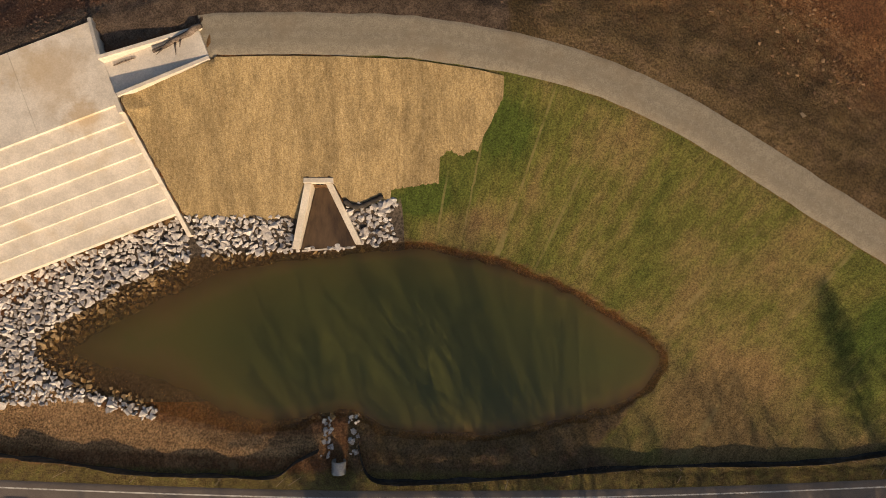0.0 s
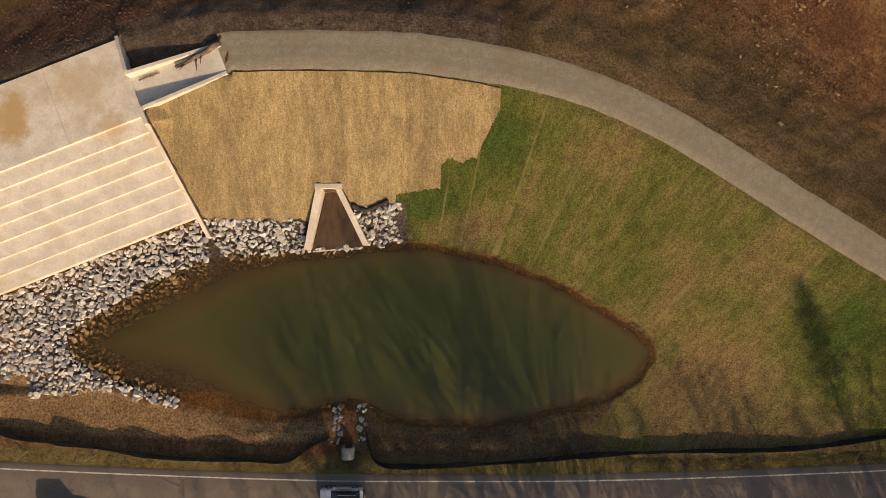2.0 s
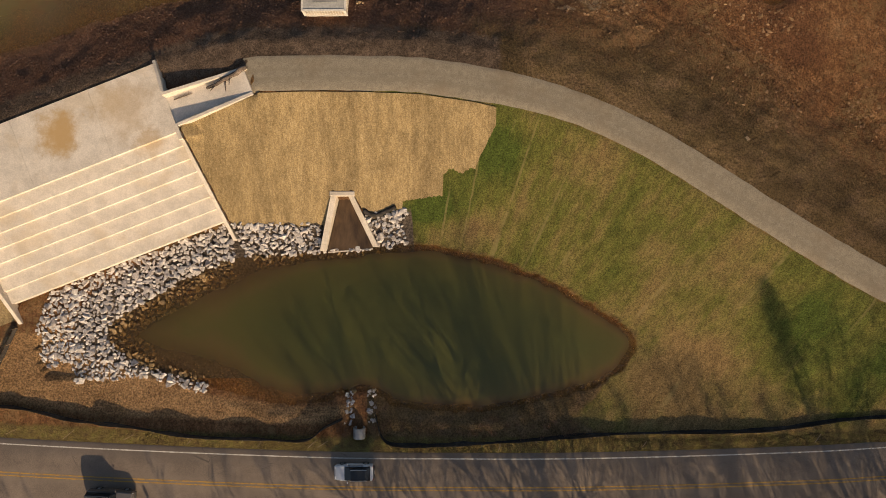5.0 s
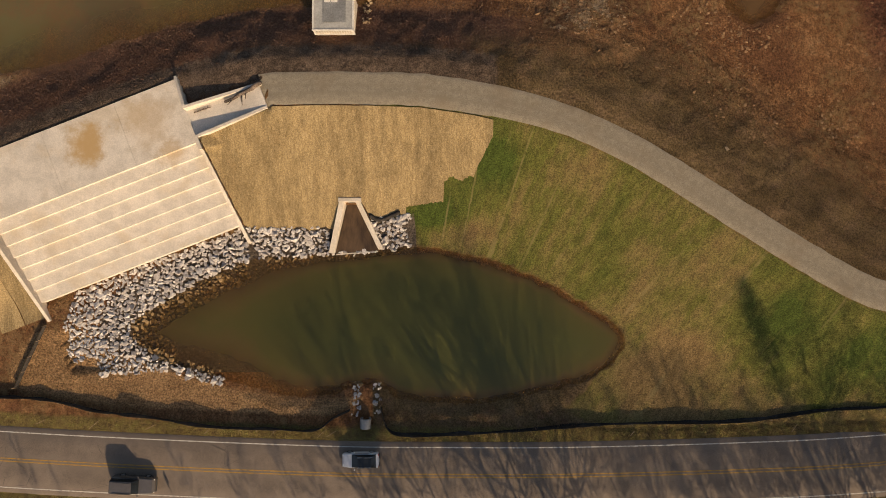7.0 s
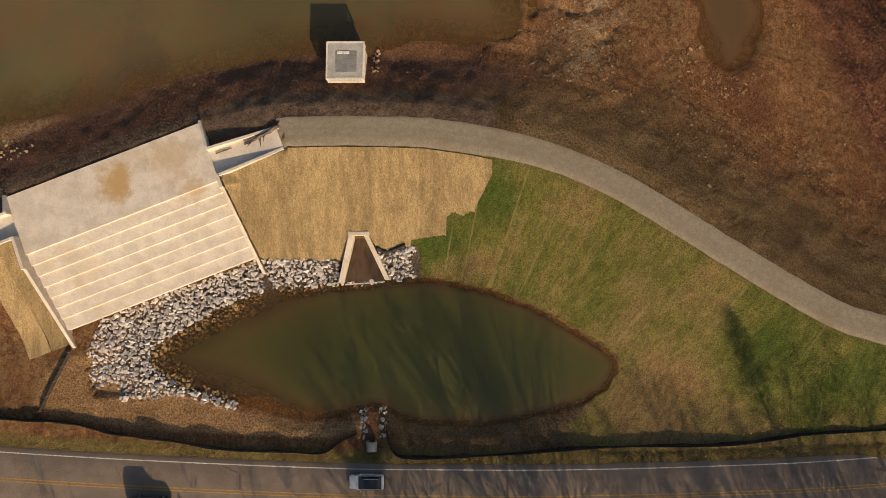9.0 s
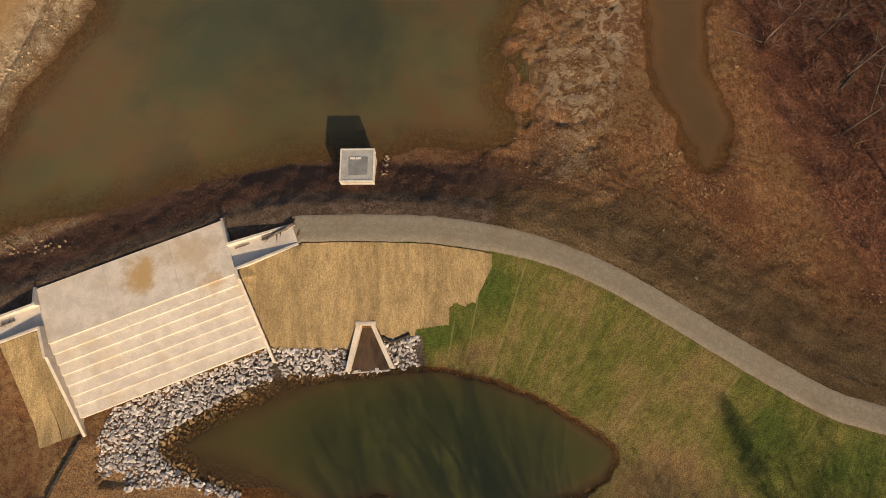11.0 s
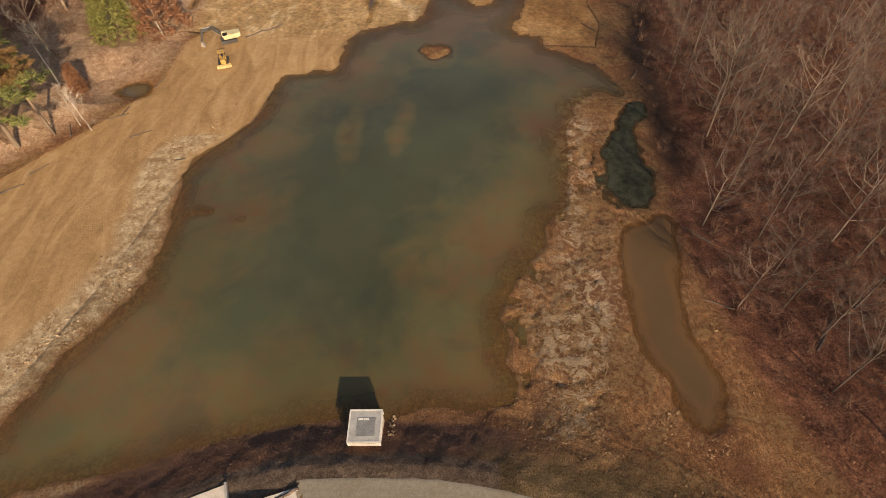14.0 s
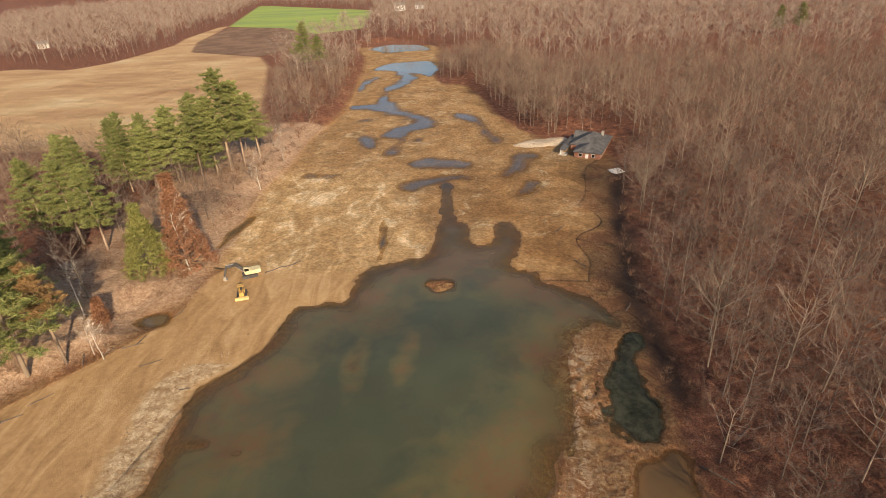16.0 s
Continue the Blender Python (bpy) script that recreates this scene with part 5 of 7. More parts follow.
build_fence(spline([(-48.3, -8.7), (-49.4, -11.2), (-50.4, -13.5), (-51.5, -16.3)]), "black silt fence beside the spillway wall", high=0.7, flop=0.25)


def build_sock(line, r, label):
    pts = resample(spline(line), 0.25)
    bm = bmesh.new()
    rings = []
    for i, p in enumerate(pts):
        z = height(*p) + r * 0.8
        t = pts[min(i + 1, len(pts) - 1)] - pts[max(i - 1, 0)]
        t = t / np.linalg.norm(t)
        rr = r * (1 + 0.15 * math.sin(i * 1.7)) * (0.55 if i in (0, len(pts) - 1) else 1)
        rings.append([bm.verts.new((p[0] - t[1] * rr * math.cos(a), p[1] + t[0] * rr * math.cos(a), z + rr * 0.8 * math.sin(a))) for a in np.linspace(0, 2 * math.pi, 8, endpoint=False)])
    for a, b in zip(rings[:-1], rings[1:]):
        for i in range(8):
            bm.faces.new((a[i], a[(i + 1) % 8], b[(i + 1) % 8], b[i]))
    bm.faces.new(rings[0][::-1])
    bm.faces.new(rings[-1])
    tagged(part("filter_sock", bm, M_BLACK_FABRIC, smooth=True), label, "filter sock")


build_sock([(-9.3, 4.6), (-8.6, 4.15), (-7.8, 4.05), (-6.8, 4.45), (-5.6, 5.0)], 0.24, "black filter sock lying above the riprap")


# ---- culvert ----
def build_culvert():
    top = group_at("culvert", (-9.75, -19.95, 0.5), "corrugated steel culvert pipe end under the road bank", "culvert")
    bm = bmesh.new()
    rings = []
    for i in range(9):
        y, r = -1.0 + i * 0.15, 0.66 + (0.03 if i % 2 else 0.0)
        rings.append([bm.verts.new((r * math.cos(a), y, r * math.sin(a))) for a in np.linspace(0, 2 * math.pi, 24, endpoint=False)])
    inner = []
    for i in (8, 0):
        y = -1.0 + i * 0.15
        inner.append([bm.verts.new((0.6 * math.cos(a), y, 0.6 * math.sin(a))) for a in np.linspace(0, 2 * math.pi, 24, endpoint=False)])
    chain = rings + inner
    for a, b in zip(chain[:-1], chain[1:]):
        for i in range(24):
            bm.faces.new((a[i], a[(i + 1) % 24], b[(i + 1) % 24], b[i]))
    part("pipe", bm, M_GALVANISED, top, smooth=True)
    # dark disc across the bore paints the culvert's inner shade
    part("hollow", tube_bm((0, -0.7, 0), (0, -0.6, 0), 0.595, sides=20), M_DARK, top)


build_culvert()


# ---- driftwood on the ramps ----
def build_log(name, a, b, r, label, knots=4, seed=0):
    rng = random.Random(seed)
    a, b = Vector(a), Vector(b)
    bm = bmesh.new()
    n, sides = 9, 8
    q = (b - a).to_track_quat("Z", "Y")
    rings = []
    for i in range(n):
        t = i / (n - 1)
        c = a.lerp(b, t) + Vector((rng.uniform(-1, 1), rng.uniform(-1, 1), 0)) * r * 0.35
        rr = r * (1 - 0.45 * t) * rng.uniform(0.85, 1.12) * (0.8 if i in (0, n - 1) else 1)
        rings.append([bm.verts.new(c + q @ Vector((rr * math.cos(k), rr * math.sin(k), 0))) for k in np.linspace(0, 6.283, sides, endpoint=False)])
    for u, v in zip(rings[:-1], rings[1:]):
        for i in range(sides):
            bm.faces.new((u[i], u[(i + 1) % sides], v[(i + 1) % sides], v[i]))
    bm.faces.new(rings[0][::-1])
    bm.faces.new(rings[-1])
    for _ in range(knots):
        p = a.lerp(b, rng.uniform(0.15, 0.9))
        d = (q @ Vector((rng.uniform(-1, 1), rng.uniform(-1, 1), rng.uniform(0.2, 1)))).normalized()
        d.z = abs(d.z) * 0.3
        tube_bm(p, p + d * r * rng.uniform(2, 5), r * 0.35, r * 0.1, 5, bm)
    return tagged(part(name, bm, M_DRIFTWOOD, smooth=True), label, "driftwood")


_a, _b = spill(30.1, 5.0), spill(34.8, 4.55)
build_log("driftwood_log", (_b.x, _b.y, CREST_Z + 0.22), (_a.x, _a.y, SLAB_Z + 0.70), 0.3, "dark weathered driftwood trunk lying on the concrete ramp", 5, 2)
_a, _b = spill(26.3, 4.55), spill(28.4, 4.7)
build_log("driftwood_branch", (_a.x, _a.y, SLAB_Z + 0.2), (_b.x, _b.y, SLAB_Z + 0.38), 0.08, "thin pale driftwood branch on the concrete ramp", 6, 3)
_a, _b = spill(-4.9, 3.4), spill(-3.2, 3.3)
build_log("driftwood_branch", (_a.x, _a.y, SLAB_Z + 0.68), (_b.x, _b.y, SLAB_Z + 0.45), 0.16, "short weathered driftwood piece on the concrete ramp", 5, 4)

# ---- trees ----
class Wood:
    """Collects tubes and slivers of one tree."""

    def __init__(self):
        self.v, self.f, self.tv, self.tf = [], [], [], []

    def tube(self, pts, radii, sides):
        base = len(self.v)
        for i, (p, r) in enumerate(zip(pts, radii)):
            d = pts[min(i + 1, len(pts) - 1)] - pts[max(i - 1, 0)]
            d = d / (np.linalg.norm(d) + 1e-9)
            a = np.cross(d, (0.31, 0.95, 0.05))
            a /= np.linalg.norm(a) + 1e-9
            b = np.cross(d, a)
            for k in range(sides):
                t = 2 * math.pi * k / sides
                self.v.append(p + r * (math.cos(t) * a + math.sin(t) * b))
        for i in range(len(pts) - 1):
            for k in range(sides):
                m = (k + 1) % sides
                self.f.append((base + i * sides + k, base + i * sides + m, base + (i + 1) * sides + m, base + (i + 1) * sides + k))

    def twig(self, p, d, ln, w, side):
        n = len(self.tv)
        self.tv += [p + side * w, p - side * w, p + d * ln]
        self.tf.append((n, n + 1, n + 2))


def unit(v):
    return v / (np.linalg.norm(v) + 1e-9)


def bare_tree(seed, h, limbs=12, subs=7, twigs=8, sides=6, width=0.02, spread=0.30, start=0.34, girth=0.0078):
    rng = np.random.RandomState(seed)
    w = Wood()
    lean = rng.uniform(-0.05, 0.05, 2)
    n = 6
    trunk = [np.array([lean[0] * h * t + rng.uniform(-0.012, 0.012) * h * (t > 0), lean[1] * h * t + rng.uniform(-0.012, 0.012) * h * (t > 0), h * 0.86 * t]) for t in np.linspace(0, 1, n)]
    r0 = h * girth
    w.tube(trunk, [r0 * (1.15 - 1.02 * t) for t in np.linspace(0, 1, n)], sides)
    for i in range(limbs):
        t = start + (1 - start) * (i + rng.uniform(0, 0.8)) / limbs
        k = min(int(t * (n - 1)), n - 2)
        p = trunk[k] + (trunk[k + 1] - trunk[k]) * (t * (n - 1) - k)
        az = rng.uniform(0, 6.283) + i * 2.4
        up = rng.uniform(0.25, 1.1)
        d = unit(np.array([math.cos(az), math.sin(az), up]))
        ln = h * spread * rng.uniform(0.65, 1.1) * (1.15 - 0.6 * (t - start) / (1 - start))
        q = [p]
        for s in range(3):
            d = unit(d + np.array([rng.uniform(-0.25, 0.25), rng.uniform(-0.25, 0.25), 0.16]))
            q.append(q[-1] + d * ln / 3)
        rl = r0 * 0.34 * (1.1 - 0.6 * t)
        w.tube(q, [rl, rl * 0.7, rl * 0.45, rl * 0.15], max(3, sides - 2))
        for j in range(subs):
            g = 0.25 + 0.75 * (j + rng.uniform(0, 0.9)) / subs
            k = min(int(g * 3), 2)
            sp = q[k] + (q[k + 1] - q[k]) * (g * 3 - k)
            sd = unit(d + rng.uniform(-0.95, 0.95, 3) + (0, 0, 0.25))
            sl = ln * rng.uniform(0.32, 0.55)
            mid = sp + sd * sl * 0.5 + rng.uniform(-0.06, 0.06, 3) * sl
            end = sp + sd * sl + np.array([0, 0, 0.08 * sl])
            w.tube([sp, mid, end], [rl * 0.3, rl * 0.2, rl * 0.06], 3)
            for _ in range(twigs):
                g2 = rng.uniform(0.15, 1.0)
                tp = sp + (end - sp) * g2
                td = unit(sd + rng.uniform(-0.9, 0.9, 3) + (0, 0, 0.15))
                w.twig(tp, td, sl * rng.uniform(0.5, 1.0), width * rng.uniform(0.6, 1.2), unit(np.cross(td, rng.uniform(-1, 1, 3))))
    return w


def crown_tree(seed, h, limbs=13, subs=4, twigs=5, limb=0.0042, fine=1.0, sides=3):
    """A broad bare crown of forking limbs and fine slivers of twigs."""
    rng = np.random.RandomState(seed)
    w = Wood()
    lean = rng.uniform(-0.04, 0.04, 2)
    at = lambda t: np.array([lean[0] * h * t, lean[1] * h * t, h * t])
    w.tube([at(0), at(0.4), at(0.8)], [h * 0.0085, h * 0.006, h * 0.0015], 4)
    for i in range(limbs):
        t = 0.24 + 0.46 * (i + rng.uniform(0, 0.9)) / limbs
        az = i * 2.4 + rng.uniform(-0.5, 0.5)
        d = unit(np.array([math.cos(az), math.sin(az), rng.uniform(0.2, 0.9) + 1.2 * (t - 0.24)]))
        ln = h * rng.uniform(0.36, 0.52) * (1.1 - 0.8 * (t - 0.24))
        p = at(t)
        q = p + d * ln * 0.5
        d2 = unit(d + np.array([rng.uniform(-0.35, 0.35), rng.uniform(-0.35, 0.35), 0.35]))
        e = q + d2 * ln * 0.5
        rl = h * limb * rng.uniform(0.7, 1.1)
        w.tube([p, q, e], [rl, rl * 0.7, rl * 0.2], sides)
        for j in range(subs):
            g = 0.35 + 0.65 * (j + rng.uniform(0, 0.9)) / subs
            sp = p + (q - p) * g * 2 if g < 0.5 else q + (e - q) * (g * 2 - 1)
            sd = unit(d2 + rng.uniform(-0.9, 0.9, 3) + (0, 0, 0.2))
            sl = ln * rng.uniform(0.3, 0.5)
            if fine < 1.0:
                bend = sp + sd * sl * 0.55 + rng.uniform(-0.08, 0.08, 3) * sl
                w.tube([sp, bend, sp + sd * sl * 1.1 + (0, 0, 0.12 * sl)], [rl * 0.34, rl * 0.24, rl * 0.08], 3)
            else:
                w.twig(sp, sd, sl * 1.1, 0.06, unit(np.cross(sd, rng.uniform(-1, 1, 3))))
            for _ in range(twigs):
                td = unit(sd + rng.uniform(-0.95, 0.95, 3) + (0, 0, 0.2))
                w.twig(sp + sd * sl * rng.uniform(0.2, 1.0), td, sl * rng.uniform(0.45, 0.9), rng.uniform(0.02, 0.042) * fine, unit(np.cross(td, rng.uniform(-1, 1, 3))))
    return w


def bush(seed, h=3.0):
    rng = np.random.RandomState(seed)
    w = Wood()
    for _ in range(60):
        d = unit(np.array([rng.uniform(-1, 1), rng.uniform(-1, 1), rng.uniform(0.5, 1.6)]))
        p = np.array([rng.uniform(-0.5, 0.5), rng.uniform(-0.5, 0.5), 0.0]) + d * rng.uniform(0, 0.5) * h
        w.twig(p, d, h * rng.uniform(0.3, 0.6), rng.uniform(0.02, 0.045), unit(np.cross(d, rng.uniform(-1, 1, 3))))
    return w


def far_tree(seed, h, limbs=11, twigs=6, width=0.17):
    rng = np.random.RandomState(seed)
    w = Wood()
    w.tube([np.array([0, 0, 0.0]), np.array([rng.uniform(-0.3, 0.3), rng.uniform(-0.3, 0.3), h * 0.8])], [h * 0.007, h * 0.002], 3)
    for i in range(limbs):
        t = rng.uniform(0.35, 0.85)
        az = rng.uniform(0, 6.283)
        d = unit(np.array([math.cos(az), math.sin(az), rng.uniform(0.5, 1.5)]))
        ln = h * rng.uniform(0.24, 0.44) * (1.2 - 0.6 * t)
        p = np.array([0, 0, h * t])
        w.twig(p, d, ln * 1.2, width * 0.9, unit(np.cross(d, rng.uniform(-1, 1, 3))))
        for _ in range(twigs):
            g = rng.uniform(0.25, 1.0)
            td = unit(d + rng.uniform(-0.9, 0.9, 3))
            w.twig(p + d * ln * g, td, ln * rng.uniform(0.35, 0.7), width * rng.uniform(0.4, 0.8), unit(np.cross(td, rng.uniform(-1, 1, 3))))
    return w


def tree_object(name, w, label, category, group="", bark=None, twig=None, crown="crown"):
    top = tagged(new(name), label, category, group)
    a = new("trunk", mesh_of("trunk", w.v, w.f, bark or M_BARK, True))
    a.parent = top
    if w.tf:
        b = new(crown, mesh_of(crown, w.tv, w.tf, twig or M_TWIG))
        b.parent = top
    return top


def needle_clump(w, p, rng, r, n, flat=0.45, upward=0.3, wide=0.3):
    for _ in range(n):
        d = unit(rng.uniform(-1, 1, 3) * (1, 1, flat) + (0, 0, upward))
        s = unit(np.cross(d, rng.uniform(-1, 1, 3)))
        o = rng.uniform(-0.5, 0.5, 3) * r * (1, 1, 0.5)
        w.twig(p + o, d, r * rng.uniform(0.6, 1.1), r * wide * rng.uniform(0.6, 1.2), s)


def pine(seed, h, low=0.35, wide=0.17, rows=14, clump=44):
    """A white pine: bare lower trunk, tiers of flat plumes."""
    rng = np.random.RandomState(seed)
    w = Wood()
    lean = rng.uniform(-0.04, 0.04, 2)
    at = lambda t: np.array([lean[0] * h * t, lean[1] * h * t, h * t])
    w.tube([at(t) for t in (0, 0.25, 0.5, 0.75, 0.98)], [h * 0.014, h * 0.012, h * 0.009, h * 0.005, 0.03], 7)
    for i in range(rows):
        t = low + (1 - low) * (i + 0.2) / rows
        reach = h * wide * (1.0 - 0.82 * ((i / rows) ** 2.2)) * rng.uniform(0.62, 1.15)
        for j in range(6):
            az = j * 1.047 + i * 0.7 + rng.uniform(-0.3, 0.3)
            ln = reach * rng.uniform(0.65, 1.15)
            d = unit(np.array([math.cos(az), math.sin(az), rng.uniform(-0.05, 0.35)]))
            p = at(t)
            tip = p + d * ln + np.array([0, 0, 0.08 * ln])
            w.tube([p, (p + tip) / 2 + (0, 0, -0.03 * ln), tip], [0.07, 0.045, 0.015], 3)
            for g in np.linspace(0.28, 1.0, 6):
                needle_clump(w, p + (tip - p) * g + rng.uniform(-0.4, 0.4, 3), rng, 0.7 + 0.06 * ln * g, clump, 0.5, 0.25, 0.075)
    needle_clump(w, at(1.0), rng, 0.9, clump * 2, 1.0, 0.8, 0.16)
    return w


def cedar(seed, h, wide=0.2, low=0.06, puff=1.15):
    """A dense cone of foliage down to the ground."""
    rng = np.random.RandomState(seed)
    w = Wood()
    w.tube([np.array([0, 0, h * t]) for t in (0, 0.5, 0.95)], [h * 0.014, h * 0.008, 0.03], 6)
    for i in range(30):
        t = low + (1 - low) * i / 26
        r = h * wide * (1 - t) ** 0.8 * rng.uniform(0.85, 1.1) + 0.2
        for j in range(14):
            az = j * 0.449 + i * 0.31 + rng.uniform(-0.2, 0.2)
            p = np.array([math.cos(az) * r * rng.uniform(0.55, 1), math.sin(az) * r * rng.uniform(0.55, 1), h * t])
            needle_clump(w, p, rng, puff, 19, 0.7, -0.1, 0.11)
    return w


OAKS = [tree_object("bare_tree", crown_tree(100 + i, hh, lm, 6, 6, 0.0038, 0.55, 4), "bare grey-brown deciduous tree in winter", "tree", "bare trees on the wooded slope", M_BARK, M_FINE_TWIG)
        for i, (hh, lm) in enumerate(((22, 15), (20, 14), (24, 16), (17, 13), (21, 15), (14, 12), (23, 16), (19, 13)))]
OAK_USED = set()


def plant(kinds, x, y, turn, size, label="", group="", wide=1.0):
    """Stands a tree up: the first of a kind is moved, others are copies."""
    m = Matrix.LocRotScale((x, y, float(standing([x], [y])[0]) - 0.1), Euler((0, 0, turn)), None)
    src = kinds
    if src.name not in OAK_USED:
        OAK_USED.add(src.name)
        ob = src
        ob.matrix_world = m
    else:
        ob = copy_thing(src, m)
    ob.scale = (size * wide, size * wide, size * (1.12 - 0.12 * wide ** 3))
    if label:
        ob["label"] = label
    if group:
        ob["group"] = group
    return ob


NEAR_EAST = []


def build_woods():
    rng = random.Random(77)
    # east slope, close to the lake
    x, y, r = scatter(38, 122, -10, 205, 8.4, 41)
    e = -line_distance(x, y, EAST_WOOD)[0]
    keep = (e > 2.0) & (e < 62) & (np.hypot(x - 63, y - 243) > 22) & (area_distance(x, y, WEEDY) > 2.5)
    keep &= (e > 5) | (r.rand(x.size) < 0.7)
    pts = np.stack([x, y], 1)[keep]
    pts = pts[np.argsort(np.hypot(pts[:, 0], pts[:, 1] - 20))]
    NEAR_EAST.extend(map(tuple, pts[200:]))
    for px, py in pts[:200]:
        plant(OAKS[rng.randrange(len(OAKS))], float(px), float(py), rng.uniform(0, 6.28), rng.uniform(0.66, 1.05), wide=1.0)
    # west bank
    x, y, r = scatter(-150, -66, 56, 300, 8.0, 42)
    w = line_distance(x, y, WEST_WOOD)[0]
    keep = (w > 1.5) & (w < 34) & (r.rand(x.size) < 0.4) & (np.hypot(x + 89, y - 118) > 10)
    for px, py in np.stack([x, y], 1)[keep]:
        plant(OAKS[rng.randrange(len(OAKS))], float(px), float(py), rng.uniform(0, 6.28), rng.uniform(0.55, 0.95), group="bare trees on the west bank", wide=1.2)
    # trees beyond the road, which shade it
    south = [(12.5, -43, 0.95), (23, -44, 0.95), (18, -49, 1.1), (2.5, -47, 1.1), (-1, -46, 1.05), (0.5, -42, 1.0), (3.5, -40, 0.72), (17.5, -42, 1.05), (20.5, -40, 0.85), (15.5, -46, 1.1), (20, -45, 1.0), (29, -38, 0.46), (34.5, -37, 0.5), (40, -38, 0.48), (45.5, -37.5, 0.52), (50.5, -38, 0.5), (56, -38, 0.55), (-2.5, -44, 0.95), (53.5, -43, 0.8), (57, -45, 0.95), (62, -42, 1.05), (70, -36, 1.0), (78, -41, 1.0)]
    thin = [tree_object("bare_tree", bare_tree(140 + i, hh, limbs=20, subs=7, twigs=7, width=0.02, spread=0.24, start=0.25, girth=0.0062), "slender bare tree with fine twigs beyond the road", "tree", "bare trees beyond the road")
            for i, hh in enumerate((15, 13, 16))]
    slender = [(-64, -36, 0.4), (-47.2, -33.5, 0.5), (-44.3, -32.5, 0.26), (-27, -36, 0.5), (-22, -35, 0.45), (-19, -38, 0.6), (-15, -36, 0.55), (-11, -38, 0.6), (-7, -35, 0.6), (-3, -37, 0.75), (0, -35, 0.7),
               (4, -38, 0.85), (7, -35, 0.6), (11, -37, 0.65), (14, -35, 0.75), (17, -38, 0.95), (21, -36, 0.9), (25, -38, 0.75), (29, -36, 0.7), (33, -38, 0.75), (37, -35, 0.7), (41, -37, 0.8), (45, -36, 0.85),
               (49, -38, 0.95), (54, -36, 1.0), (58, -39, 1.1), (13, -33.5, 0.5), (19, -34, 0.6), (24, -33, 0.5), (27, -34, 0.6), (31, -33.5, 0.5), (35, -33, 0.6), (39, -33, 0.5), (43, -33.5, 0.6), (47, -33, 0.6), (52, -33, 0.7), (57, -34, 0.8),
               (30, -31.6, 0.36), (33.5, -32, 0.42), (37, -31.4, 0.38), (40.5, -31.8, 0.42), (44, -31.3, 0.4), (48, -31.7, 0.45), (51, -31.2, 0.42), (55, -31.8, 0.45), (59, -31.3, 0.45), (31, -42, 0.95), (36, -41, 1.0), (41, -42.5, 1.05), (45.5, -41, 1.0), (23, -35, 0.6), (26, -32.5, 0.5), (29.5, -34.5, 0.6), (34, -36, 0.65), (38, -37, 0.65), (41.5, -34.5, 0.6), (45.5, -34, 0.65), (50, -35.5, 0.7), (55, -34.5, 0.7), (59.5, -35, 0.8), (62, -33, 0.7), (8.5, -33, 0.5), (5, -34, 0.5)]
    for k, (px, py, s) in enumerate(slender):
        plant(thin[k % 3], px, py, rng.uniform(0, 6.28), s)
    for px, py, s in south:
        plant(OAKS[rng.randrange(len(OAKS))], px, py, rng.uniform(0, 6.28), s, group="bare trees beyond the road")


def merged(spots, kinds, name, label, bark, twig):
    """Many trees in one object: (x, y, z, size, turn, kind)."""
    V, F, mat, base = [], [], [], 0
    packs = []
    for w in kinds:
        v = np.array(w.v + w.tv)
        n = len(w.v)
        f4 = np.array(w.f) if w.f else np.zeros((0, 4), int)
        f3 = np.array(w.tf) + n if w.tf else np.zeros((0, 3), int)
        packs.append((v, f4, f3))
    F4, F3 = [], []
    for x, y, z, s, t, k in spots:
        v, f4, f3 = packs[k]
        c, d = math.cos(t), math.sin(t)
        V.append(np.stack([(v[:, 0] * c - v[:, 1] * d) * s + x, (v[:, 0] * d + v[:, 1] * c) * s + y, v[:, 2] * s + z], 1))
        F4.append(f4 + base)
        F3.append(f3 + base)
        base += len(v)
    F4, F3, V = np.vstack(F4), np.vstack(F3), np.vstack(V)
    me = bpy.data.meshes.new(name)
    me.vertices.add(len(V))
    me.vertices.foreach_set("co", V.astype(np.float32).ravel())
    me.loops.add(F4.size + F3.size)
    me.loops.foreach_set("vertex_index", np.r_[F4.ravel(), F3.ravel()].astype(np.int32))
    me.polygons.add(len(F4) + len(F3))
    me.polygons.foreach_set("loop_start", np.r_[np.arange(len(F4)) * 4, F4.size + np.arange(len(F3)) * 3].astype(np.int32))
    me.polygons.foreach_set("material_index", np.r_[np.zeros(len(F4), np.int32), np.ones(len(F3), np.int32)])
    me.materials.append(bark)
    me.materials.append(twig)
    me.update()
    me.validate()
    return tagged(new(name, me), label, "trees", kind="stuff")


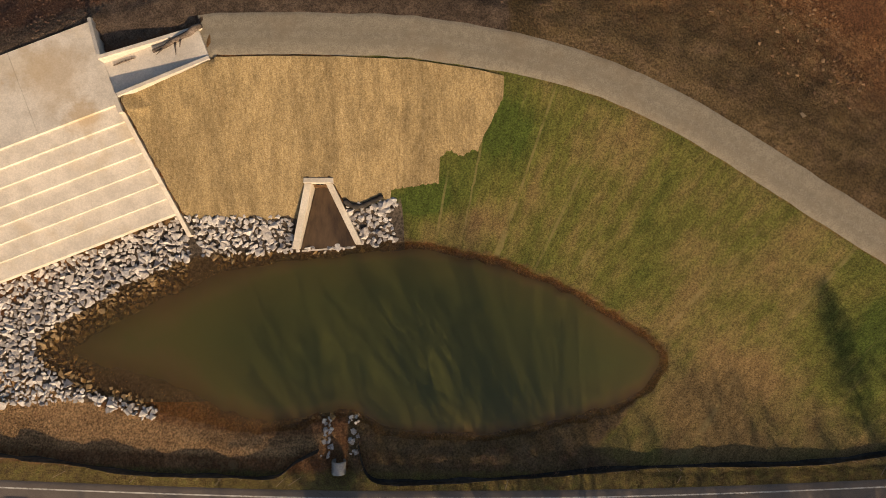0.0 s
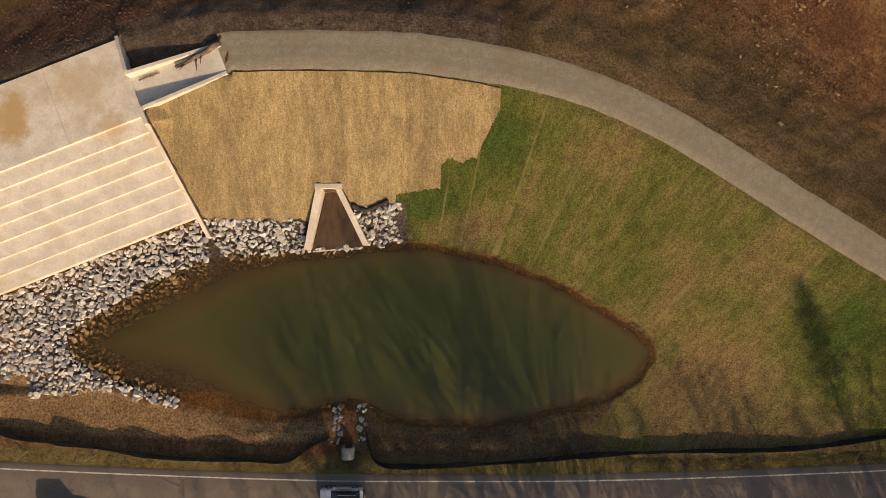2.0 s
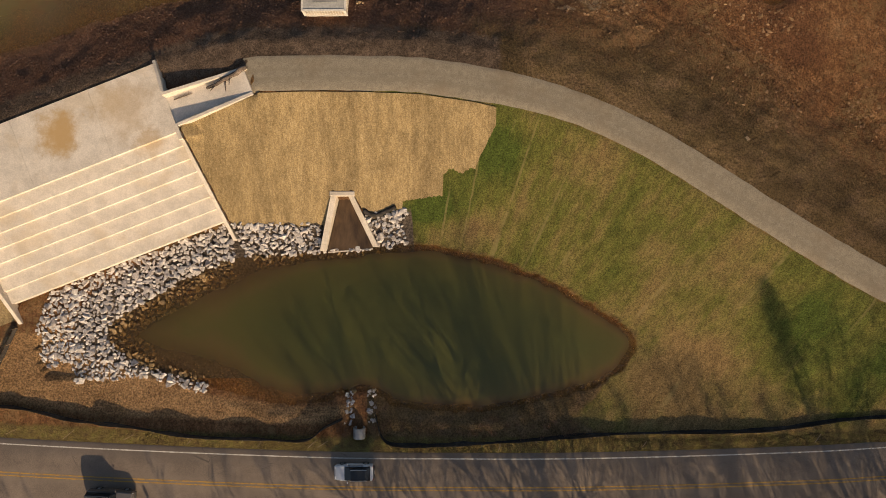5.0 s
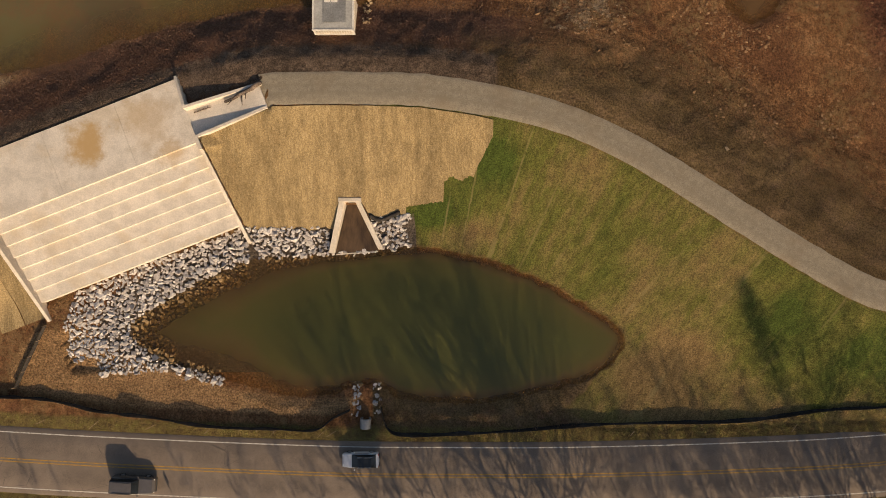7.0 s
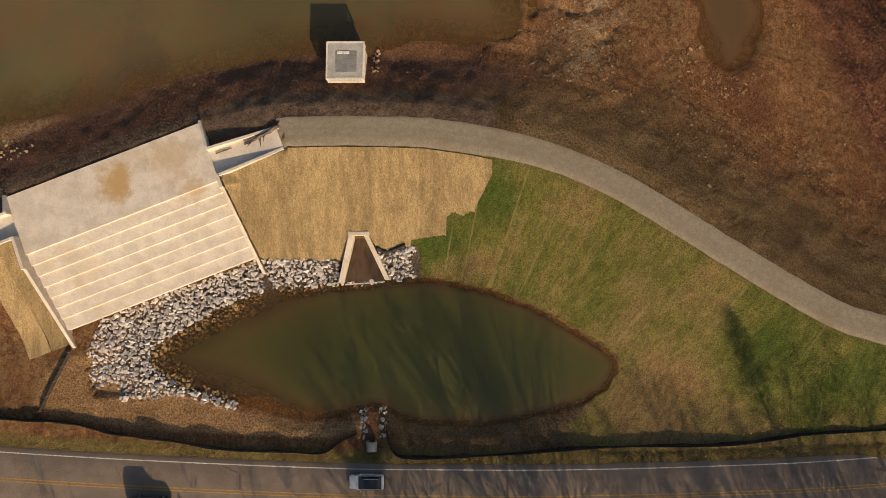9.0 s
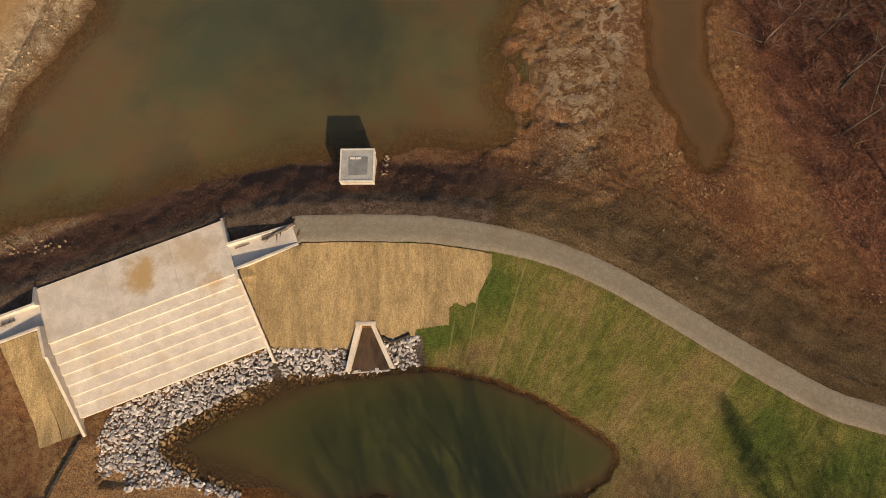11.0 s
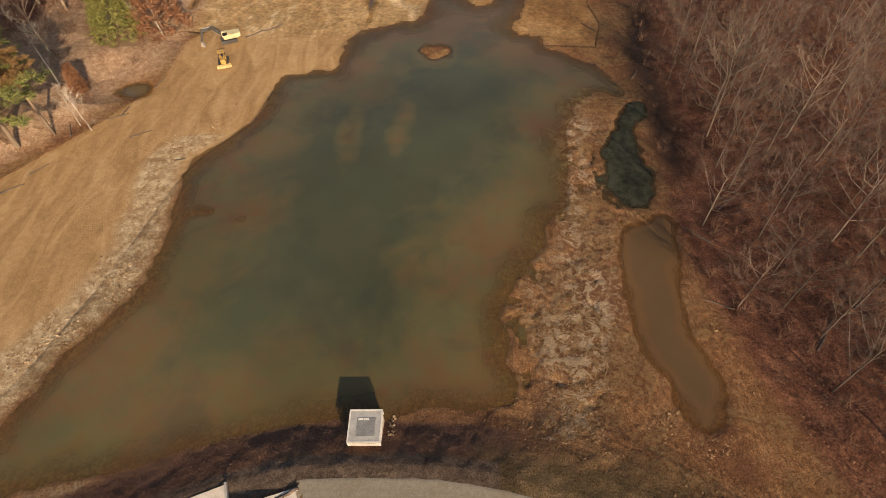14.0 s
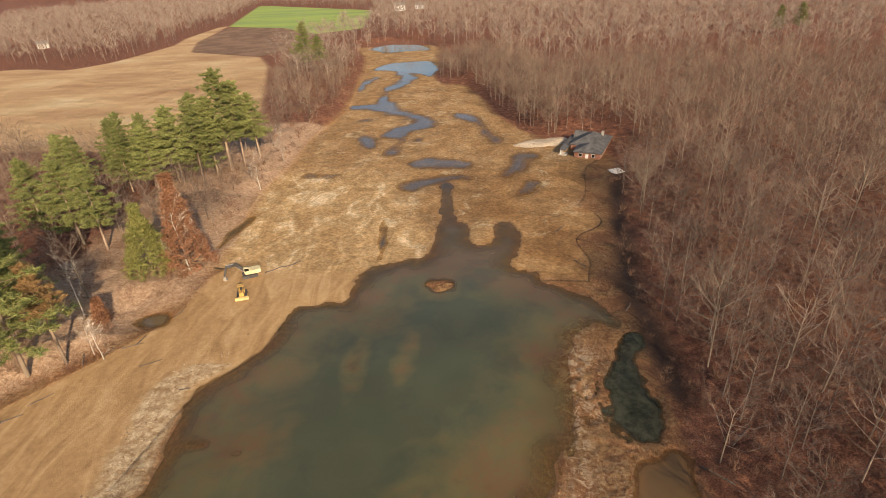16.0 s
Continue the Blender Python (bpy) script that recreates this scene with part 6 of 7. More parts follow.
def build_far_woods():
    rng = np.random.RandomState(5)
    mid = [crown_tree(300 + i, 20 + i % 3 * 2) for i in range(6)]
    far = [far_tree(330 + i, 21 + i % 3 * 3) for i in range(6)]

    def open_ground(x, y):
        """True where the far woods leave a gap."""
        gap = np.hypot(x - 63, y - 246) < 21
        gap |= (area_distance(x, y, FAR_POOLS[0]) < 5) | (area_distance(x, y, FAR_POOLS[1]) < 4) | ((y > 440) & (y < 600) & (x < -15) & (x > -85))
        gap |= ((x > 50) & (x < 84) & (y > 208) & (y < 240))
        for k, loop in FIELDS.items():
            gap |= area_distance(x, y, loop) < 6
        return gap
    spots = [(a, b, c - 0.2, rng.uniform(0.72, 1.12), rng.uniform(0, 6.28), rng.randint(6)) for (a, b), c in zip(NEAR_EAST, standing(*np.array(NEAR_EAST).reshape(-1, 2).T))]
    x, y, r = scatter(40, 330, -10, 430, 9.0, 43)
    e = -line_distance(x, y, EAST_WOOD)[0]
    keep = (e > 2) & ~((e < 62) & (y < 205)) & ~open_ground(x, y) & (r.rand(x.size) < np.clip(1.25 - np.hypot(x, y - 50) / 600, 0.3, 1))
    x, y = x[keep], y[keep]
    spots += [(a, b, c - 0.2, r.uniform(0.7, 1.15), r.uniform(0, 6.28), r.randint(6)) for a, b, c in zip(x, y, standing(x, y))]
    x, y, r = scatter(-50, 60, 255, 500, 8.0, 44)
    e = -line_distance(x, y, EAST_WOOD)[0]
    keep = (e > 2) & ~open_ground(x, y)
    x, y = x[keep], y[keep]
    spots += [(a, b, c - 0.2, r.uniform(0.6, 1.0), r.uniform(0, 6.28), r.randint(6)) for a, b, c in zip(x, y, standing(x, y))]
    x, y, r = scatter(-320, -70, 90, 520, 8.5, 45)
    w = line_distance(x, y, WEST_WOOD)[0]
    keep = (w > 2) & ~((w < 34) & (y < 300)) & ~open_ground(x, y) & ((w < 60) | (y < 290))
    x, y = x[keep], y[keep]
    spots += [(a, b, c - 0.2, r.uniform(0.4, 0.85), r.uniform(0, 6.28), r.randint(6)) for a, b, c in zip(x, y, standing(x, y))]
    merged(spots, mid, "woodland", "bare brown winter woodland on the valley sides", M_BARK, M_TWIG)
    spots = []
    x, y, r = scatter(-900, 800, 400, 1500, 15.0, 46)
    e = -line_distance(x, y, EAST_WOOD)[0]
    w = line_distance(x, y, WEST_WOOD)[0]
    keep = np.where(y < 560, ((e > 2) & (x > 40)) | ((w > 2) & (w < 70)) | (x < -480), True) & ~open_ground(x, y) & ~((y < 500) & (x > -50) & (x < 330) & (y < 430))
    keep &= ~((x < -380) & (y < 560)) & (np.abs(x - 60) < y * 0.95 + 60)
    x, y = x[keep], y[keep]
    spots += [(a, b, c - 0.2, r.uniform(0.75, 1.15), r.uniform(0, 6.28), r.randint(6)) for a, b, c in zip(x, y, standing(x, y))]
    # paler bark and twigs paint the distance haze
    merged(spots, far, "distant_woodland", "distant bare brown winter woodland", M_HAZED_TWIG, M_HAZED_TWIG)
    # undergrowth
    brush = [bush(360 + i) for i in range(3)]
    spots = []
    x, y, r = scatter(36, 110, 10, 260, 3.6, 47)
    e = -line_distance(x, y, EAST_WOOD)[0]
    keep = (e > -1.0) & (e < 45) & (np.hypot(x - 63, y - 243) > 16) & (r.rand(x.size) < 0.6) & (area_distance(x, y, WEEDY) > 1) & (area_distance(x, y, CHANNEL) > 2)
    x, y = x[keep], y[keep]
    spots += [(a, b, c - 0.05, r.uniform(0.5, 1.4), r.uniform(0, 6.28), r.randint(3)) for a, b, c in zip(x, y, standing(x, y))]
    x, y, r = scatter(-160, -60, 50, 480, 3.6, 48)
    w = line_distance(x, y, WEST_WOOD)[0]
    keep = (w > -1.5) & (w < 40) & (r.rand(x.size) < 0.34)
    for p in SIDE_POOLS:
        keep &= area_distance(x, y, p) > 1.5
    x, y = x[keep], y[keep]
    spots += [(a, b, c - 0.05, r.uniform(0.5, 1.7), r.uniform(0, 6.28), r.randint(3)) for a, b, c in zip(x, y, standing(x, y))]
    merged(spots, brush, "undergrowth", "leafless brown undergrowth at the edge of the woods", M_BARK, M_BRUSH)
    # low dead brush round the culvert and along the foot of the silt fence
    r = np.random.RandomState(49)
    x = np.r_[r.uniform(-13.5, -11.0, 16), r.uniform(-8.6, -6.2, 14), r.uniform(-12, 16, 60)]
    y = np.r_[r.uniform(-21.6, -18.6, 16), r.uniform(-21.2, -17.2, 14), r.uniform(-20.6, -18.6, 60)]
    far_off = np.hypot((x + 9.7) / 1.6, (y + 18.6) / 3) > 1
    x, y = x[far_off], y[far_off]
    merged([(a, b, c - 0.03, r.uniform(0.12, 0.36), r.uniform(0, 6.28), r.randint(3)) for a, b, c in zip(x, y, standing(x, y))], brush, "bank_brush", "low dead brown brush on the roadside bank", M_BARK, M_BRUSH)


build_woods()
build_far_woods()


def build_evergreens():
    kinds = [tree_object("pine_tree", pine(500 + i, 26, low=lo, wide=wd, rows=rw), "tall green white pine with a bare lower trunk", "pine tree", "pines on the west bank", M_PINE_BARK, M_PINE, "needles")
             for i, (lo, wd, rw) in enumerate(((0.3, 0.25, 13), (0.42, 0.235, 12), (0.2, 0.275, 14)))]
    rng = random.Random(9)
    spots = [(-97.5, 92.5, 1.36, 2), (-106, 106.5, 1.05, 2), (-116, 117, 1.05, 1), (-150, 196, 0.85, 1), (-143, 193, 0.86, 0), (-150, 236, 0.8, 0), (-122, 205, 0.92, 0),
             (-115, 211, 0.95, 1), (-110, 205, 1.1, 0), (-104, 209, 1.08, 2), (-97, 222, 1.45, 0), (-93, 228, 1.25, 1), (-101, 217, 1.1, 1), (-121, 462, 1.3, 2), (-108, 461, 0.95, 0), (-127, 470, 0.7, 1),
             (-129, 200, 0.8, 2), (-121, 154, 1.0, 2), (-111, 150, 0.95, 0), (-135, 158, 0.95, 2), (330, 560, 1.0, 0), (318, 575, 0.9, 2)]
    spots += [(-126, 212, 0.95, 0), (-135, 206, 0.95, 2), (-118, 200, 0.9, 2), (-108, 222, 1.15, 2), (-104, 100, 0.9, 1), (-90, 240, 1.0, 0)]
    for x, y, s, k in spots:
        s *= 1.12
        plant(kinds[k], x, y, rng.uniform(0, 6.28), s)
    slim = tree_object("pine_tree", pine(505, 22.5, low=0.72, wide=0.07, rows=6, clump=7), "slim green pine beyond the road", "pine tree", "pines beyond the road", M_PINE_BARK, M_PINE, "needles")
    for x, y, s in ((51.8, -44, 1.0), (67, -45, 0.85)):
        plant(slim, x, y, rng.uniform(0, 6.28), s)
    gold = tree_object("pine_tree", pine(510, 27, low=0.5, wide=0.16, rows=10), "tall pine with a browning orange crown", "pine tree", "", M_PINE_BARK, M_ORANGE, "needles")
    plant(gold, -92, 97.5, 0.4, 1.0)
    lime = tree_object("cedar_tree", cedar(520, 19, 0.44, 0.06, 1.4), "yellow-green dense conical evergreen at the wood edge", "tree", "", M_PINE_BARK, M_YELLOW_PINE, "foliage")
    plant(lime, -89.5, 136, 0.0, 1.0)
    rust = tree_object("rust_tree", cedar(521, 25, 0.33, 0.02, 1.6), "tree with dense rust-brown dead foliage", "tree", "", M_PINE_BARK, M_RUST, "foliage")
    plant(rust, -80.5, 140.5, 0.0, 1.02)
    small = tree_object("rust_tree", cedar(522, 8, 0.26, 0.2), "small tree with dull rust-brown leaves", "tree", "", M_PINE_BARK, M_RUST, "foliage")
    plant(small, -91, 112, 0.0, 0.9)
    # pale sycamores at the bank
    m = bark_material("pale_sycamore_bark", (0.34, 0.28, 0.22), (0.66, 0.60, 0.52))
    for x, y, h, sd in ((-84, 99, 12, 601), (-87.5, 101, 11, 602), (-97, 114, 17, 603), (-79, 137, 23, 604), (-78, 235, 17, 605), (-79.5, 205, 18, 606)):
        t = tree_object("sycamore_tree", bare_tree(sd, h, limbs=8, subs=5, twigs=7, spread=0.36, start=0.2), "bare pale-barked sycamore at the edge of the bank", "tree", "pale trees at the bank", m, m)
        plant(t, x, y, sd * 1.3, 1.0)


build_evergreens()

# ---- vehicles ----
def paint(name, color, rough=0.3, metal=0.0):
    n = Nodes(name, rough, 0.5, metal)
    n.b.inputs["Coat Weight"].default_value = 0.6
    return n.done(n.vary(color, n.noise(2.0, 3), 0.05))


M_TYRE = plain("black_rubber", (0.02, 0.02, 0.02), 0.85)
M_RIM = plain("alloy", (0.45, 0.45, 0.45), 0.35, 0.5, 0.9)
M_GLASS = Nodes("dark_car_glass", 0.05, 0.6).done((0.012, 0.014, 0.016))
M_TRIM = plain("black_trim", (0.025, 0.025, 0.027), 0.5)
M_LAMP = plain("clear_lamp", (0.7, 0.7, 0.68), 0.2, 0.6)
M_TAIL = plain("red_lamp", (0.35, 0.02, 0.015), 0.25, 0.6)


def loft(sections):
    """A closed body from cross sections: lists of points, the same count each."""
    bm = bmesh.new()
    rings = [[bm.verts.new(p) for p in s] for s in sections]
    for a, b in zip(rings[:-1], rings[1:]):
        for i in range(len(a)):
            bm.faces.new((a[i], a[(i + 1) % len(a)], b[(i + 1) % len(a)], b[i]))
    bm.faces.new(rings[0][::-1])
    bm.faces.new(rings[-1])
    bmesh.ops.recalc_face_normals(bm, faces=bm.faces)
    return bm


def hoop(x, half, z0, z1, edge=0.12):
    """A rounded box section across a car at x."""
    e = min(edge, (z1 - z0) * 0.45)
    return [(x, -half, z0), (x, half, z0), (x, half + 0.02, (z0 + z1) / 2), (x, half - e * 0.35, z1 - e * 0.4), (x, half - e, z1), (x, -half + e, z1), (x, -half + e * 0.35, z1 - e * 0.4), (x, -half - 0.02, (z0 + z1) / 2)]


def build_car(name, at, turn, length, half, roof_z, belt, body_mat, label, category, boxy, rack):
    """Length along local x; the nose points to +x."""
    top = group_at(name, at, label, category, turn=turn)
    L = length / 2
    nose = 0.72 if boxy else 0.62
    body = part("body", loft([hoop(-L, half * 0.88, 0.45, belt * 0.93), hoop(-L + 0.12, half * 0.97, 0.32, belt), hoop(-L * 0.5, half, 0.28, belt + 0.02), hoop(L * 0.28, half, 0.28, belt),
                              hoop(L * 0.62, half * 0.98, 0.28, belt * 0.97), hoop(L - 0.2, half * 0.92, 0.32, belt * (0.93 if boxy else 0.82)), hoop(L, half * 0.78, 0.42, belt * nose)]), body_mat, top, smooth=False)
    back = -L + (0.15 if boxy else 0.3)
    part("cabin", loft([hoop(back, half * 0.86, belt - 0.05, belt + 0.12, 0.1), hoop(back + (0.12 if boxy else 0.5), half * 0.83, belt - 0.05, roof_z - 0.04, 0.18), hoop(-L * 0.1, half * 0.82, belt - 0.05, roof_z, 0.2),
                        hoop(L * (0.14 if boxy else 0.1), half * 0.8, belt - 0.05, roof_z - 0.05, 0.2), hoop(L * (0.32 if boxy else 0.45), half * 0.84, belt - 0.05, belt + 0.06, 0.1)]), M_GLASS, top, "dark tinted window band")
    part("roof", loft([hoop(back + (0.18 if boxy else 0.6), half * 0.74, roof_z - 0.06, roof_z + 0.025, 0.06), hoop(-L * 0.1, half * 0.76, roof_z - 0.05, roof_z + 0.05, 0.06), hoop(L * (0.12 if boxy else 0.06), half * 0.72, roof_z - 0.08, roof_z + 0.015, 0.06)]),
         body_mat if boxy else M_GLASS, top)
    if rack:
        for s in (-1, 1):
            part("roof_rail", box_bm(length * 0.42, 0.05, 0.06, (-L * 0.3, s * half * 0.66, roof_z + 0.09), bevel=0.015), rack, top)
    for sx in (-0.6, 0.6):
        for s in (-1, 1):
            tyre = part("wheel", tube_bm((sx * L, s * (half - 0.2), 0.34), (sx * L, s * (half + 0.02), 0.34), 0.34, sides=18), M_TYRE, top, "black rubber tyre")
            part("rim", tube_bm((sx * L, s * (half + 0.01), 0.34), (sx * L, s * (half + 0.035), 0.34), 0.22, 0.2, 12), M_RIM, tyre, "silver alloy rim")
    for s in (-1, 1):
        part("headlight", box_bm(0.1, 0.34, 0.16, (L - 0.1, s * half * 0.66, belt * 0.72), bevel=0.03), M_LAMP, top)
        part("tail_light", box_bm(0.06, 0.2, 0.3, (-L + 0.02, s * half * 0.76, belt * 0.8), bevel=0.02), M_TAIL, top)
        part("mirror", box_bm(0.12, 0.22, 0.14, (L * 0.3, s * (half + 0.12), belt + 0.1), bevel=0.03), body_mat, top)
        part("side_glass_trim", box_bm(length * 0.4, 0.03, 0.05, (-L * 0.1, s * half * 0.95, belt + 0.02)), M_TRIM, top)
    part("bumper", box_bm(0.16, half * 1.7, 0.22, (L + 0.0, 0, 0.42), bevel=0.05), M_TRIM, top)
    part("bumper", box_bm(0.14, half * 1.7, 0.22, (-L - 0.02, 0, 0.45), bevel=0.05), M_TRIM, top)
    part("number_plate", box_bm(0.02, 0.3, 0.14, (-L - 0.1, 0, 0.62)), M_LAMP, top)
    return top


build_car("hatchback_car", (-10.15, -24.33, ROAD_Z + 0.04), 180.5, 4.3, 0.88, 1.47, 0.92, paint("silver_white_paint", (0.62, 0.62, 0.63), 0.25, 0.2),
          "silver-white hatchback car with a dark glass roof on the road", "car", False, M_RIM)
build_car("estate_wagon", (-36.95, -27.35, ROAD_Z + 0.03), -2.2, 5.1, 0.95, 1.86, 1.12, paint("dark_grey_paint", (0.13, 0.115, 0.105), 0.22, 0.3),
          "dark grey boxy off-road wagon with roof rails on the road", "car", True, M_TRIM)


# ---- roadside stakes ----
def build_stakes():
    rng = random.Random(31)
    first = None
    for i, x in enumerate((-48.3, -42.0, -35.2, -28.3, -20.5, -13.6, -14.8, 6.0, 22.0, 41.0)):
        rd = float(np.interp(x, ROAD[:, 0], ROAD[:, 1])) + 4.9
        z = height(x, rd)
        m = Matrix.LocRotScale((x, rd, z + 0.25), Euler((rng.uniform(0.7, 1.2), 0, rng.uniform(-1.2, -0.5))), None)
        if first is None:
            first = tagged(part("marker_stake", box_bm(0.06, 0.06, 1.5, bevel=0.01), M_WOOD_STAKE), "pale wooden survey stake leaning in roadside weeds", "stake", "survey stakes on the verge")
            first.matrix_world = m
        else:
            copy_thing(first, m)


build_stakes()


def build_road_sign():
    x, y = -31.8, -30.8
    top = group_at("road_sign", (x, y, height(x, y) - 0.2), "narrow steel road sign on a post beside the road", "sign")
    part("post", box_bm(0.07, 0.05, 2.7, (0, 0, 1.35)), M_GALVANISED, top)
    part("panel", soften(box_bm(0.03, 0.75, 0.75, (0.05, 0, 2.3)), 0.01), M_PALE_STEEL, top)


build_road_sign()


# ---- earth movers on the west flat ----
M_YELLOW = plain("worn_yellow_paint", (0.55, 0.33, 0.09), 0.5, 0.4, 0.0, 2.0, 0.15)
M_CREAM = plain("pale_yellow_paint", (0.66, 0.56, 0.32), 0.5, 0.4, 0.0, 2.0, 0.12)
M_STEEL = plain("dull_dark_steel", (0.09, 0.085, 0.08), 0.55, 0.4, 0.5, 3.0, 0.25)


def track_bm(length, high, wide, y):
    prof = []
    for k in range(8):
        a = math.pi / 2 + math.pi * k / 7
        prof.append((-length / 2 + high / 2 + math.cos(a) * high / 2, y, high / 2 + math.sin(a) * high / 2))
    for k in range(8):
        a = -math.pi / 2 + math.pi * k / 7
        prof.append((length / 2 - high / 2 + math.cos(a) * high / 2, y, high / 2 + math.sin(a) * high / 2))
    return prism_bm(prof, (0, wide, 0))


def arm_bm(points, half, wide):
    bm = bmesh.new()
    for (x0, z0, t0), (x1, z1, t1) in zip(points[:-1], points[1:]):
        d = Vector((x1 - x0, 0, z1 - z0)).normalized()
        n = Vector((-d.z, 0, d.x))
        a, b = Vector((x0, -wide, z0)), Vector((x1, -wide, z1))
        prism_bm([a - n * t0, b - n * t1, b + n * t1, a + n * t0], (0, 2 * wide, 0), bm)
    return bm


def build_excavator():
    at = (-61.4, 136.9, height(-61.4, 136.9))
    top = group_at("excavator", at, "pale yellow tracked excavator with its boom reaching down", "excavator", turn=202)
    for y in (-1.5, 0.9):
        part("track", track_bm(4.4, 1.0, 0.6, y), M_STEEL, top)
    part("turntable", tube_bm((0, 0, 0.8), (0, 0, 1.15), 0.9, sides=18), M_STEEL, top)
    house_body = part("body", soften(box_bm(3.9, 2.7, 1.2, (-0.75, 0, 1.8)), 0.12), M_CREAM, top)
    part("counterweight", soften(box_bm(0.8, 2.7, 1.1, (-2.9, 0, 1.85)), 0.2), M_CREAM, top)
    cab = part("cab", soften(box_bm(1.6, 1.05, 1.6, (0.6, 0.8, 2.6)), 0.1), M_CREAM, top)
    part("window", box_bm(1.3, 1.09, 0.9, (0.6, 0.8, 2.85)), M_GLASS, cab)
    part("windscreen", box_bm(0.06, 0.85, 1.1, (1.4, 0.8, 2.75)), M_GLASS, cab)
    part("boom", arm_bm([(0.8, 1.7, 0.3), (3.2, 4.6, 0.42), (6.2, 4.3, 0.26)], 0, 0.24), M_STEEL, top, "dark steel boom")
    part("stick", arm_bm([(5.9, 4.7, 0.28), (7.0, 1.5, 0.2)], 0, 0.19), M_STEEL, top)
    part("ram", tube_bm((1.2, 0, 1.6), (3.3, 0, 3.9), 0.12), M_GALVANISED, top)
    part("ram", tube_bm((3.6, 0, 5.0), (5.9, 0, 4.9), 0.11), M_GALVANISED, top)
    part("bucket", prism_bm([(6.6, -0.65, 1.6), (7.3, -0.65, 1.5), (7.5, -0.65, 0.6), (6.9, -0.65, 0.12), (6.2, -0.65, 0.45), (6.7, -0.65, 0.75)], (0, 1.3, 0)), plain("worn_bucket_steel", (0.38, 0.33, 0.27), 0.5, 0.4, 0.3), top, "worn pale steel bucket")


def build_bulldozer():
    at = (-59.9, 125.8, height(-59.9, 125.8))
    top = group_at("bulldozer", at, "yellow tracked bulldozer parked on tan earth", "bulldozer", turn=-72)
    for y in (-1.35, 0.8):
        part("track", track_bm(3.6, 1.05, 0.55, y), M_STEEL, top)
    part("body", soften(box_bm(2.1, 1.25, 1.1, (0.85, 0, 1.35)), 0.1), M_YELLOW, top)
    part("rear_body", soften(box_bm(1.3, 1.7, 0.9, (-0.9, 0, 1.3)), 0.1), M_YELLOW, top)
    for sx in (-1.4, 0.0):
        for s in (-0.75, 0.75):
            part("roof_post", box_bm(0.1, 0.1, 1.3, (sx, s, 2.3)), M_TRIM, top)
    part("canopy", soften(box_bm(1.75, 1.85, 0.14, (-0.7, 0, 2.98)), 0.05), M_YELLOW, top)
    part("seat", soften(box_bm(0.5, 0.6, 0.7, (-0.7, 0, 1.95)), 0.06), M_TRIM, top)
    part("exhaust", tube_bm((1.1, 0.2, 1.9), (1.1, 0.2, 2.8), 0.07), M_STEEL, top)
    part("blade", prism_bm([(2.5, -1.8, 0.1), (2.75, -1.8, 0.15), (2.62, -1.8, 0.7), (2.75, -1.8, 1.25), (2.6, -1.8, 1.25), (2.45, -1.8, 0.7)], (0, 3.6, 0)), plain("worn_blade_yellow", (0.55, 0.40, 0.18), 0.45, 0.4, 0.2), top, "worn yellow blade")
    for s in (-1.45, 1.4):
        part("push_arm", box_bm(2.6, 0.14, 0.2, (1.2, s, 0.55)), M_YELLOW, top)
    part("ripper", box_bm(0.25, 1.5, 0.5, (-1.95, 0, 0.8), bevel=0.04), M_STEEL, top)


build_excavator()
build_bulldozer()


def build_ditch_hose():
    pts = [(-57.5, 138.5), (-55.5, 139.6), (-53.5, 141.5), (-51, 142.4), (-48.4, 145)]
    line = resample(spline(pts), 0.6)
    bm = bmesh.new()
    for a, b in zip(line[:-1], line[1:]):
        tube_bm((a[0], a[1], height(*a) + 0.12), (b[0], b[1], height(*b) + 0.12), 0.16, sides=6, bm=bm)
    tagged(part("dark_branch", bm, M_DRIFTWOOD), "long dark branch lying on the mud behind the excavator", "branch")


build_ditch_hose()


# ---- house in the woods ----
def hip_roof(x0, x1, y0, y1, z, rise, over=0.5, inset=0.5):
    x0, x1, y0, y1 = x0 - over, x1 + over, y0 - over, y1 + over
    bm = bmesh.new()
    w, d = x1 - x0, y1 - y0
    if w > d:
        r = [(x0 + d * inset, (y0 + y1) / 2, z + rise), (x1 - d * inset, (y0 + y1) / 2, z + rise)]
        order = ((0, 1, 5, 4), (1, 2, 5), (2, 3, 4, 5), (3, 0, 4))
    else:
        r = [((x0 + x1) / 2, y0 + w * inset, z + rise), ((x0 + x1) / 2, y1 - w * inset, z + rise)]
        order = ((0, 1, 4), (1, 2, 5, 4), (2, 3, 5), (3, 0, 4, 5))
    base = [(x0, y0, z), (x1, y0, z), (x1, y1, z), (x0, y1, z)]
    v = [bm.verts.new(p) for p in base + r]
    for f in order:
        bm.faces.new([v[i] for i in f])
    lo = [bm.verts.new((p[0], p[1], p[2] - 0.25)) for p in base]
    for i in range(4):
        bm.faces.new((v[i], lo[i], lo[(i + 1) % 4], v[(i + 1) % 4]))
    bm.faces.new(lo)
    bmesh.ops.recalc_face_normals(bm, faces=bm.faces)
    return bm


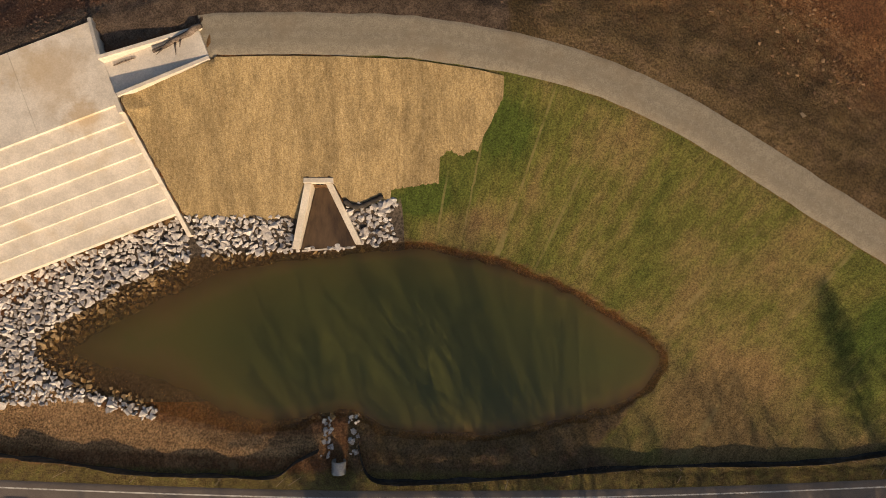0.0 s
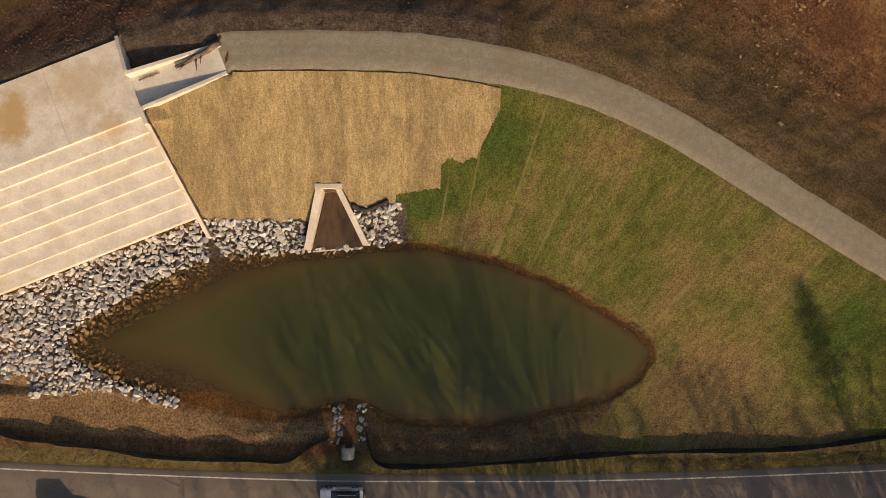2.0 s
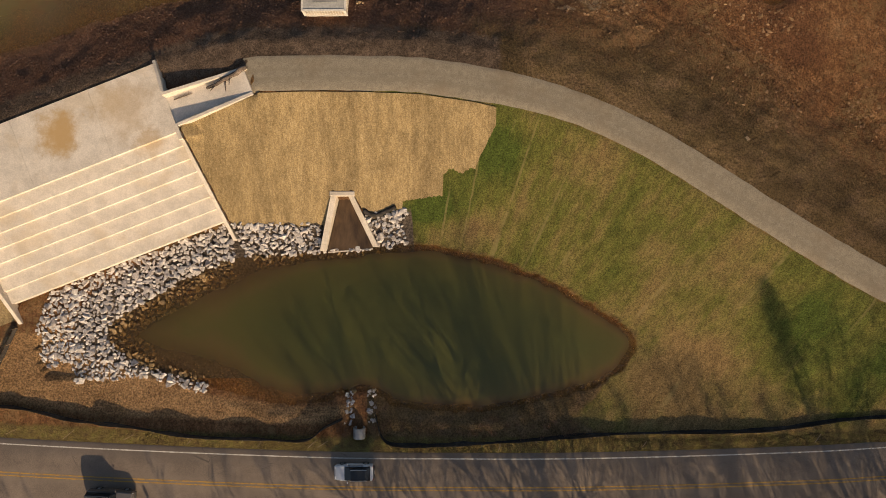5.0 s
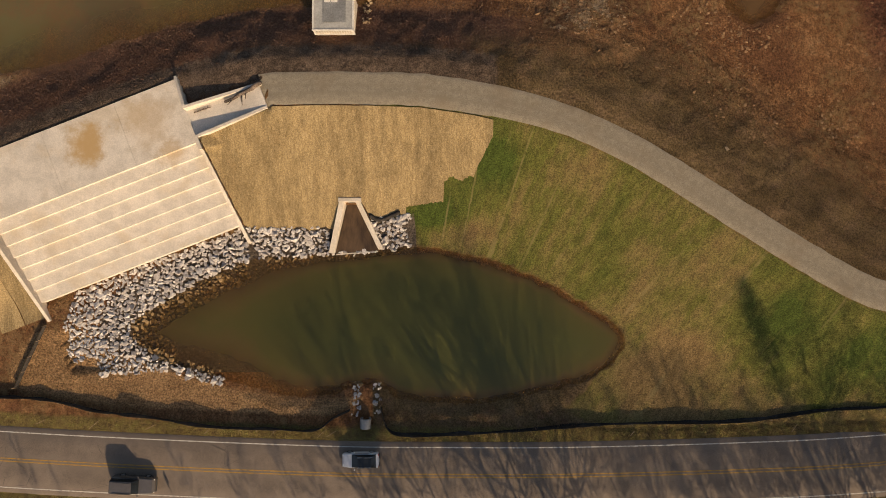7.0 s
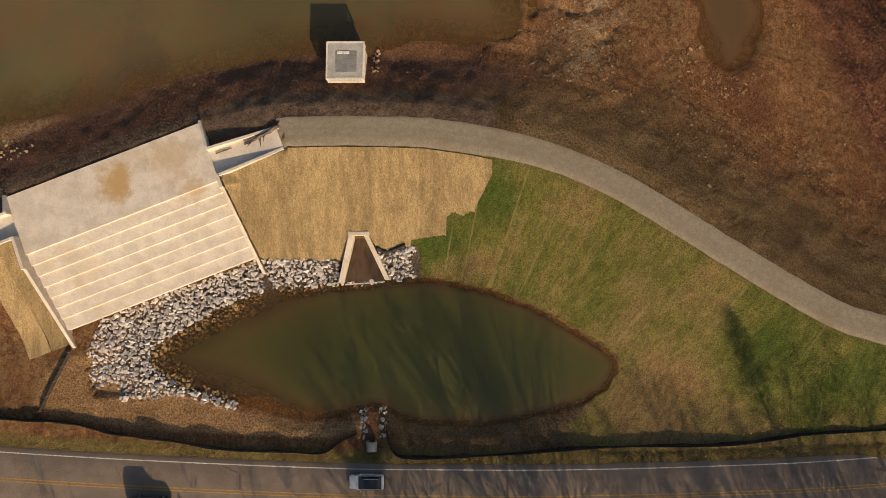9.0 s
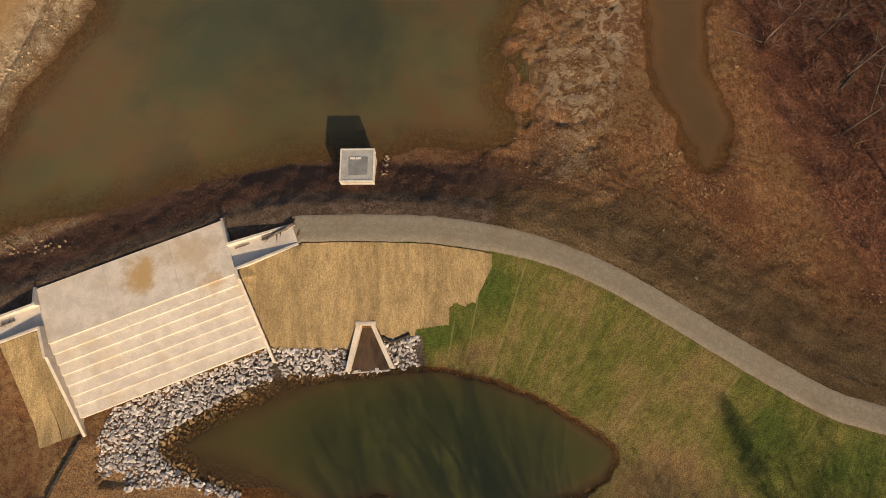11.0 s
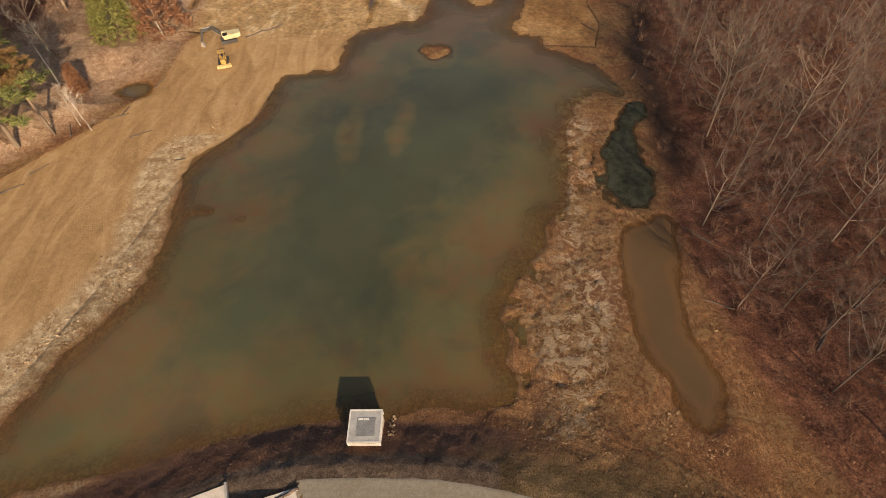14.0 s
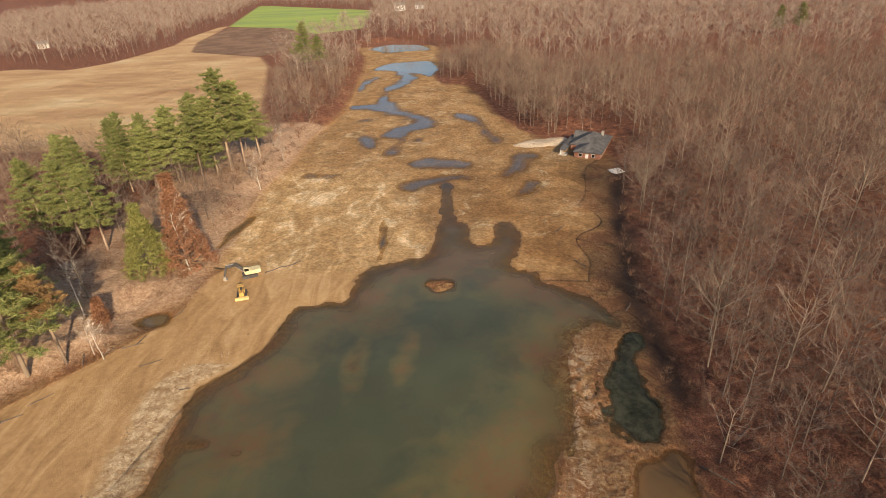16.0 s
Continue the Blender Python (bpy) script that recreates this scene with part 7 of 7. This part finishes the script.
def build_house():
    hz = height(60, 242)
    top = group_at("house", (62.5, 249, hz - 0.4), "single-storey brick house with dark hipped roofs and a white porch", "house", turn=-24)
    n = Nodes("red_brick", 0.85, 0.2)
    bk = n.add("ShaderNodeTexBrick")
    n.put(bk.inputs["Vector"], n.local())
    bk.inputs["Scale"].default_value = 1.0
    bk.inputs["Brick Width"].default_value, bk.inputs["Row Height"].default_value, bk.inputs["Mortar Size"].default_value = 0.22, 0.075, 0.01
    bk.inputs["Color1"].default_value, bk.inputs["Color2"].default_value, bk.inputs["Mortar"].default_value = (0.30, 0.13, 0.08, 1), (0.22, 0.09, 0.06, 1), (0.4, 0.36, 0.3, 1)
    brick = n.done(n.vary(bk.outputs[0], n.noise(0.6, 4), 0.15))
    shingle = plain("dark_grey_shingles", (0.10, 0.095, 0.092), 0.85, 0.2, 0.0, 3.0, 0.25)
    white = plain("white_trim_paint", (0.66, 0.63, 0.58), 0.6)
    part("wall", box_bm(12, 14, 3.4, (1, 2, 1.7)), brick, top)
    part("wall", box_bm(9, 8, 3.2, (2.5, -9.0, 1.6)), brick, top)
    part("roof", hip_roof(-5, 7, -5, 9, 3.4, 3.8), shingle, top)
    part("roof", hip_roof(-2, 7, -13, -4, 3.2, 2.6), shingle, top, "lower dark hipped roof")
    part("gable", prism_bm([(-5.9, 3.0, 3.2), (-5.9, 8.6, 3.2), (-5.9, 5.8, 6.2)], (4.5, 0, 0)), shingle, top)
    part("porch_roof", box_bm(2.4, 20, 0.2, (-6.4, -2.0, 2.95), tilt=Matrix.Rotation(0.12, 4, "Y")), shingle, top)
    for i in range(8):
        part("porch_column", box_bm(0.28, 0.28, 2.9, (-7.3, -11.2 + i * 2.65, 1.4)), white, top)
    part("porch_floor", box_bm(3.0, 20.5, 0.3, (-6.4, -2.0, 0.25)), M_CONCRETE, top)
    for y in (-11.6, -8.4, -3.0, 0.6, 4.2):
        x = -2.02 if y < -5 else -5.02
        win = part("window", box_bm(0.1, 1.2, 1.5, (x, y, 1.8)), white, top)
        part("pane", box_bm(0.06, 1.0, 1.3, (x - 0.04, y, 1.8)), M_GLASS, win)
    for x in (0.2, 4.6):
        win = part("window", box_bm(1.2, 0.1, 1.5, (x, -13.02, 1.8)), white, top)
        part("pane", box_bm(1.0, 0.06, 1.3, (x, -13.06, 1.8)), M_GLASS, win)
    part("door", box_bm(1.0, 0.1, 2.2, (2.4, -13.03, 1.2)), white, top, "pale door")
    part("chimney", box_bm(0.9, 0.9, 2.6, (4.5, 4.5, 5.9)), brick, top)
    top.scale = (1.28, 1.22, 1.02)
    # lumber and pale slabs by the house
    rng = random.Random(6)
    pile = group_at("board_stack", (67.5, 215.5, height(67.5, 215.5)), "stack of pale boards beside the house", "boards", turn=20)
    for k in range(9):
        part("board", box_bm(5.5, 0.45, 0.18, (rng.uniform(-0.5, 0.5), -2 + k * 0.5, 0.12 + 0.2 * (k % 3)), rng.uniform(-0.1, 0.1)), white, pile)


build_house()


def build_gravel_fan():
    """Pale gravel spread on the lake bed below the house."""
    loop = spline([(28.5, 257), (34, 252), (44, 252), (53, 256), (56, 264), (48, 266), (38, 263)], True)
    x, y = np.meshgrid(np.arange(27, 58, 0.8), np.arange(250, 268, 0.8))
    d = area_distance(x, y, loop) + grain(x, y, 3, 70) * 1.2
    z = standing(x, y) + np.clip(-d * 0.25, -0.3, 0.7)
    tagged(sheet("gravel_fan", x, y, z, d < 0.9, plain("pale_gravel", (0.47, 0.37, 0.26), 0.9, 0.2, 0, 1.5, 0.2)), "pale gravel heap spread at the edge of the lake bed", "gravel", kind="stuff")


build_gravel_fan()


# ---- driftwood and dead branches on the banks ----
def build_debris():
    rng = random.Random(14)
    spots = [(22, 176, 5, 0.3), (33, 160, 6, 0.9), (38, 137, 5, 2.2), (43, 114, 4, 1.0), (-74, 96, 5, 0.5), (-92, 84, 5, 0.8), (-96, 78, 6, 0.6), (-79, 104, 4, 1.4), (-82, 103, 5, 0.4),
             (-88, 97, 4, 2.0), (-75, 116, 4, 1.2), (47, 62, 6, 2.4), (50, 70, 7, 0.7), (46, 48, 5, 2.7), (56, 40, 7, 0.9), (-61, 88, 2.5, 0.2)]
    for i, (x, y, ln, a) in enumerate(spots):
        p, q = (x, y), (x + ln * math.cos(a), y + ln * math.sin(a))
        build_log("fallen_branch", (*p, height(*p) + 0.15), (*q, height(*q) + 0.25), rng.uniform(0.1, 0.2), "grey fallen branch lying on bare ground", 6, 80 + i)


build_debris()


# ---- far buildings ----
def build_far_house(x, y, s, turn, wall, label):
    top = group_at("farmhouse", (x, y, height(x, y) - 0.3), label, "house", "distant houses", turn=turn)
    m = plain("distant_siding", wall, 0.7)
    part("wall", box_bm(12 * s, 8 * s, 6 * s, (0, 0, 3 * s)), m, top)
    part("roof", prism_bm([(-6.5 * s, -4.6 * s, 5.8 * s), (-6.5 * s, 4.6 * s, 5.8 * s), (-6.5 * s, 0, 9.2 * s)], (13 * s, 0, 0)), plain("grey_roof", (0.2, 0.19, 0.18), 0.8), top)
    for i in (-3.6, 0, 3.6):
        for z in (1.9, 4.4):
            part("window", box_bm(1.1 * s, 0.08, 1.4 * s, (i * s, -4.03 * s, z * s)), M_GLASS, top)


build_far_house(-95, 1060, 1.6, 10, (0.72, 0.70, 0.66), "distant white farmhouse beyond the green field")
build_far_house(-60, 1080, 1.2, -20, (0.70, 0.68, 0.65), "distant white farm building beyond the green field")
build_far_house(-505, 700, 1.0, 30, (0.62, 0.58, 0.5), "distant pale house among bare trees")
build_far_house(-560, 690, 0.9, -15, (0.6, 0.56, 0.5), "distant pale house among bare trees")
